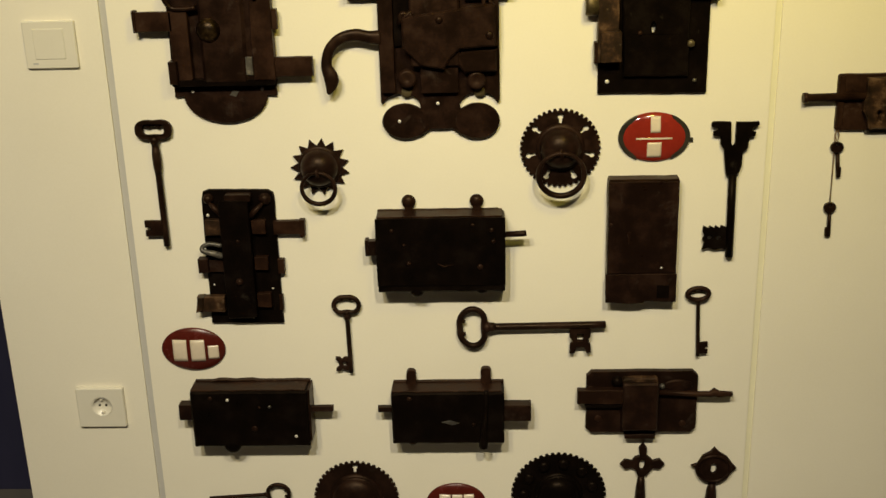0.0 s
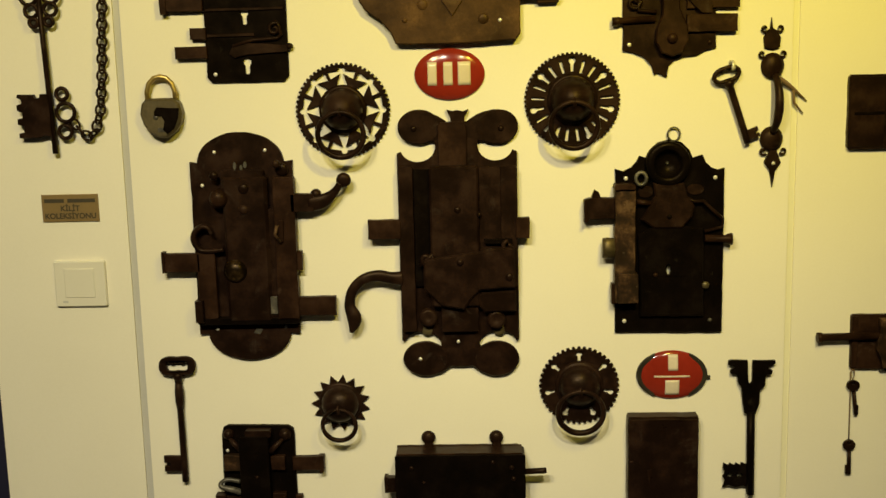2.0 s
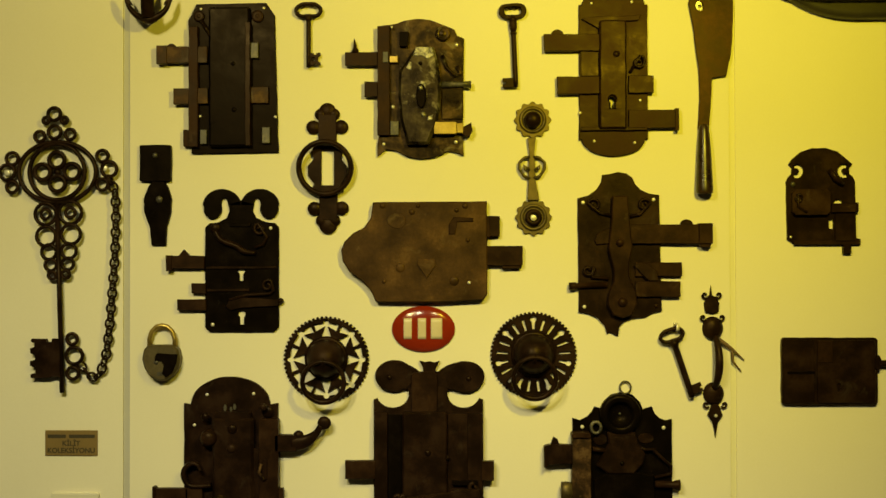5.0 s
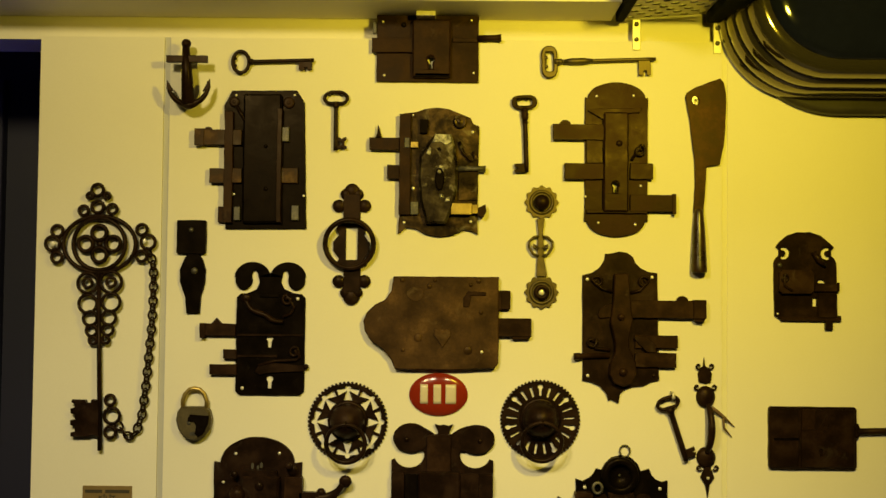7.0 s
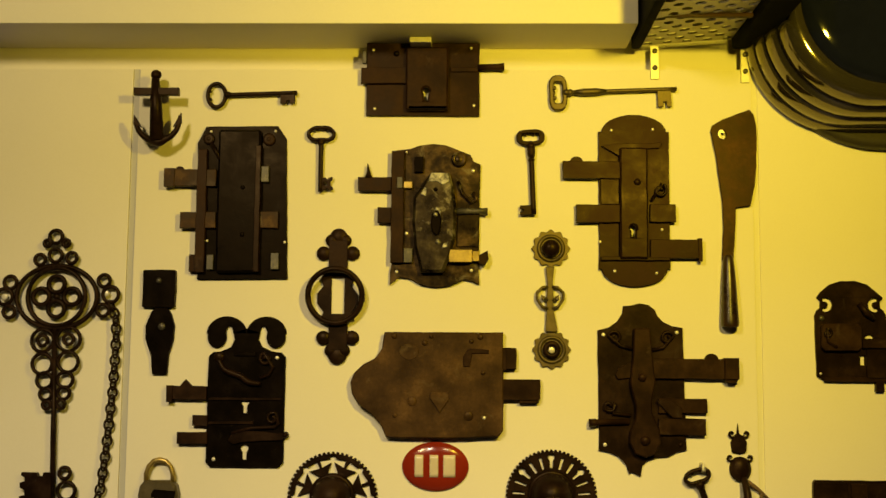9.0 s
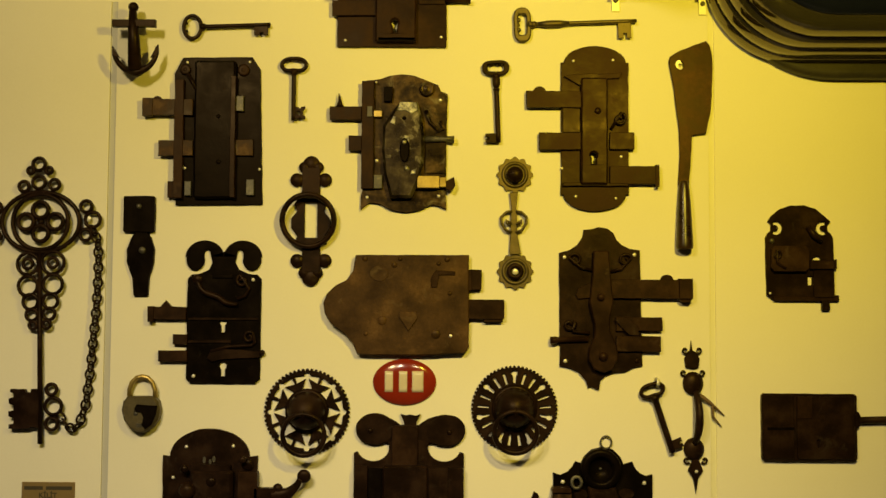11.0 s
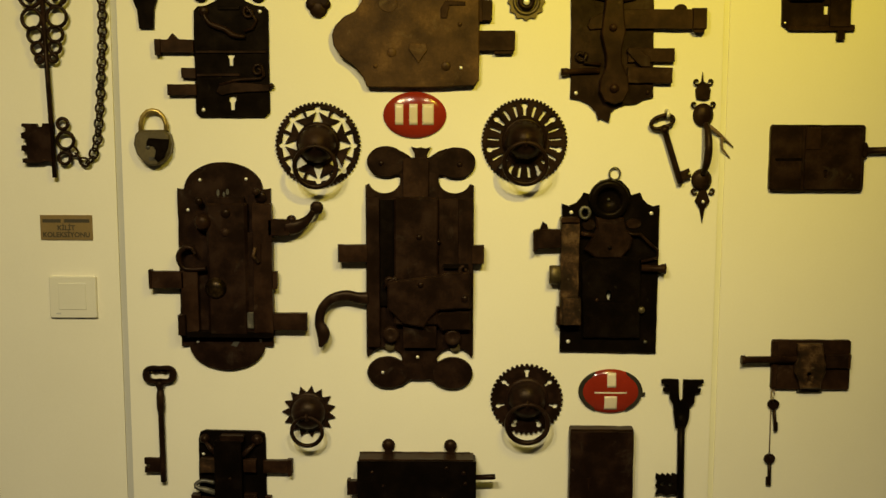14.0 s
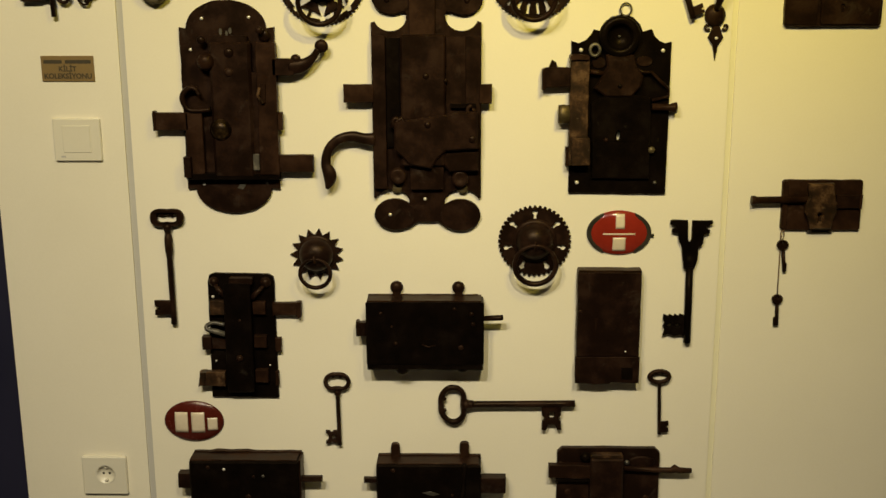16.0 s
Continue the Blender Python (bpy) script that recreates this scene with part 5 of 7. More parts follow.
k.slab("keyhole_flap", [(0.5386, 1.624), (0.5668, 1.6243), (0.5701, 1.6135), (0.5541, 1.5896), (0.5376, 1.6143)], 0.017, 0.0215, STOCK)
k.slab("raised_patch", ellipse(*(0.5011, 1.6918), 0.017, 0.014, 20), 0.017, 0.0190, STOCK, (), 0.001)
k.slab("mount_block", [(0.5935, 1.6677), (0.5933, 1.6851), (0.6019, 1.6981), (0.6366, 1.6963), (0.6366, 1.6898), (0.6084, 1.6895), (0.6043, 1.6678)], 0.017, 0.0205, BROWN)
for c in ((0.4758, 1.7186, 0.0054), (0.528, 1.7072, 0.0054), (0.5388, 1.7181, 0.0043), (0.6072, 1.7101, 0.0043), (0.6224, 1.7178, 0.0054), (0.4784, 1.5845, 0.0043), (0.5074, 1.6085, 0.0087), (0.6029, 1.5846, 0.0087), (0.6272, 1.6572, 0.0043)):
    k.dome("rivet", c, 0.003, 0.0175, STOCK, sides=12)
k.screws(0.018, (0.6293, 1.582), r=0.003)

# shield-shaped lock
k = lock("shield_lock", (0.8968, 1.6377), "iron lock on a shield-shaped plate with long bolts")
k.slab("plate", [(0.8237, 1.5293), (0.8228, 1.7311), (0.8419, 1.7363), (0.8555, 1.7465), (0.8646, 1.7602), (0.8659, 1.773), (0.8782, 1.774), (0.8941, 1.7778), (0.9092, 1.7752), (0.9201, 1.7671), (0.9247, 1.7562), (0.9339, 1.7463), (0.9489, 1.7391), (0.9667, 1.7366), (0.9706, 1.5307), (0.9538, 1.5274), (0.9403, 1.5196), (0.9199, 1.518), (0.904, 1.512), (0.8963, 1.5043), (0.8936, 1.4866), (0.8782, 1.4937), (0.8737, 1.4905), (0.8691, 1.504), (0.8564, 1.5188), (0.8405, 1.5263)], 0, 0.006, IRON)
k.slab("lever", [(0.8829, 1.7344), (0.9093, 1.7347), (0.9131, 1.6833), (0.9173, 1.647), (0.9114, 1.6152), (0.9115, 1.5926), (0.9234, 1.5655), (0.9252, 1.5429), (0.9153, 1.5239), (0.8994, 1.5183), (0.8836, 1.5245), (0.8735, 1.5424), (0.8753, 1.5628), (0.8834, 1.5832), (0.8842, 1.6059), (0.875, 1.6421), (0.8808, 1.6875)], 0.012, 0.020, BROWN, (), 0.002)
k.dome("rivet", (0.8951, 1.6517, 0.0072), 0.006, 0.020, BROWN)
k.dome("rivet", (0.8994, 1.5469, 0.0086), 0.007, 0.020, BROWN)
k.rod("spring", curl(*(0.8511, 1.7191), 0.0115, 1.2, 0.010, 90, 1, [(0.8602, 1.7055), (0.8807, 1.7003)], 20), 0.0030, IRON, 8)
k.rod("spring", curl(*(0.9398, 1.719), 0.0115, 1.2, 0.010, 90, -1, [(0.933, 1.7026), (0.9112, 1.6978)], 20), 0.0030, IRON, 8)
k.rod("spring", curl(*(0.8402, 1.6032), 0.0115, 1.1, 0.010, 0, 1, [(0.847, 1.591), (0.8765, 1.5886)], 20), 0.0032, IRON, 8)
k.box("bolt", (0.9114, 1.65, 1.0396, 1.684), 0.005, 0.014, BROWN)
k.box("bolt_end", (1.0342, 1.6495, 1.0586, 1.6856), 0.004, 0.020, BROWN)
k.slab("bolt_toe", [(1.0339, 1.6502), (1.0584, 1.6504), (1.0538, 1.6431), (1.038, 1.6439)], 0.004, 0.016, BROWN)
k.slab("bolt_nub", ellipse(1.0136, 1.6835, 0.0115, 0.0092, 20), 0.006, 0.0135, BROWN)
k.box("bolt", (0.9232, 1.5925, 1.0052, 1.6169), 0.005, 0.012, BROWN)
k.box("bolt", (0.9233, 1.5559, 1.0025, 1.5834), 0.005, 0.013, BROWN)
k.rod("latch_rod", [P3((0.8062, 1.5748), 0.010), P3((0.8176, 1.5754), 0.010), P3((0.8198, 1.5758), 0.010), P3((0.8743, 1.5777), 0.010)], [0.0068, 0.0068, 0.0052, 0.0052], BROWN, 8)
k.slab("tumbler", [(0.8513, 1.6555), (0.8558, 1.6669), (0.874, 1.6761), (0.8808, 1.6762), (0.8809, 1.6512), (0.8559, 1.6487)], 0.005, 0.011, BROWN)
k.slab("tumbler", [(0.9196, 1.613), (0.9423, 1.6155), (0.9614, 1.6012), (0.9628, 1.584), (0.9469, 1.5848), (0.9333, 1.5973)], 0.011, 0.016, IRON)
k.screws(0.006, (0.8319, 1.7235), (0.9567, 1.7283), (0.8336, 1.5384), r=0.0034)
k.dome("stud", (0.9606, 1.5397, 0.0041), 0.003, 0.006, BROWN)

# lock with two curled horns
k = lock("horned_lock", (0.2228, 1.5922), "black iron lock with two curled horns and keyholes")
k.slab("plate", rect((0.1558, 1.4941, 0.2887, 1.6892), 0.008), 0, 0.006, BLACK, [keyhole(*(0.2212, 1.5978), 0.0245), keyhole(*(0.2221, 1.5199), 0.0255)])
bm = bmesh.new()
slab(bm, [(0.1628, 1.6871), (0.1779, 1.6903), (0.1945, 1.6979), (0.2000, 1.7104), (0.1975, 1.7228), (0.2207, 1.7300), (0.2440, 1.7234), (0.2415, 1.7109), (0.2480, 1.6985), (0.2646, 1.6911), (0.2816, 1.6882)], 0.0005, 0.0055)
part("horn_neck", bm, BLACK, k.ob)
for top, eye, way in (((0.186, 1.7205), (0.1695, 1.7150), 1), ((0.2547, 1.7205), (0.2713, 1.7150), -1)):
    bm = bmesh.new()
    bite = arc(top[0] + way * 0.0050, top[1], 0.0062, 0.0130, 180, 0, 12)
    slab(bm, arc(top[0], top[1], 0.0345, 0.0300, 0, 180, 20) + bite, 0.0005, 0.0055)
    slab(bm, ellipse(eye[0], eye[1], 0.0165, 0.0190, 24), 0.0006, 0.0056)
    part("horn", bm, BLACK, k.ob)

k.box("bolt", (0.087, 1.608, 0.1557, 1.6308), 0.002, 0.013, BROWN)
k.box("bolt_head", (0.0876, 1.6034, 0.0981, 1.6314), 0.002, 0.016, BROWN)
k.slab("bolt_nub", [(0.108, 1.6302), (0.1184, 1.6419), (0.1291, 1.6304)], 0.002, 0.010, BROWN)
k.box("bolt", (0.1329, 1.5629, 0.1584, 1.5813), 0.002, 0.012, IRON)
k.box("bolt", (0.1071, 1.5329, 0.1589, 1.5524), 0.002, 0.013, BROWN)
k.rod("spring", curl(*(0.2554, 1.6778), 0.0110, 1.2, 0.010, 180, -1, [(0.268, 1.664), (0.2614, 1.6508), (0.2464, 1.645)], 20), 0.0030, IRON, 8)
k.rod("lever", [P3((0.1743, 1.6763), 0.010), P3((0.1859, 1.6587), 0.011), P3((0.2125, 1.6484), 0.012), P3((0.2277, 1.6381), 0.012), P3((0.2474, 1.6352), 0.010)], [0.0042, 0.005, 0.0055, 0.005, 0.0035], IRON, 8)
k.rod("spring", curl(*(0.2693, 1.5769), 0.0105, 1.1, 0.010, 90, -1, [(0.2796, 1.5683), (0.2741, 1.5627), (0.2327, 1.5604), (0.2009, 1.5515)], 20), 0.0030, IRON, 8)
k.slab("slide", [(0.1936, 1.5394), (0.2009, 1.5526), (0.2215, 1.5565), (0.2893, 1.5516), (0.2894, 1.5411), (0.2255, 1.5379), (0.2031, 1.5328)], 0.005, 0.011, IRON)
k.dome("slide_knob", (0.2919, 1.5494, 0.0056), 0.008, 0.006, IRON)
k.box("ridge", (0.1585, 1.6072, 0.2846, 1.6117), 0.005, 0.009, IRON)
k.box("ridge", (0.1592, 1.5664, 0.2363, 1.5713), 0.005, 0.009, IRON)
k.box("ridge", (0.2006, 1.6824, 0.2383, 1.6888), 0.005, 0.009, BLACK)
k.dome("stud", (0.1743, 1.6801, 0.0098), 0.005, 0.006, IRON)
k.screws(0.006, (0.2742, 1.6799), (0.1697, 1.5074), r=0.0034)

# ---- right wall ----
k = lock("arched_lock", (1.2506, 1.7253), "iron lock with an arched top and crescent cut-outs")
arch = [(1.1920, 1.6571), (1.1906, 1.7596), (1.1950, 1.7680), (1.2005, 1.7725), (1.2010, 1.7830), (1.1950, 1.7895), (1.2021, 1.7991), (1.2170, 1.8120), (1.2361, 1.8185), (1.2594, 1.8187), (1.2806, 1.8126), (1.2975, 1.7987), (1.3068, 1.7895), (1.3010, 1.7830), (1.3015, 1.7725), (1.3070, 1.7680), (1.3113, 1.7596), (1.3124, 1.7217), (1.3129, 1.6583), (1.3201, 1.6575), (1.3201, 1.6478), (1.2461, 1.6471), (1.2038, 1.6488)]
moons = [arc(1.2095, 1.7775, 0.0115, 0.0120, -118, 118, 14) + arc(1.2080, 1.7775, 0.0052, 0.0056, 118, -118, 10), arc(1.2925, 1.7775, 0.0115, 0.0120, 62, 298, 14) + arc(1.2940, 1.7775, 0.0052, 0.0056, 298, 62, 10)]
k.slab("plate", arch, 0, 0.006, IRON, moons + [rect((1.2652, 1.6756, 1.2729, 1.6917)), arc(1.2815, 1.7205, 0.0072, 0.0070, 0, 180, 10)])
k.box("case", (1.1989, 1.6998, 1.2651, 1.7453), 0.005, 0.017, BROWN, 0.006)
k.box("slide", (1.2676, 1.7045, 1.3098, 1.7193), 0.005, 0.014, BROWN)
k.box("slide_end", (1.3098, 1.7048, 1.3153, 1.7217), 0.002, 0.012, BROWN)
k.rod("spring", curl(*(1.2074, 1.7283), 0.0085, 1.0, 0.018, 90, 1, [(1.2082, 1.7143), (1.2230, 1.7048)], 16), 0.0026, IRON, 8)
k.rod("lever", [P3((1.2656, 1.7806), 0.010), P3((1.2762, 1.7637), 0.012), P3((1.2888, 1.7532), 0.010)], [0.005, 0.006, 0.004], IRON, 8)
k.box("guide", (1.2745, 1.654, 1.3104, 1.7025), 0.005, 0.011, IRON)
k.box("foot_ridge", (1.2038, 1.6476, 1.3180, 1.6552), 0.005, 0.009, BROWN)
k.box("tail", (1.2892, 1.6315, 1.3031, 1.6488), 0, 0.010, IRON)
k.screws(0.006, (1.1979, 1.661), (1.3050, 1.6734), r=0.0022)
k.dome("stud", (1.2020, 1.7545, 0.0047), 0.003, 0.006, STEEL)

k = lock("plate_lock", (1.2734, 1.4224), "square dark iron lock with a long side rod")
k.slab("plate", rect((1.180, 1.3655, 1.3475, 1.4832), 0.004), 0, 0.010, IRON, [])
k.box("left_leaf", (1.1815, 1.3690, 1.2360, 1.4799), 0.009, 0.0125, IRON)
k.box("leaf_groove", (1.1885, 1.4195, 1.2360, 1.4245), 0.012, 0.0135, BLACK)
k.slab("case", rect((1.2410, 1.3690, 1.3425, 1.4788), 0.003), 0.009, 0.0135, IRON, [keyhole(*(1.2785, 1.3965), 0.014)])
k.box("case_band", (1.2408, 1.4401, 1.2680, 1.4785), 0.0125, 0.015, BROWN)
k.slab("rod_collar", [(1.3435, 1.4463), (1.3498, 1.4518), (1.3532, 1.4451), (1.3531, 1.4296), (1.3497, 1.4254), (1.3434, 1.4283)], 0.001, 0.012, IRON)
k.rod("latch_rod", [P3((1.3497, 1.4375), 0.008), P3((1.3961, 1.4388), 0.008), P3((1.4180, 1.4396), 0.008)], 0.0062, IRON, 8)

k = lock("rim_lock", (1.2703, 1.0471), "small brown iron lock with a shield-shaped cover")
k.slab("plate", rect((1.1986, 1.0011, 1.3417, 1.0934), 0.003), 0, 0.008, BROWN, [])
k.slab("cover", [(1.2389, 1.035), (1.2381, 1.0508), (1.2431, 1.0647), (1.2411, 1.0884), (1.2866, 1.0893), (1.2898, 1.0649), (1.2946, 1.051), (1.2942, 1.0353), (1.2889, 1.0212), (1.2865, 1.0054), (1.2497, 1.0052), (1.2455, 1.021)], 0.007, 0.022, RUST, [keyhole(*(1.2652, 1.0271), 0.017)], 0.003)
k.rod("latch_rod", [P3((1.1423, 1.0571), 0.012), P3((1.1492, 1.0571), 0.012), P3((1.1505, 1.0571), 0.012), P3((1.2441, 1.0582), 0.012)], [0.0085, 0.0085, 0.0068, 0.0068], BROWN, 8)
k.box("bolt", (1.2946, 1.0429, 1.3405, 1.0667), 0.006, 0.015, IRON)
k.box("bolt_cap", (1.3364, 1.0416, 1.3409, 1.0675), 0.003, 0.016, BROWN)
k.box("foot", (1.2481, 0.9951, 1.2933, 1.0018), 0, 0.006, STEEL)
k.box("side_rail", (1.1998, 1.0054, 1.2087, 1.0912), 0.007, 0.011, BROWN)
s = Thing("string", (1.2036, 0.9473), "thin string holding two small keys", "string")
s.rod("loop", [P3((1.2026, 1.0015), 0.006), P3((1.201, 0.9919), 0.006), P3((1.205, 0.9813), 0.006), P3((1.2072, 0.992), 0.006), P3((1.2053, 1.0015), 0.006)], 0.0010, TWINE, 6)
s.rod("strand", [P3((1.2012, 0.9955), 0.004), P3((1.2021, 0.9581), 0.004), P3((1.2025, 0.915), 0.004), P3((1.2026, 0.8789), 0.004)], 0.0010, TWINE, 6)
for bow, mid, tip, bit in (((1.2058, 0.9724, 0.0103), (1.2074, 0.9617), (1.2118, 0.9222), [(1.2122, 0.9222), (1.2156, 0.9223), (1.2155, 0.9384), (1.2113, 0.9395), (1.2115, 0.9348)]), ((1.2028, 0.8687, 0.0101), (1.2032, 0.86), (1.2046, 0.8188), [(1.2043, 0.8184), (1.198, 0.8184), (1.1979, 0.8334), (1.2014, 0.8345), (1.2023, 0.8298), (1.2037, 0.8298)])):
    kk = Thing("small_key", bow[:2], "small dark iron key hung on a string", "key", "keys on the string")
    kk.slab("bow", ellipse(bow[0], bow[1], bow[2], bow[2] * 0.92, 24), 0.003, 0.008, IRON, [ellipse(bow[0], bow[1] + bow[2] * 0.4, bow[2] * 0.22, bow[2] * 0.22, 10)])
    kk.rod("shaft", [P3(mid, 0.0055), P3(tip, 0.0055)], 0.0034, IRON, 8)
    kk.slab("bit", bit, 0.003, 0.008, IRON)

k = Thing("ring_pull", (1.4420, 1.6170), "plain oval iron ring pull on the cream wall", "handle")
k.rod("ring", loop3(1.4420, 1.6170, 0.0290, 0.0170, 0.008, 0, 28, 24), 0.0042, IRON, 8, True)
k.rod("staple", [P3((1.4640, 1.6300), 0.0), P3((1.4655, 1.6320), 0.014), P3((1.4710, 1.6290), 0.014), P3((1.4720, 1.6270), 0.0)], 0.0030, IRON, 8)

# ---- the three large locks in the middle ----
k = lock("door_lock", (0.2027, 1.2272), "large iron door lock with rounded ends and levers")
b = (0.1183, 1.0759, 0.2872, 1.3669)
cx = (b[0] + b[2]) / 2
top, bot = (0.2056, 1.4162), (0.2052, 1.0298)
half = (b[2] - b[0]) / 2
k.slab("plate", [(b[0], b[1]), (b[0], b[3])] + arc(cx - 0.001, b[3] - 0.002, half * 0.84, top[1] - b[3], 180, 0, 22) + [(b[2], b[3]), (b[2], b[1])] + arc(cx, b[1] + 0.002, half * 0.82, b[1] - bot[1], 0, -180, 22), 0, 0.008, IRON)
k.box("case", (0.1729, 1.0995, 0.2469, 1.3428), 0.007, 0.027, IRON, 0.004, bevel=0.005)
k.box("case_step", (0.2342, 1.097, 0.2595, 1.2886), 0.007, 0.022, IRON)
k.box("right_rail", (0.2563, 1.1042, 0.2907, 1.3411), 0.007, 0.026, BROWN, 0.002)
k.box("left_rail", (0.1242, 1.1066, 0.1547, 1.218), 0.007, 0.022, BROWN, 0.002)
k.box("top_band", (0.1721, 1.3379, 0.2418, 1.3528), 0.007, 0.023, IRON, 0.002)
k.box("foot_band", (0.1206, 1.097, 0.2902, 1.1073), 0.007, 0.026, BLACK, 0.002)
k.box("bolt", (0.065, 1.1861, 0.1285, 1.2173), 0.010, 0.022, BROWN)
k.box("bolt_end", (0.0659, 1.1849, 0.071, 1.2199), 0.009, 0.024, BROWN)
k.box("bolt", (0.2868, 1.1862, 0.2986, 1.2177), 0.010, 0.022, BROWN)
k.box("bolt", (0.282, 1.1096, 0.3517, 1.141), 0.010, 0.022, BROWN)
k.box("tab", (0.1196, 1.1022, 0.1323, 1.1387), 0.008, 0.034, IRON)
k.box("spacer", (0.2397, 1.1138, 0.2549, 1.1435), 0.007, 0.025, STEEL)
k.slab("handle_root", rect((0.2842, 1.2835, 0.3225, 1.3128)), 0.012, 0.026, IRON)
k.rod("handle", [P3((0.3135, 1.2979), 0.020), P3((0.3323, 1.2993), 0.021), P3((0.3471, 1.3063), 0.022), P3((0.3591, 1.3174), 0.024), P3((0.3665, 1.329), 0.026)], [0.0135, 0.0130, 0.0095, 0.0064, 0.0055], IRON, 12, flat=0.5)
k.dome("handle_swell", (0.3256, 1.3112, 0.0092), 0.007, 0.018, IRON)
k.turn("handle_ball", (0.3722, 1.334, 0.0132)[:2], [(0.006, 0.017), (0.0112, 0.019), (0.0122, 0.023), (0.0105, 0.027), (0.005, 0.0285), (0, 0.0285)], IRON, 20)
k.rod("scroll_spring", *flowing([P3((0.1523, 1.2493), 0.024), P3((0.1469, 1.2600), 0.024), P3((0.1361, 1.2622), 0.023), P3((0.1237, 1.2520), 0.022), P3((0.1215, 1.2385), 0.021), P3((0.1307, 1.2234), 0.020), P3((0.1500, 1.2215), 0.020), P3((0.1700, 1.2234), 0.020)], [0.0032, 0.0044, 0.0050, 0.0052, 0.0052, 0.0050, 0.0048, 0.0045]), IRON, 10, flat=1.5)
for c, m in (((0.1672, 1.3079, 0.0159), BROWN), ((0.1886, 1.1876, 0.0201), GREEN)):
    k.turn("knob", c[:2], [(c[2], 0.008), (c[2], 0.026), (c[2] * 0.8, 0.033), (c[2] * 0.6, 0.036), (c[2] * 0.3, 0.0375), (0, 0.038)], m, 26)
for c in ((0.1611, 1.3454, 0.0075), (0.2703, 1.3523, 0.0109), (0.2641, 1.3626, 0.0067), (0.209, 1.3237, 0.0091), (0.2075, 1.2891, 0.0083)):
    k.dome("rivet", c, 0.005, 0.012 if c[2] > 0.0078 and c[1] > b[3] - 0.02 else 0.026, IRON)
for x, z, w, h in ((0.1925, 1.3590, 0.0030, 0.0065), (0.2030, 1.3560, 0.0026, 0.0050), (0.2095, 1.3605, 0.0032, 0.0058)):
    k.slab("worn_patch", ellipse(x, z, w, h, 10), 0.007, 0.0086, STEEL, (), 0.0005)
k.slab("worn_patch", [(0.2094, 1.078), (0.2149, 1.0867), (0.2259, 1.0852), (0.22, 1.0757)], 0.007, 0.0086, STEEL, (), 0.0005)
k.box("hasp", (0.2632, 1.235, 0.2716, 1.2708), 0.025, 0.030, BROWN, 0.002)
k.rod("rail_hook", [P3((0.2613, 1.2628), 0.030), P3((0.2578, 1.2479), 0.032), P3((0.2666, 1.235), 0.030)], 0.003, RUST)
k.screws(0.008, (0.1601, 1.3822), (0.2437, 1.384), (0.1373, 1.3279), (0.1488, 1.0859), (0.2642, 1.0884), r=0.003)

k = lock("door_lock", (0.556, 1.2261), "tall black iron door lock with four scrolled lobes")
CXB = (0.5556, 1.2261)[0]
bl, br, bt, bb = (0.4587, 1.2184)[0], (0.6535, 1.2162)[0], (0.5553, 1.3736)[1], (0.5503, 1.062)[1]


def half_outline(side):
    """From the crown's foot down one side to the lower neck."""
    s = side
    t1, t2 = (0.4944, 1.384), (0.4885, 1.0548)
    x0 = bl if s < 0 else br
    w = abs(t1[0] - CXB)
    up = [(CXB + s * 0.018, (0.5587, 1.4234)[1]), (CXB + s * 0.030, (0.5561, 1.4175)[1]), (CXB + s * 0.046, (0.5559, 1.4046)[1]), (CXB + s * 0.046, (0.5557, 1.3969)[1])]
    bite = arc(CXB + s * (w + 0.002), t1[1], 0.0290, 0.0250, 60 if s < 0 else 120, -180 + 18 if s < 0 else 360 - 18, 16)
    low = arc(CXB + s * (w + 0.002), t2[1] - 0.001, 0.0310, 0.0225, 180 - 12 if s < 0 else 12, -20 if s < 0 else 200, 14)
    return up + bite + [(x0, bt), (x0, bb)] + low + [(CXB + s * 0.045, (0.5527, 1.0452)[1]), (CXB + s * 0.030, (0.5522, 1.018)[1]), (CXB + s * 0.010, (0.5522, 1.0157)[1])]


k.slab("plate", half_outline(-1) + half_outline(1)[::-1], 0.002, 0.010, IRON)
for c, rx, rz in (((0.4959, 1.4158), 0.0350, 0.0280), ((0.6215, 1.4139), 0.0350, 0.0280), ((0.4968, 1.0289), 0.0375, 0.0300), ((0.6158, 1.0279), 0.0375, 0.0300)):
    k.slab("scroll_lobe", ellipse(c[0], c[1], rx, rz, 36), 0.0022, 0.0105, IRON, (), 0.002)
for side in (1, -1):
    upper = [(0.4960, 1.4405), (0.5110, 1.4390), (0.5242, 1.4341), (0.5350, 1.4280), (0.5443, 1.4200), (0.5550, 1.4000), (0.5172, 1.3908), (0.5078, 1.3945)]
    lower = [(0.5030, 0.9992), (0.5242, 1.0048), (0.5405, 1.0169), (0.5540, 1.0205), (0.5540, 1.0500), (0.5148, 1.0480)]
    for arm in (upper, lower):
        k.slab("scroll_arm", [(x if side > 0 else 2 * CXB + 0.0025 - x, z) for x, z in arm], 0.0023, 0.0102, bevel=0.002)
k.slab("crown", [(0.5475, 1.421), (0.5468, 1.4305), (0.5406, 1.4425), (0.55, 1.4398), (0.5573, 1.4414), (0.5671, 1.4396), (0.5761, 1.4429), (0.57, 1.4301), (0.569, 1.4207)], 0.003, 0.010, IRON)
k.slab("neck_plate", rect((0.5267, 1.3476, 0.572, 1.4226), 0.004), 0.009, 0.016, BROWN)
k.box("case", (0.511, 1.1218, 0.5902, 1.3538), 0.009, 0.029, IRON, 0.003, bevel=0.003)
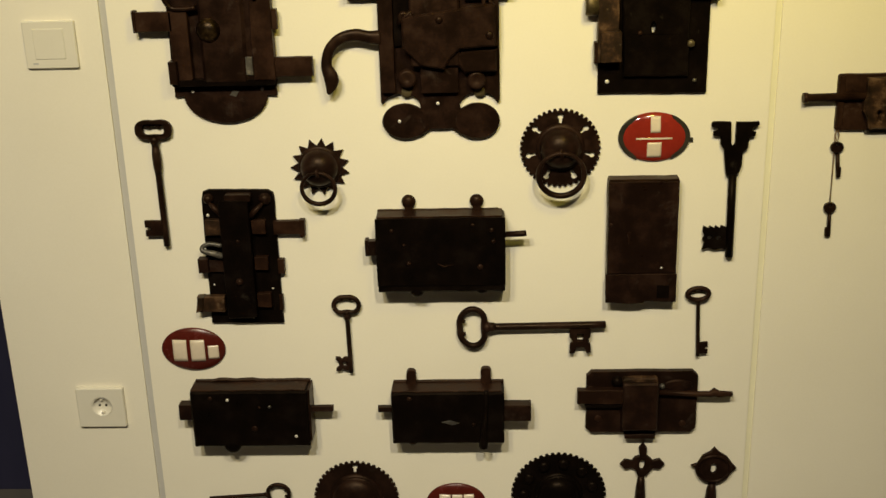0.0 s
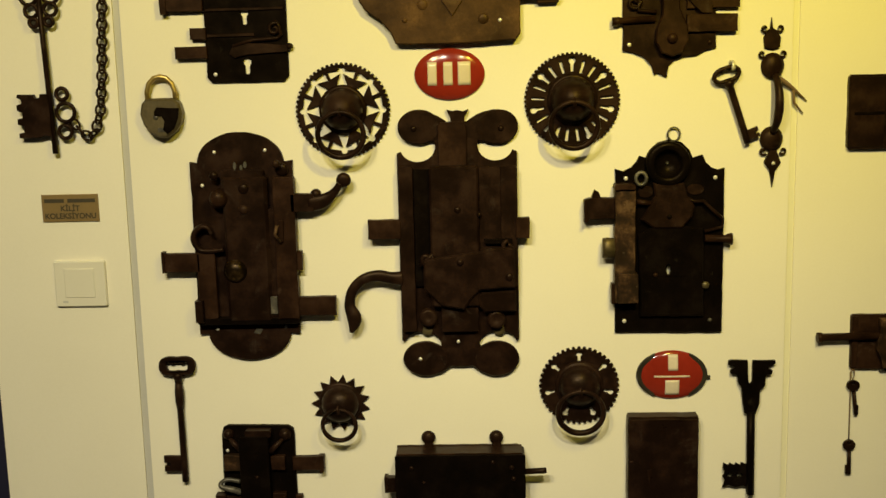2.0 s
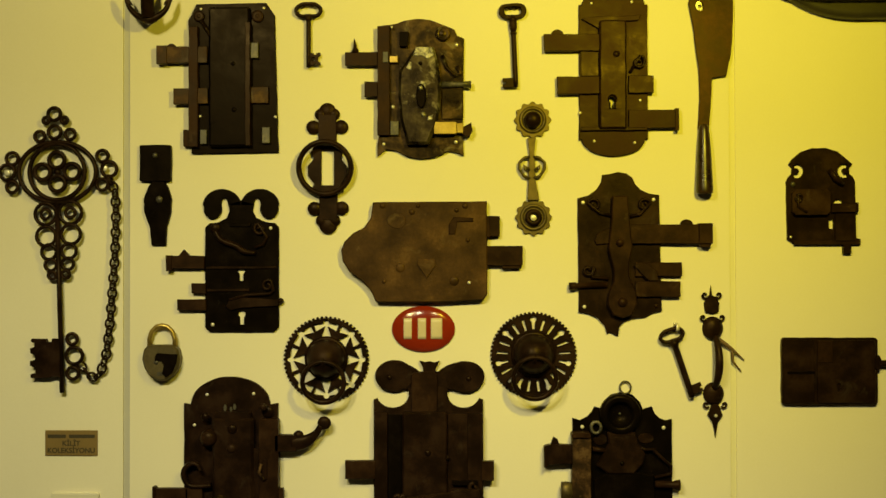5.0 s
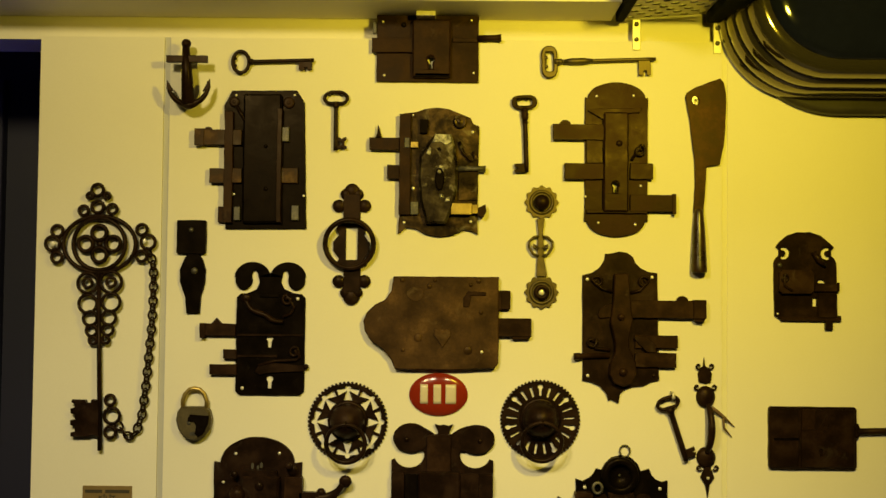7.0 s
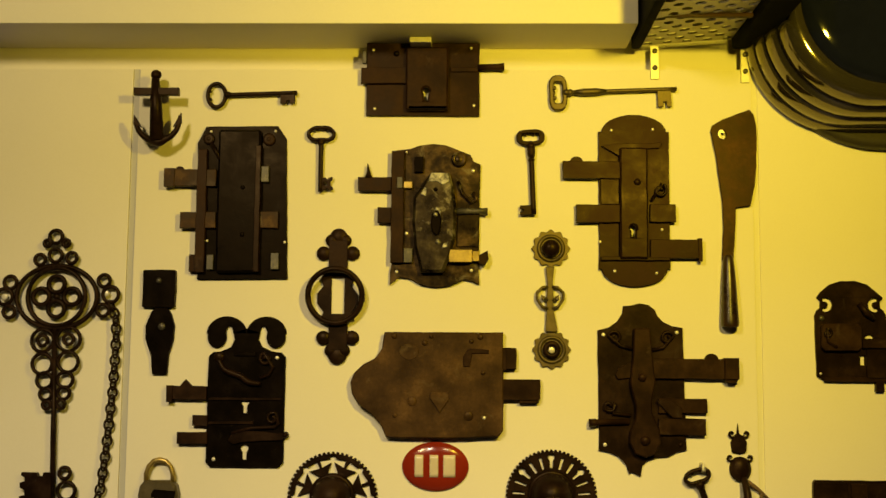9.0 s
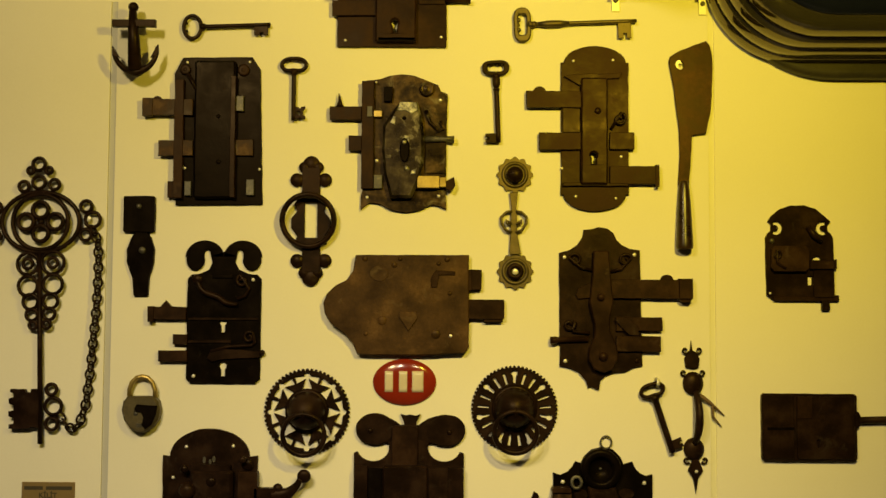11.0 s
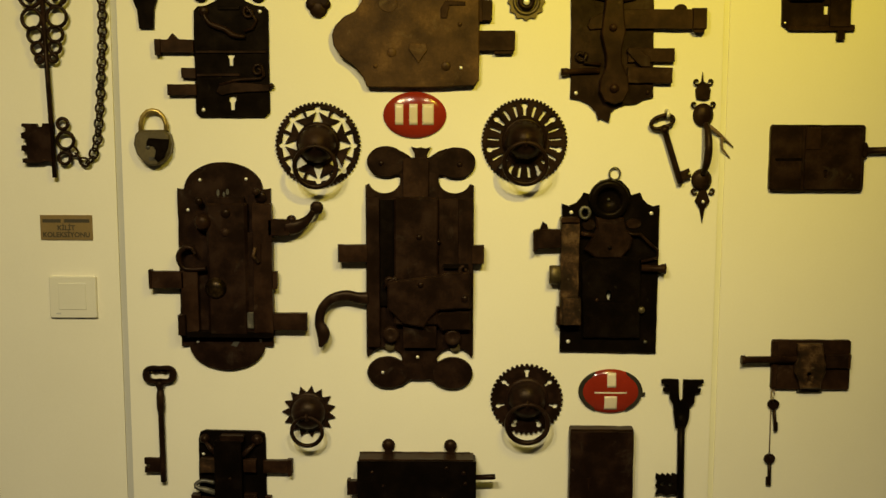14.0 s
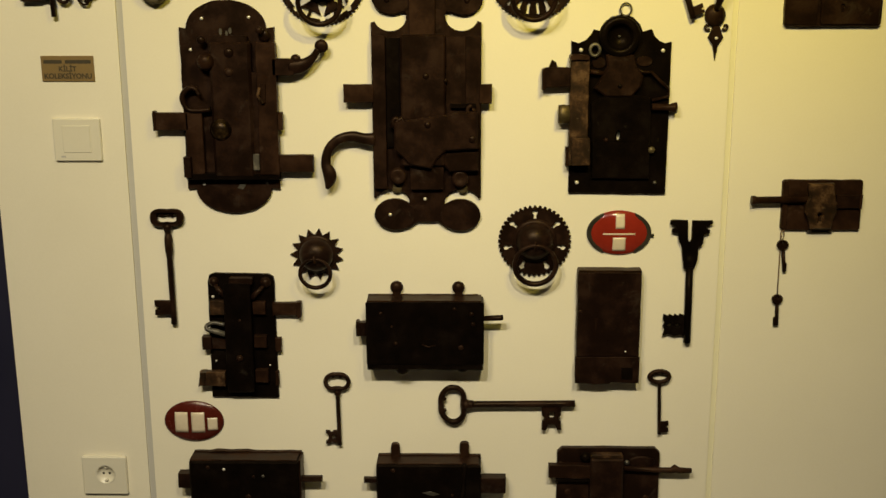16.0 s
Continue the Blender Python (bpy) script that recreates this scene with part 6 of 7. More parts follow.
k.box("left_rail", (0.4607, 1.0795, 0.4841, 1.3523), 0.009, 0.022, IRON, 0.002)
k.box("left_step", (0.4845, 1.1536, 0.5113, 1.3482), 0.009, 0.016, BLACK)
k.box("right_rail", (0.6259, 1.1534, 0.6525, 1.35), 0.009, 0.022, IRON, 0.002)
k.box("right_step", (0.5907, 1.2117, 0.6262, 1.35), 0.009, 0.021, IRON)
k.slab("cover", [(0.4985, 1.2000), (0.5106, 1.2041), (0.5920, 1.2141), (0.6100, 1.2200), (0.6480, 1.2200), (0.6480, 1.1540), (0.5910, 1.1500), (0.5756, 1.1364), (0.5639, 1.1178), (0.5265, 1.1248), (0.4985, 1.1527)], 0.028, 0.036, IRON, (), 0.003)
k.slab("lower_cover", [(0.5967, 1.1108), (0.6490, 1.1131), (0.6490, 1.1480), (0.5920, 1.1450), (0.5800, 1.1320)], 0.009, 0.028, IRON, (), 0.003)
k.box("cross_bar", (0.5986, 1.2258, 0.6436, 1.2337), 0.009, 0.030, BLACK)
k.box("foot_block", (0.5261, 1.0782, 0.5861, 1.1294), 0.009, 0.022, IRON, 0.002)
k.box("bolt", (0.4091, 1.2353, 0.4623, 1.2672), 0.012, 0.024, BROWN)
k.box("bolt", (0.6504, 1.2339, 0.6718, 1.2669), 0.012, 0.026, BROWN)
k.rod("handle", [P3((0.4634, 1.1690), 0.018), P3((0.4440, 1.1700), 0.019), P3((0.4230, 1.1745), 0.020), P3((0.3980, 1.1690), 0.021), P3((0.3800, 1.1510), 0.022), P3((0.3745, 1.1260), 0.023), P3((0.3810, 1.1070), 0.024), P3((0.3800, 1.0932), 0.024), P3((0.375, 1.0800), 0.023)], [0.0125, 0.0105, 0.0098, 0.0088, 0.0085, 0.0090, 0.0122, 0.0095, 0.0030], IRON, 14, flat=0.6)
k.rod("spring", curl(*(0.5037, 1.2026), 0.012, 1.1, 0.030, 0, 1, [(0.4927, 1.1918)], 16), 0.004, IRON, 8)
k.rod("spring", curl(*(0.637, 1.2208), 0.010, 1.0, 0.030, 90, -1, None, 14), 0.0035, IRON, 8)
for c in ((0.5035, 1.102, 0.0149), (0.6157, 1.0974, 0.0149)):
    k.turn("roller", c[:2], [(c[2], 0.009), (c[2], 0.022), (c[2] * 0.7, 0.024), (c[2] * 0.3, 0.020), (0, 0.020)], IRON, 22)
for c in ((0.5013, 1.0795, 0.0114), (0.6208, 1.0785, 0.0114)):
    k.dome("rivet", c, 0.006, 0.006, GREY)
for c in ((0.5558, 1.2822, 0.006), (0.5585, 1.1973, 0.006), (0.5907, 1.2742, 0.0043), (0.6379, 1.1719, 0.0069), (0.556, 1.397, 0.0038), (0.4873, 1.4134, 0.0052), (0.6279, 1.4113, 0.0051)):
    k.dome("stud", c, 0.004, (0.036 if c[1] < 1.21 else 0.028) if c[1] < bt - 0.04 and c[1] > bb else 0.010, IRON, sides=14)
k.screws(0.010, (0.552, 1.0588), (0.488, 1.0298), r=0.003)
k.screws(0.012, (0.6421, 1.1943), r=0.0026)

k = lock("door_lock", (0.9003, 1.2132), "large black iron lock with an arched boss and rusty rail")
k.slab("plate", [(0.8119, 1.0698), (0.8119, 1.3416), (0.8247, 1.3372), (0.8375, 1.343), (0.8455, 1.3516), (0.8506, 1.3613), (0.8627, 1.3584), (0.8671, 1.3705), (0.8798, 1.3825), (0.8987, 1.3871), (0.9177, 1.382), (0.9316, 1.3696), (0.9363, 1.3573), (0.9524, 1.3613), (0.957, 1.3494), (0.9665, 1.3409), (0.9769, 1.3365), (0.9875, 1.3392), (0.9874, 1.2122), (0.9875, 1.0676)], 0, 0.007, BLACK, [ellipse(*(0.8996, 1.1731), 0.0034, 0.0085, 12)])
c = (0.8951, 1.349, 0.036)
k.turn("boss", c[:2], [(c[2], 0.006), (c[2], 0.018), (c[2] * 0.95, 0.021), (c[2] * 0.68, 0.023), (c[2] * 0.60, 0.018), (c[2] * 0.56, 0.008), (0, 0.0075)], BLACK, 36)
k.dome("boss_pin", (c[0], c[1], 0.003), 0.004, 0.008, STEEL)
k.slab("neck", [(0.8713, 1.318), (0.9211, 1.3173), (0.9265, 1.2963), (0.9388, 1.2804), (0.9338, 1.2612), (0.9185, 1.2438), (0.8736, 1.2443), (0.8527, 1.2587), (0.8647, 1.2796), (0.8749, 1.297)], 0.006, 0.020, IRON, (), 0.003)
k.slab("case", [(0.8482, 1.2333), (0.8748, 1.2472), (0.9209, 1.2466), (0.9538, 1.2427), (0.9557, 1.0965), (0.8525, 1.0974)], 0.006, 0.016, BLACK, [ellipse(*(0.898, 1.1752), 0.0036, 0.0088, 12)], 0.002)
k.slab("side_rail", rect((0.8094, 1.1239, 0.8422, 1.3144), 0.002), 0.006, 0.028, RUST)
k.box("rail_end", (0.808, 1.3097, 0.8419, 1.3184), 0.006, 0.033, BROWN, 0.002)
k.box("rail_foot", (0.8136, 1.1238, 0.8469, 1.1728), 0.010, 0.033, RUST, 0.002)
k.slab("bolt", [(0.7627, 1.2949), (0.7696, 1.2966), (0.8111, 1.296), (0.8112, 1.262), (0.7696, 1.2614), (0.7627, 1.2555)], 0.008, 0.022, IRON)
k.slab("bolt_nub", [(0.7719, 1.2952), (0.7774, 1.3095), (0.7844, 1.3049), (0.7878, 1.295)], 0.010, 0.020, IRON)
k.box("bolt_end", (0.7603, 1.2569, 0.7658, 1.2937), 0.007, 0.024, BROWN)
k.rod("latch_bolt", [P3((0.79, 1.2138), 0.018), P3((0.7977, 1.2137), 0.018), P3((0.8116, 1.2135), 0.018)], [0.0165, 0.0175, 0.0165], BRONZE, 12, flat=0.6)
k.box("tab", (0.8046, 1.1211, 0.8123, 1.1545), 0.006, 0.022, BROWN)
k.rod("latch_rod", [P3((0.9559, 1.2261), 0.014), P3((0.9872, 1.225), 0.014), P3((0.9928, 1.2246), 0.014), P3((0.9997, 1.2245), 0.014)], [0.0062, 0.0062, 0.0090, 0.0100], BROWN, 10)
c = (0.8522, 1.3261, 0.0103)
k.rod("ring_stud", loop3(c[0], c[1], 0.0085, 0.0100, 0.018, 0, 18), 0.0030, STEEL, 8, True)
k.rod("spring", [P3((0.9273, 1.2926), 0.016), P3((0.9378, 1.2872), 0.016), P3((0.9516, 1.2877), 0.016), P3((0.9692, 1.2709), 0.014), P3((0.9846, 1.2577), 0.012), P3((0.9848, 1.2442), 0.012), P3((0.9558, 1.2375), 0.012)], 0.0030, IRON, 8)
k.rod("spring", [P3((0.8458, 1.2884), 0.016), P3((0.8684, 1.2852), 0.016)], 0.0042, BROWN, 8)
k.slab("hollow", ellipse(*(0.8608, 1.3028), 0.013, 0.010, 20), 0.006, 0.0095, IRON, (), 0.001)
k.slab("hollow", ellipse(*(0.9403, 1.3053), 0.014, 0.009, 20), 0.006, 0.0095, IRON, (), 0.001)
k.rod("hanging_loop", loop3(*(0.9055, 1.3954), 0.0098, 0.0108, 0.006, 0, 18), 0.0016, STEEL, 6, True)
k.dome("stud", (0.8976, 1.2634, 0.0041), 0.003, 0.020, BLACK)
k.dome("stud", (0.8765, 1.1672, 0.0038), 0.003, 0.016, BROWN)
k.dome("stud", (0.9579, 1.149, 0.0063), 0.004, 0.015, GREY)
k.screws(0.007, (0.8289, 1.3255), (0.9726, 1.3243), (0.8271, 1.0886), r=0.0036)
k.dome("stud", (0.9676, 1.0884, 0.0035), 0.003, 0.007, STEEL)

# ---- lower board ----
k = lock("plate_lock", (0.2063, 0.7975), "narrow black iron lock with banded case and bolts")
k.slab("plate", [(0.1418, 0.6723), (0.1448, 0.9004), (0.1484, 0.9129), (0.1581, 0.9169), (0.2586, 0.9153), (0.2674, 0.9102), (0.2693, 0.8985), (0.2692, 0.6709)], 0, 0.007, BLACK)
k.box("case", (0.1769, 0.6892, 0.2273, 0.9021), 0.012, 0.028, BLACK, 0.003)
k.box("case_head", (0.1876, 0.8993, 0.2315, 0.9117), 0.007, 0.024, IRON, 0.002)
k.dome("stud", (0.1566, 0.9011, 0.0097), 0.010, 0.007, IRON)
k.dome("stud", (0.2533, 0.8996, 0.0109), 0.010, 0.007, IRON)
k.rod("spring", [P3((0.1589, 0.896), 0.013), P3((0.1674, 0.8867), 0.016), P3((0.1785, 0.8756), 0.018)], [0.003, 0.005, 0.0055], IRON)
k.rod("spring", [P3((0.25, 0.8938), 0.013), P3((0.2378, 0.8822), 0.016), P3((0.228, 0.8719), 0.018)], [0.003, 0.005, 0.0055], IRON)
for b, m, d in (((0.1487, 0.8387, 0.179, 0.8661), RUST, 0.018), ((0.2288, 0.8397, 0.2522, 0.8641), BROWN, 0.018), ((0.2286, 0.7746, 0.2519, 0.7983), BROWN, 0.018), ((0.228, 0.7053, 0.2524, 0.7309), BROWN, 0.018), ((0.147, 0.7706, 0.1757, 0.7923), IRON, 0.014)):
    k.box("guide", b, 0.006, d, m, 0.001)
k.box("bolt", (0.2651, 0.838, 0.3183, 0.8617), 0.004, 0.015, BROWN)
k.slab("bolt_end", [(0.3099, 0.8633), (0.3196, 0.864), (0.3193, 0.8357), (0.3126, 0.8316), (0.311, 0.838)], 0.003, 0.017, BROWN)
k.box("bolt", (0.2678, 0.7665, 0.2793, 0.7925), 0.004, 0.015, BROWN)
k.box("bolt", (0.131, 0.7714, 0.1486, 0.7965), 0.004, 0.022, IRON)
k.box("bolt", (0.1232, 0.6992, 0.1709, 0.7271), 0.008, 0.022, RUST)
k.slab("bolt_end", [(0.1202, 0.6986), (0.125, 0.7269), (0.1354, 0.7276), (0.1319, 0.7038)], 0.006, 0.026, RUST)
k.box("tab", (0.2654, 0.6972, 0.272, 0.726), 0.004, 0.012, BROWN)
k.rod("curled_spring", [P3((0.1747, 0.8007), 0.018), P3((0.1612, 0.8082), 0.024), P3((0.1432, 0.8128), 0.024), P3((0.1427, 0.8196), 0.022), P3((0.1546, 0.8246), 0.020), P3((0.1745, 0.82), 0.018)], [0.0055, 0.0055, 0.0045, 0.004, 0.004, 0.004], STEEL, 8)
k.dome("stud", (0.2024, 0.7571, 0.0069), 0.006, 0.027, IRON)
k.dome("stud", (0.2055, 0.8309, 0.0036), 0.003, 0.027, IRON)
k.screws(0.007, (0.153, 0.8717), r=0.003)
k.screws(0.007, (0.1528, 0.7449), (0.2549, 0.7366), r=0.0018)


def box_lock(name, at, front, back, label, lid=IRON, mat=BLACK):
    k = lock(name, at, label)
    k.slab("case", rect(front, 0.002), 0.002, back, mat, (), 0.003)
    x0, z0, x1, z1 = front
    # lid in its own, browner iron: light on the box's top put into its colour
    k.box("top_lid", (x0 + 0.001, z1, x1 - 0.004, z1 + 0.003), 0.001, back - 0.003, lid, 0)
    return k


f = (0.4437, 0.741, 0.6587, 0.8722)
k = box_lock("box_lock", (0.5495, 0.7962), f, 0.046, "deep black iron box lock with round lugs", BROWN)
k.slab("front_plate", rect((f[0] - 0.001, f[1] + 0.012, f[2] + 0.001, f[3] + 0.001), 0.001), 0.045, 0.048, BLACK)
k.box("top_lip", (f[0], f[3] - 0.001, f[2] - 0.010, f[3] + 0.004), 0, 0.006, BROWN)
for c in ((0.4975, 0.8907, 0.0121), (0.6125, 0.8903, 0.012)):
    k.dome("lug", c, 0.009, 0.006, BROWN)
    k.box("lug_stem", (c[0] - 0.0065, f[3] - 0.002, c[0] + 0.0075, c[1]), 0.004, 0.013, BROWN)
for c in ((0.5084, 0.7423, 0.0128), (0.62, 0.7477, 0.0128)):
    k.dome("foot", c, 0.010, 0.036, BLACK)
k.box("bolt", (0.423, 0.8036, 0.4438, 0.83), 0.020, 0.034, IRON)
k.box("bolt_end", (0.4228, 0.8038, 0.4286, 0.8321), 0.018, 0.036, IRON)
k.rod("latch_rod", [P3((0.656, 0.8389), 0.034), P3((0.6907, 0.8404), 0.034), P3((0.6954, 0.841), 0.034)], [0.0050, 0.0055, 0.0050], IRON, 8)
k.slab("keyhole_slot", ellipse(*(0.559, 0.7982), 0.0165, 0.0052, 18), 0.0465, 0.0484, BLACK, (), 0.0005)
k.rod("slot_lip", [P3((0.5461, 0.7927), 0.048), P3((0.5571, 0.7881), 0.049), P3((0.5731, 0.7913), 0.048)], [0.001, 0.0018, 0.001], IRON, 6)
for c in ((0.606, 0.8608, 0.0038), (0.4701, 0.8522, 0.0038), (0.497, 0.7943, 0.0038), (0.4902, 0.827, 0.0025), (0.6174, 0.7866, 0.0051), (0.6371, 0.8515, 0.0044), (0.64, 0.8316, 0.0044)):
    k.dome("rivet", c, 0.003, 0.0475, IRON, sides=12)

f = (0.8319, 0.7127, 0.9488, 0.9267)
k = lock("plate_lock", (0.8921, 0.8142), "plain dark iron lock case with a rough lower edge")
k.slab("case", rect(f, 0.0012), 0.002, 0.028, IRON, (), 0.003)
# thin brown strip: the lit upper edge of the case, put in as colour
k.box("top_edge", (f[0] + 0.001, f[3], f[2] - 0.001, f[3] + 0.002), 0.001, 0.026, BROWN)
k.slab("front_sheet", [(f[0] + 0.001, f[1] + 0.052), (f[2] - 0.001, f[1] + 0.052), (f[2] - 0.001, f[3] - 0.002), (f[0] + 0.001, f[3] - 0.002)], 0.0275, 0.0295, IRON)
k.slab("front_sheet", [(f[0] - 0.002, f[1] - 0.001), (f[0] + 0.035, f[1] - 0.004), (f[0] + 0.062, f[1] - 0.003), (f[0] + 0.066, f[1]), (f[2] + 0.001, f[1] - 0.001), (f[2] + 0.001, f[1] + 0.050), (f[0] - 0.002, f[1] + 0.050)], 0.027, 0.0302, IRON)
k.slab("scratch", [(0.8638, 0.8368), (0.8712, 0.8395), (0.8689, 0.8288), (0.8671, 0.8148)], 0.0293, 0.0299, BROWN, (), 0)
k.box("hollow_mark", (0.9164, 0.7193, 0.9374, 0.7429), 0.0298, 0.0308, BLACK)
k.dome("rivet", (0.9228, 0.7744, 0.0019), 0.0015, 0.0300, ZINC, sides=10)
k.dome("rivet", (0.8372, 0.8511, 0.0038), 0.002, 0.0290, IRON, sides=12)

f = (0.0981, 0.4463, 0.3084, 0.5553)
k = box_lock("box_lock", (0.1942, 0.4897), f, 0.046, "long black iron box lock with a side bolt", BROWN)
k.box("top_lip", (f[0] + 0.002, f[3] - 0.001, f[2], f[3] + 0.005), 0, 0.008, BROWN)
k.slab("lip_bump", [(f[0] + 0.030, f[3] + 0.004), (f[0] + 0.045, f[3] + 0.0075), (f[0] + 0.075, f[3] + 0.006), (f[0] + 0.105, f[3] + 0.007), (f[0] + 0.125, f[3] + 0.004)], 0, 0.010, BROWN)
k.box("bolt", (0.073, 0.4955, 0.0967, 0.5253), 0.016, 0.036, IRON)
k.box("latch_rod", (0.3047, 0.5095, 0.3512, 0.5202), 0.026, 0.034, IRON)
k.dome("foot", (0.165, 0.4462, 0.0163), 0.012, 0.036, BLACK)
k.box("back_flange", (f[2] - 0.001, f[1] + 0.01, f[2] + 0.003, f[3] + 0.002), 0.002, 0.042, IRON)
for c, m in (((0.2096, 0.4827, 0.0057), IRON), ((0.2211, 0.5248, 0.0032), IRON), ((0.2393, 0.526, 0.0032), STEEL), ((0.1342, 0.5433, 0.004), IRON)):
    k.dome("rivet", c, 0.002, 0.0457, m, sides=12)
k.screws(0.046, (0.1649, 0.5399), (0.2834, 0.4673), r=0.003)

f = (0.4561, 0.4498, 0.6553, 0.5502)
k = box_lock("box_lock", (0.5528, 0.4825), f, 0.046, "black iron box lock with two upright lugs", BROWN)
k.box("top_lip", (f[0] + 0.002, f[3] - 0.001, f[2], f[3] + 0.005), 0, 0.008, BROWN)
for b in ((0.4823, 0.5475, 0.4993, 0.5795), (0.6151, 0.5463, 0.6328, 0.5828)):
    k.slab("lug", rounded((b[0], b[1] - 0.012, b[2], b[3]), 0.007), 0.003, 0.014, BROWN)
    k.rod("lug_root", [P3((b[0] - 0.006, b[1] - 0.010), 0.014), P3(((b[0] + b[2]) / 2, b[1] - 0.006), 0.030), P3((b[2] + 0.006, b[1] - 0.010), 0.014)], 0.0045, BROWN)
k.box("latch_rod", (0.4309, 0.5074, 0.4562, 0.5175), 0.024, 0.034, IRON)
k.box("bolt", (0.6537, 0.49, 0.7034, 0.5213), 0.016, 0.038, IRON)
k.dome("foot", (0.4914, 0.4543, 0.0106), 0.010, 0.036, IRON)
k.rod("strap", [P3((0.6243, 0.5548), 0.046), P3((0.623, 0.5093), 0.048), P3((0.6188, 0.4758), 0.049), P3((0.6183, 0.4428), 0.044)], [0.004, 0.004, 0.006, 0.0085], BLACK, 8)
k.slab("worn_patch", [(0.5431, 0.4937), (0.56, 0.4969), (0.5767, 0.4914), (0.5635, 0.4873)], 0.0452, 0.0468, STEEL, (), 0.0004)
for c in ((0.4884, 0.5395, 0.0045), (0.601, 0.4886, 0.0037)):
    k.dome("rivet", c, 0.003, 0.0457, IRON, sides=12)

k = lock("plate_lock", (0.9014, 0.5109), "flat brown iron lock with a long bolt and pointed rod")
k.slab("plate", rect((0.8023, 0.4524, 0.9983, 0.5732), 0.009), 0.001, 0.012, IRON)
k.slab("case", rect((0.8643, 0.4661, 0.9272, 0.5589), 0.002), 0.010, 0.034, IRON, (), 0.003)
k.box("case_top", (0.8649, 0.5532, 0.9259, 0.5648), 0.010, 0.026, RUST, 0.002)
k.box("bolt", (0.7852, 0.517, 0.8668, 0.544), 0.014, 0.028, BROWN)
k.box("bolt_guide", (0.7992, 0.5078, 0.8677, 0.5138), 0.010, 0.024, BLACK)
k.dome("stud", (0.8559, 0.5545, 0.0105), 0.010, 0.012, BLACK)
k.slab("swell", ellipse(*(0.9639, 0.5458), 0.026, 0.011, 24), 0.010, 0.0155, IRON, (), 0.002)
k.rod("latch_rod", [P3((0.9264, 0.5372), 0.022), P3((0.9949, 0.5321), 0.020), P3((1.0193, 0.5319), 0.020), P3((1.026, 0.5357), 0.020), P3((1.035, 0.5318), 0.020), P3((1.0583, 0.5316), 0.020)], [0.0050, 0.0055, 0.0060, 0.0085, 0.0065, 0.0048], BROWN, 8)
k.box("foot_tab", (0.8717, 0.4429, 0.9267, 0.4518), 0, 0.020, IRON)
k.dome("rivet", (0.936, 0.5441, 0.0056), 0.006, 0.012, STEEL)
for c in ((0.8101, 0.5383, 0.007), (0.8236, 0.4809, 0.0064), (0.9746, 0.4697, 0.0064)):
    k.dome("stud", c, 0.002, 0.0118, BROWN, sides=14)

# ---- fittings under the ceiling ----
k = Thing("ventilation_box", (0.98, 2.236), "pale perforated metal box with black ends", "vent box")
x0, x1, y0, y1, z0 = 0.902, 1.058, 0.004, 0.30, 2.236
bm = bmesh.new()
nx, ny = 9, 13
holes = []
cellx, celly = (x1 - x0) / nx, (y1 - y0) / ny
for i in range(nx):
    for j in range(ny):
        cx, cy = x0 + (i + 0.5) * cellx, y0 + (j + 0.5) * celly
        ring = [(cx - cellx / 2, cy - celly / 2), (cx + cellx / 2, cy - celly / 2), (cx + cellx / 2, cy + celly / 2), (cx - cellx / 2, cy + celly / 2)]
        if (i + j) % 2 == 0:
            hole = [(cx + 0.0088 * math.cos(math.tau * t / 8 + 0.39), cy + 0.0088 * math.sin(math.tau * t / 8 + 0.39)) for t in range(8)]
            corner = [bm.verts.new((x, -y, z0)) for x, y in ring]
            rim = [bm.verts.new((x, -y, z0)) for x, y in hole]
            deep = [bm.verts.new((x, -y, z0 + 0.003)) for x, y in hole]
            for a, p, q, b in ((0, 4, 5, 1), (1, 6, 7, 2), (2, 0, 1, 3), (3, 2, 3, 0)):
                bm.faces.new((corner[a], rim[p], rim[q], corner[b]))
            for a, p, q in ((1, 5, 6), (2, 7, 0), (3, 1, 2), (0, 3, 4)):
                bm.faces.new((corner[a], rim[p], rim[q]))
            for t in range(8):
                bm.faces.new((rim[t], deep[t], deep[(t + 1) % 8], rim[(t + 1) % 8]))
        else:
            bm.faces.new([bm.verts.new((x, -y, z0)) for x, y in ring])
bmesh.ops.remove_doubles(bm, verts=bm.verts, dist=0.0001)
for v in bm.verts:
    v.co.z += (v.co.x - 0.98) * 0.075
part("perforated_sheet", bm, MESHMETAL, k.ob)


def solid(owner, name, x0, y0, z0, x1, y1, z1, mat, bevel=0.002, label=""):
    bm = bmesh.new()
    bmesh.ops.create_cube(bm, size=1)
    for v in bm.verts:
        v.co = Vector(((x0 + x1) / 2 + v.co.x * (x1 - x0), (y0 + y1) / 2 + v.co.y * (y1 - y0), (z0 + z1) / 2 + v.co.z * (z1 - z0)))
    if bevel:
        bmesh.ops.bevel(bm, geom=list(bm.edges), offset=bevel, segments=2, affect="EDGES", profile=0.7)
    return part(name, bm, mat, owner.ob, label)


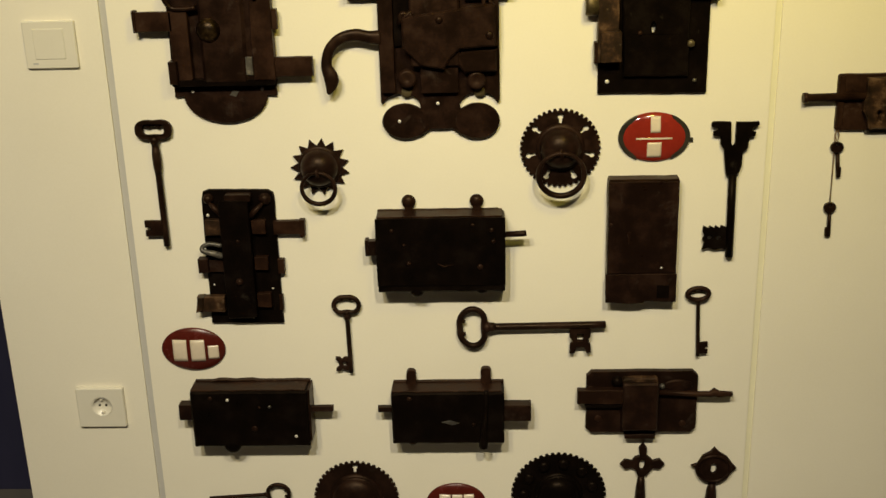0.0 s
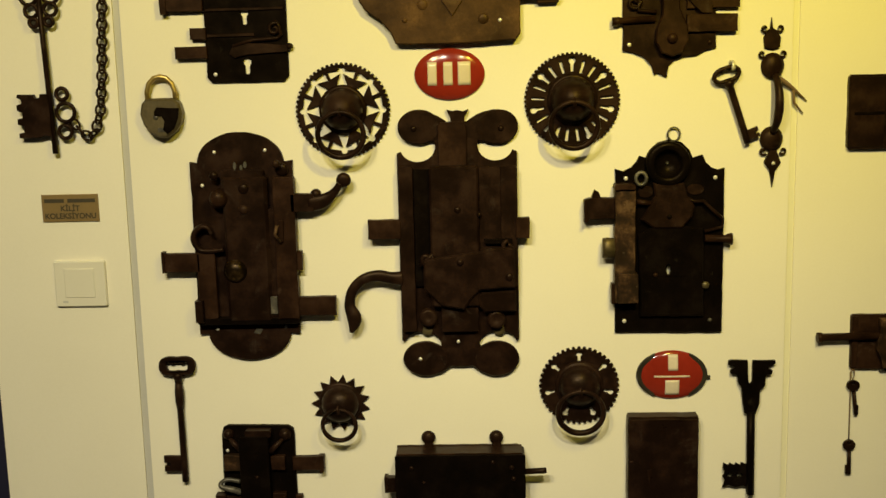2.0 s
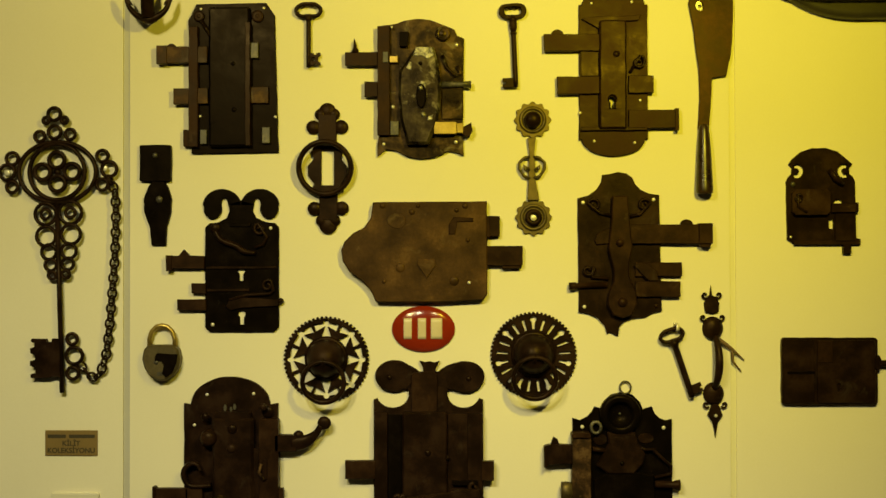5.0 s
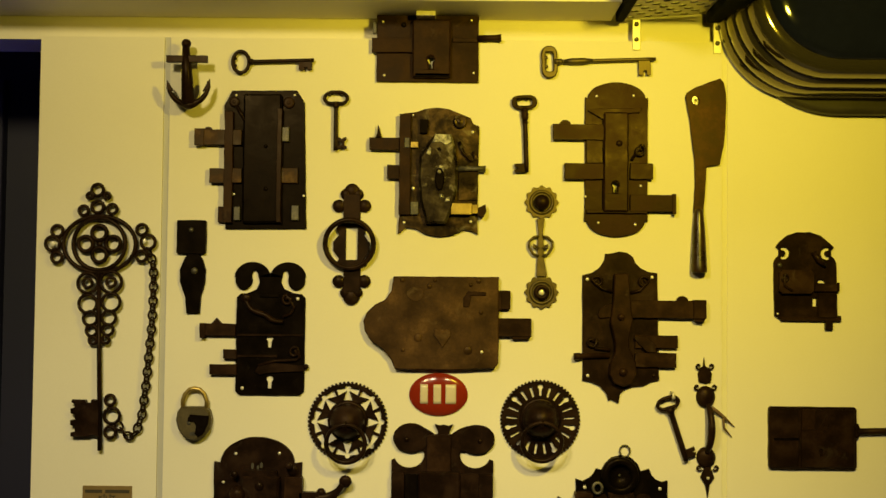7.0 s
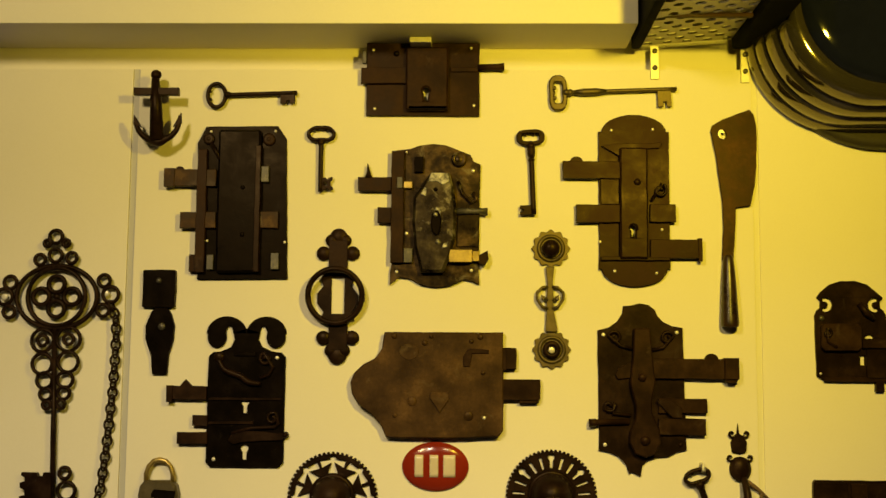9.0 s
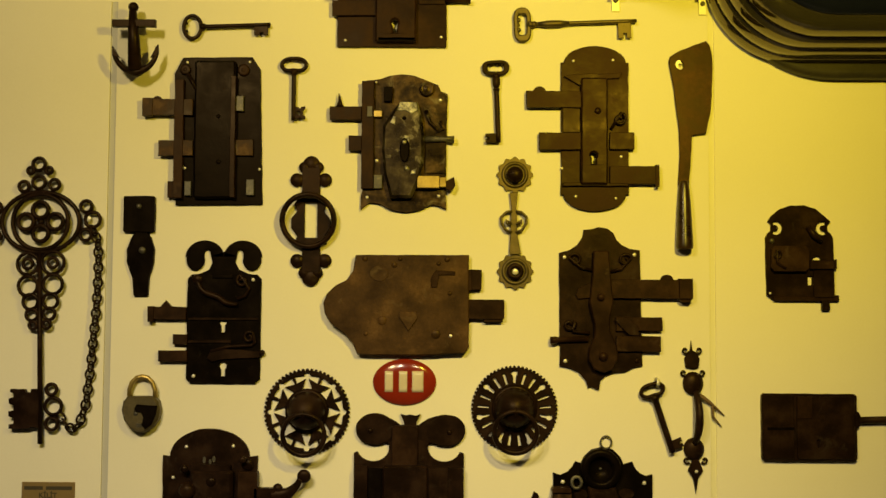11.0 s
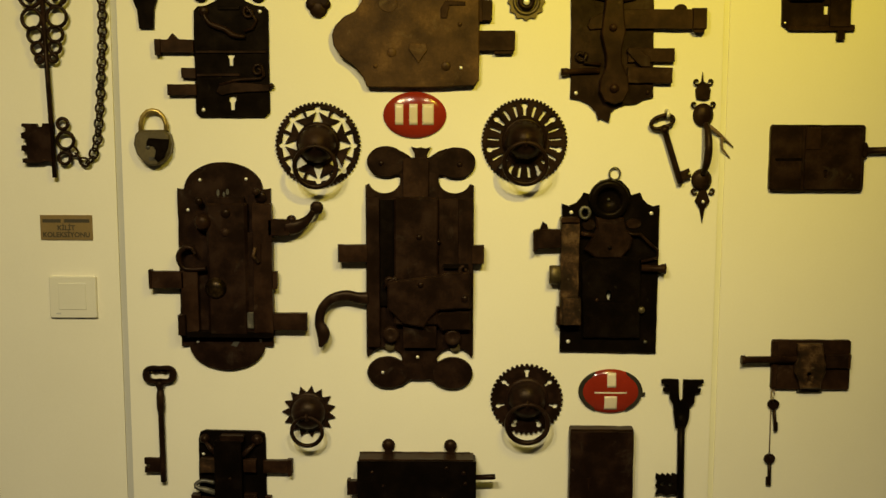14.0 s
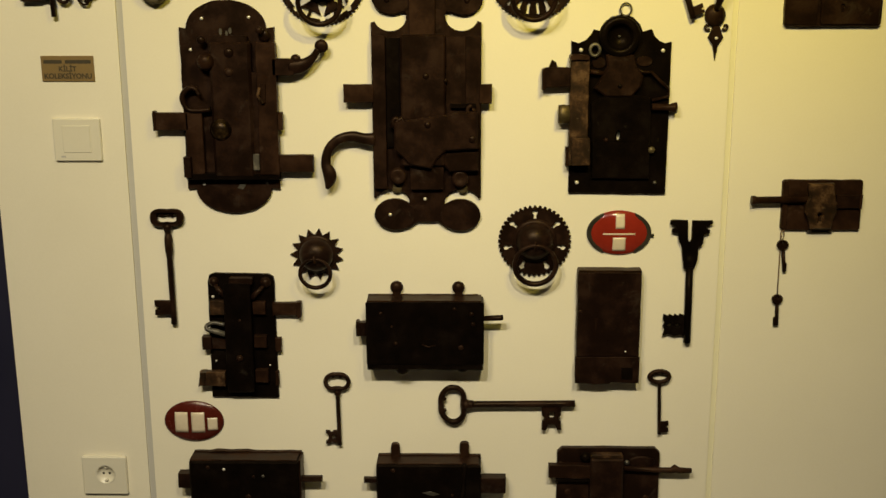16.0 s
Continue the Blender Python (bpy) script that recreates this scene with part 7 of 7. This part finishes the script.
solid(k, "end_cap", x0 - 0.018, -y1, z0 - 0.012, x0 - 0.001, 0.0, 2.46, SOOT, 0.006)
solid(k, "end_cap", x1 + 0.001, -y1, z0 - 0.012, x1 + 0.050, 0.0, 2.46, SOOT, 0.006)
solid(k, "housing", x0 - 0.001, -y1 + 0.01, z0 + 0.04, x1 + 0.001, 0.0, 2.46, SOOT, 0.0)
solid(k, "ridge", x0, -0.165, z0 - 0.005, x1, -0.155, z0 + 0.002, BROWN, 0.002)
for x, z in ((0.925, 2.176), (1.082, 2.170)):
    s = Thing("wall_strap", (x, z), "short bright steel strap screwed to the wall", "bracket", "steel straps")
    s.box("strap", (x - 0.0075, z - 0.006, x + 0.0075, z + 0.054), 0, 0.004, ZINC, 0.001)
    s.turn("bolt_head", (x, z + 0.014), [(0.0045, 0.004), (0.0045, 0.007), (0.003, 0.008), (0, 0.0082)], STEEL, 10)
    s.turn("bolt_head", (x, z + 0.044), [(0.0045, 0.004), (0.0045, 0.007), (0.003, 0.008), (0, 0.0082)], STEEL, 10)

# large glossy black enamelled shade with stepped rings round its edge
k = Thing("enamel_lamp", (1.42, 2.06), "large glossy black enamelled lamp with stepped rim", "lamp")


def rounded_ring(bm, x0, z0, x1, z1, r, d, n=12):
    out = []
    for cx, cz, a in ((x1 - r, z0 + r, -90), (x1 - r, z1 - r, 0), (x0 + r, z1 - r, 90), (x0 + r, z0 + r, 180)):
        out += arc(cx, cz, r, r, a, a + 90, n)
    return [bm.verts.new((x, -d, z)) for x, z in out]


def loft(bm, rings, cap=True):
    for a, b in zip(rings, rings[1:]):
        for i in range(len(a)):
            j = (i + 1) % len(a)
            bm.faces.new((a[i], a[j], b[j], b[i])).smooth = True
    if cap:
        bm.faces.new(rings[-1])


X0, Z0, X1, Z1 = 1.080, 2.048, 1.80, 2.66
bm = bmesh.new()
prof = []
for foot, d0, d1 in ((0.000, 0.006, 0.044), (0.004, 0.044, 0.084), (0.010, 0.084, 0.124), (0.020, 0.124, 0.164)):
    for f in (0.0, 0.06, 0.3, 0.6, 0.88, 1.0):
        prof.append((foot + 0.0045 - 0.0045 * math.sin(math.pi * (0.12 + 0.76 * f)) + f * 0.003, d0 + (d1 - d0) * f))
prof += [(0.032, 0.169), (0.039, 0.172), (0.046, 0.173), (0.051, 0.173)]
loft(bm, [rounded_ring(bm, X0 + i, Z0 + 0.022 + i * 0.97, X1 - i, Z1 - i, 0.165 - i * 0.5, d, 16) for i, d in prof], False)
part("stepped_rim", bm, ENAMEL, k.ob)
# thin grey-brown plate behind the rim, reaching lower than it
bm = bmesh.new()
loft(bm, [rounded_ring(bm, X0 + 0.022 + i, Z0 - 0.003 + i, X1 - i, Z1 - i, 0.21 - i, d, 16) for i, d in ((0.0, 0.001), (0.0, 0.022), (0.003, 0.026), (0.012, 0.027))])
part("back_plate", bm, DULL, k.ob, "dull grey-brown rounded plate reaching below the rim")
bm = bmesh.new()
loft(bm, [rounded_ring(bm, X0 + i, Z0 + 0.022 + i * 0.97, X1 - i, Z1 - i, 0.165 - i * 0.5, d, 16) for i, d in ((0.051, 0.174), (0.054, 0.181), (0.064, 0.186), (0.09, 0.189), (0.14, 0.191), (0.20, 0.192))])
part("face_panel", bm, FACE, k.ob)
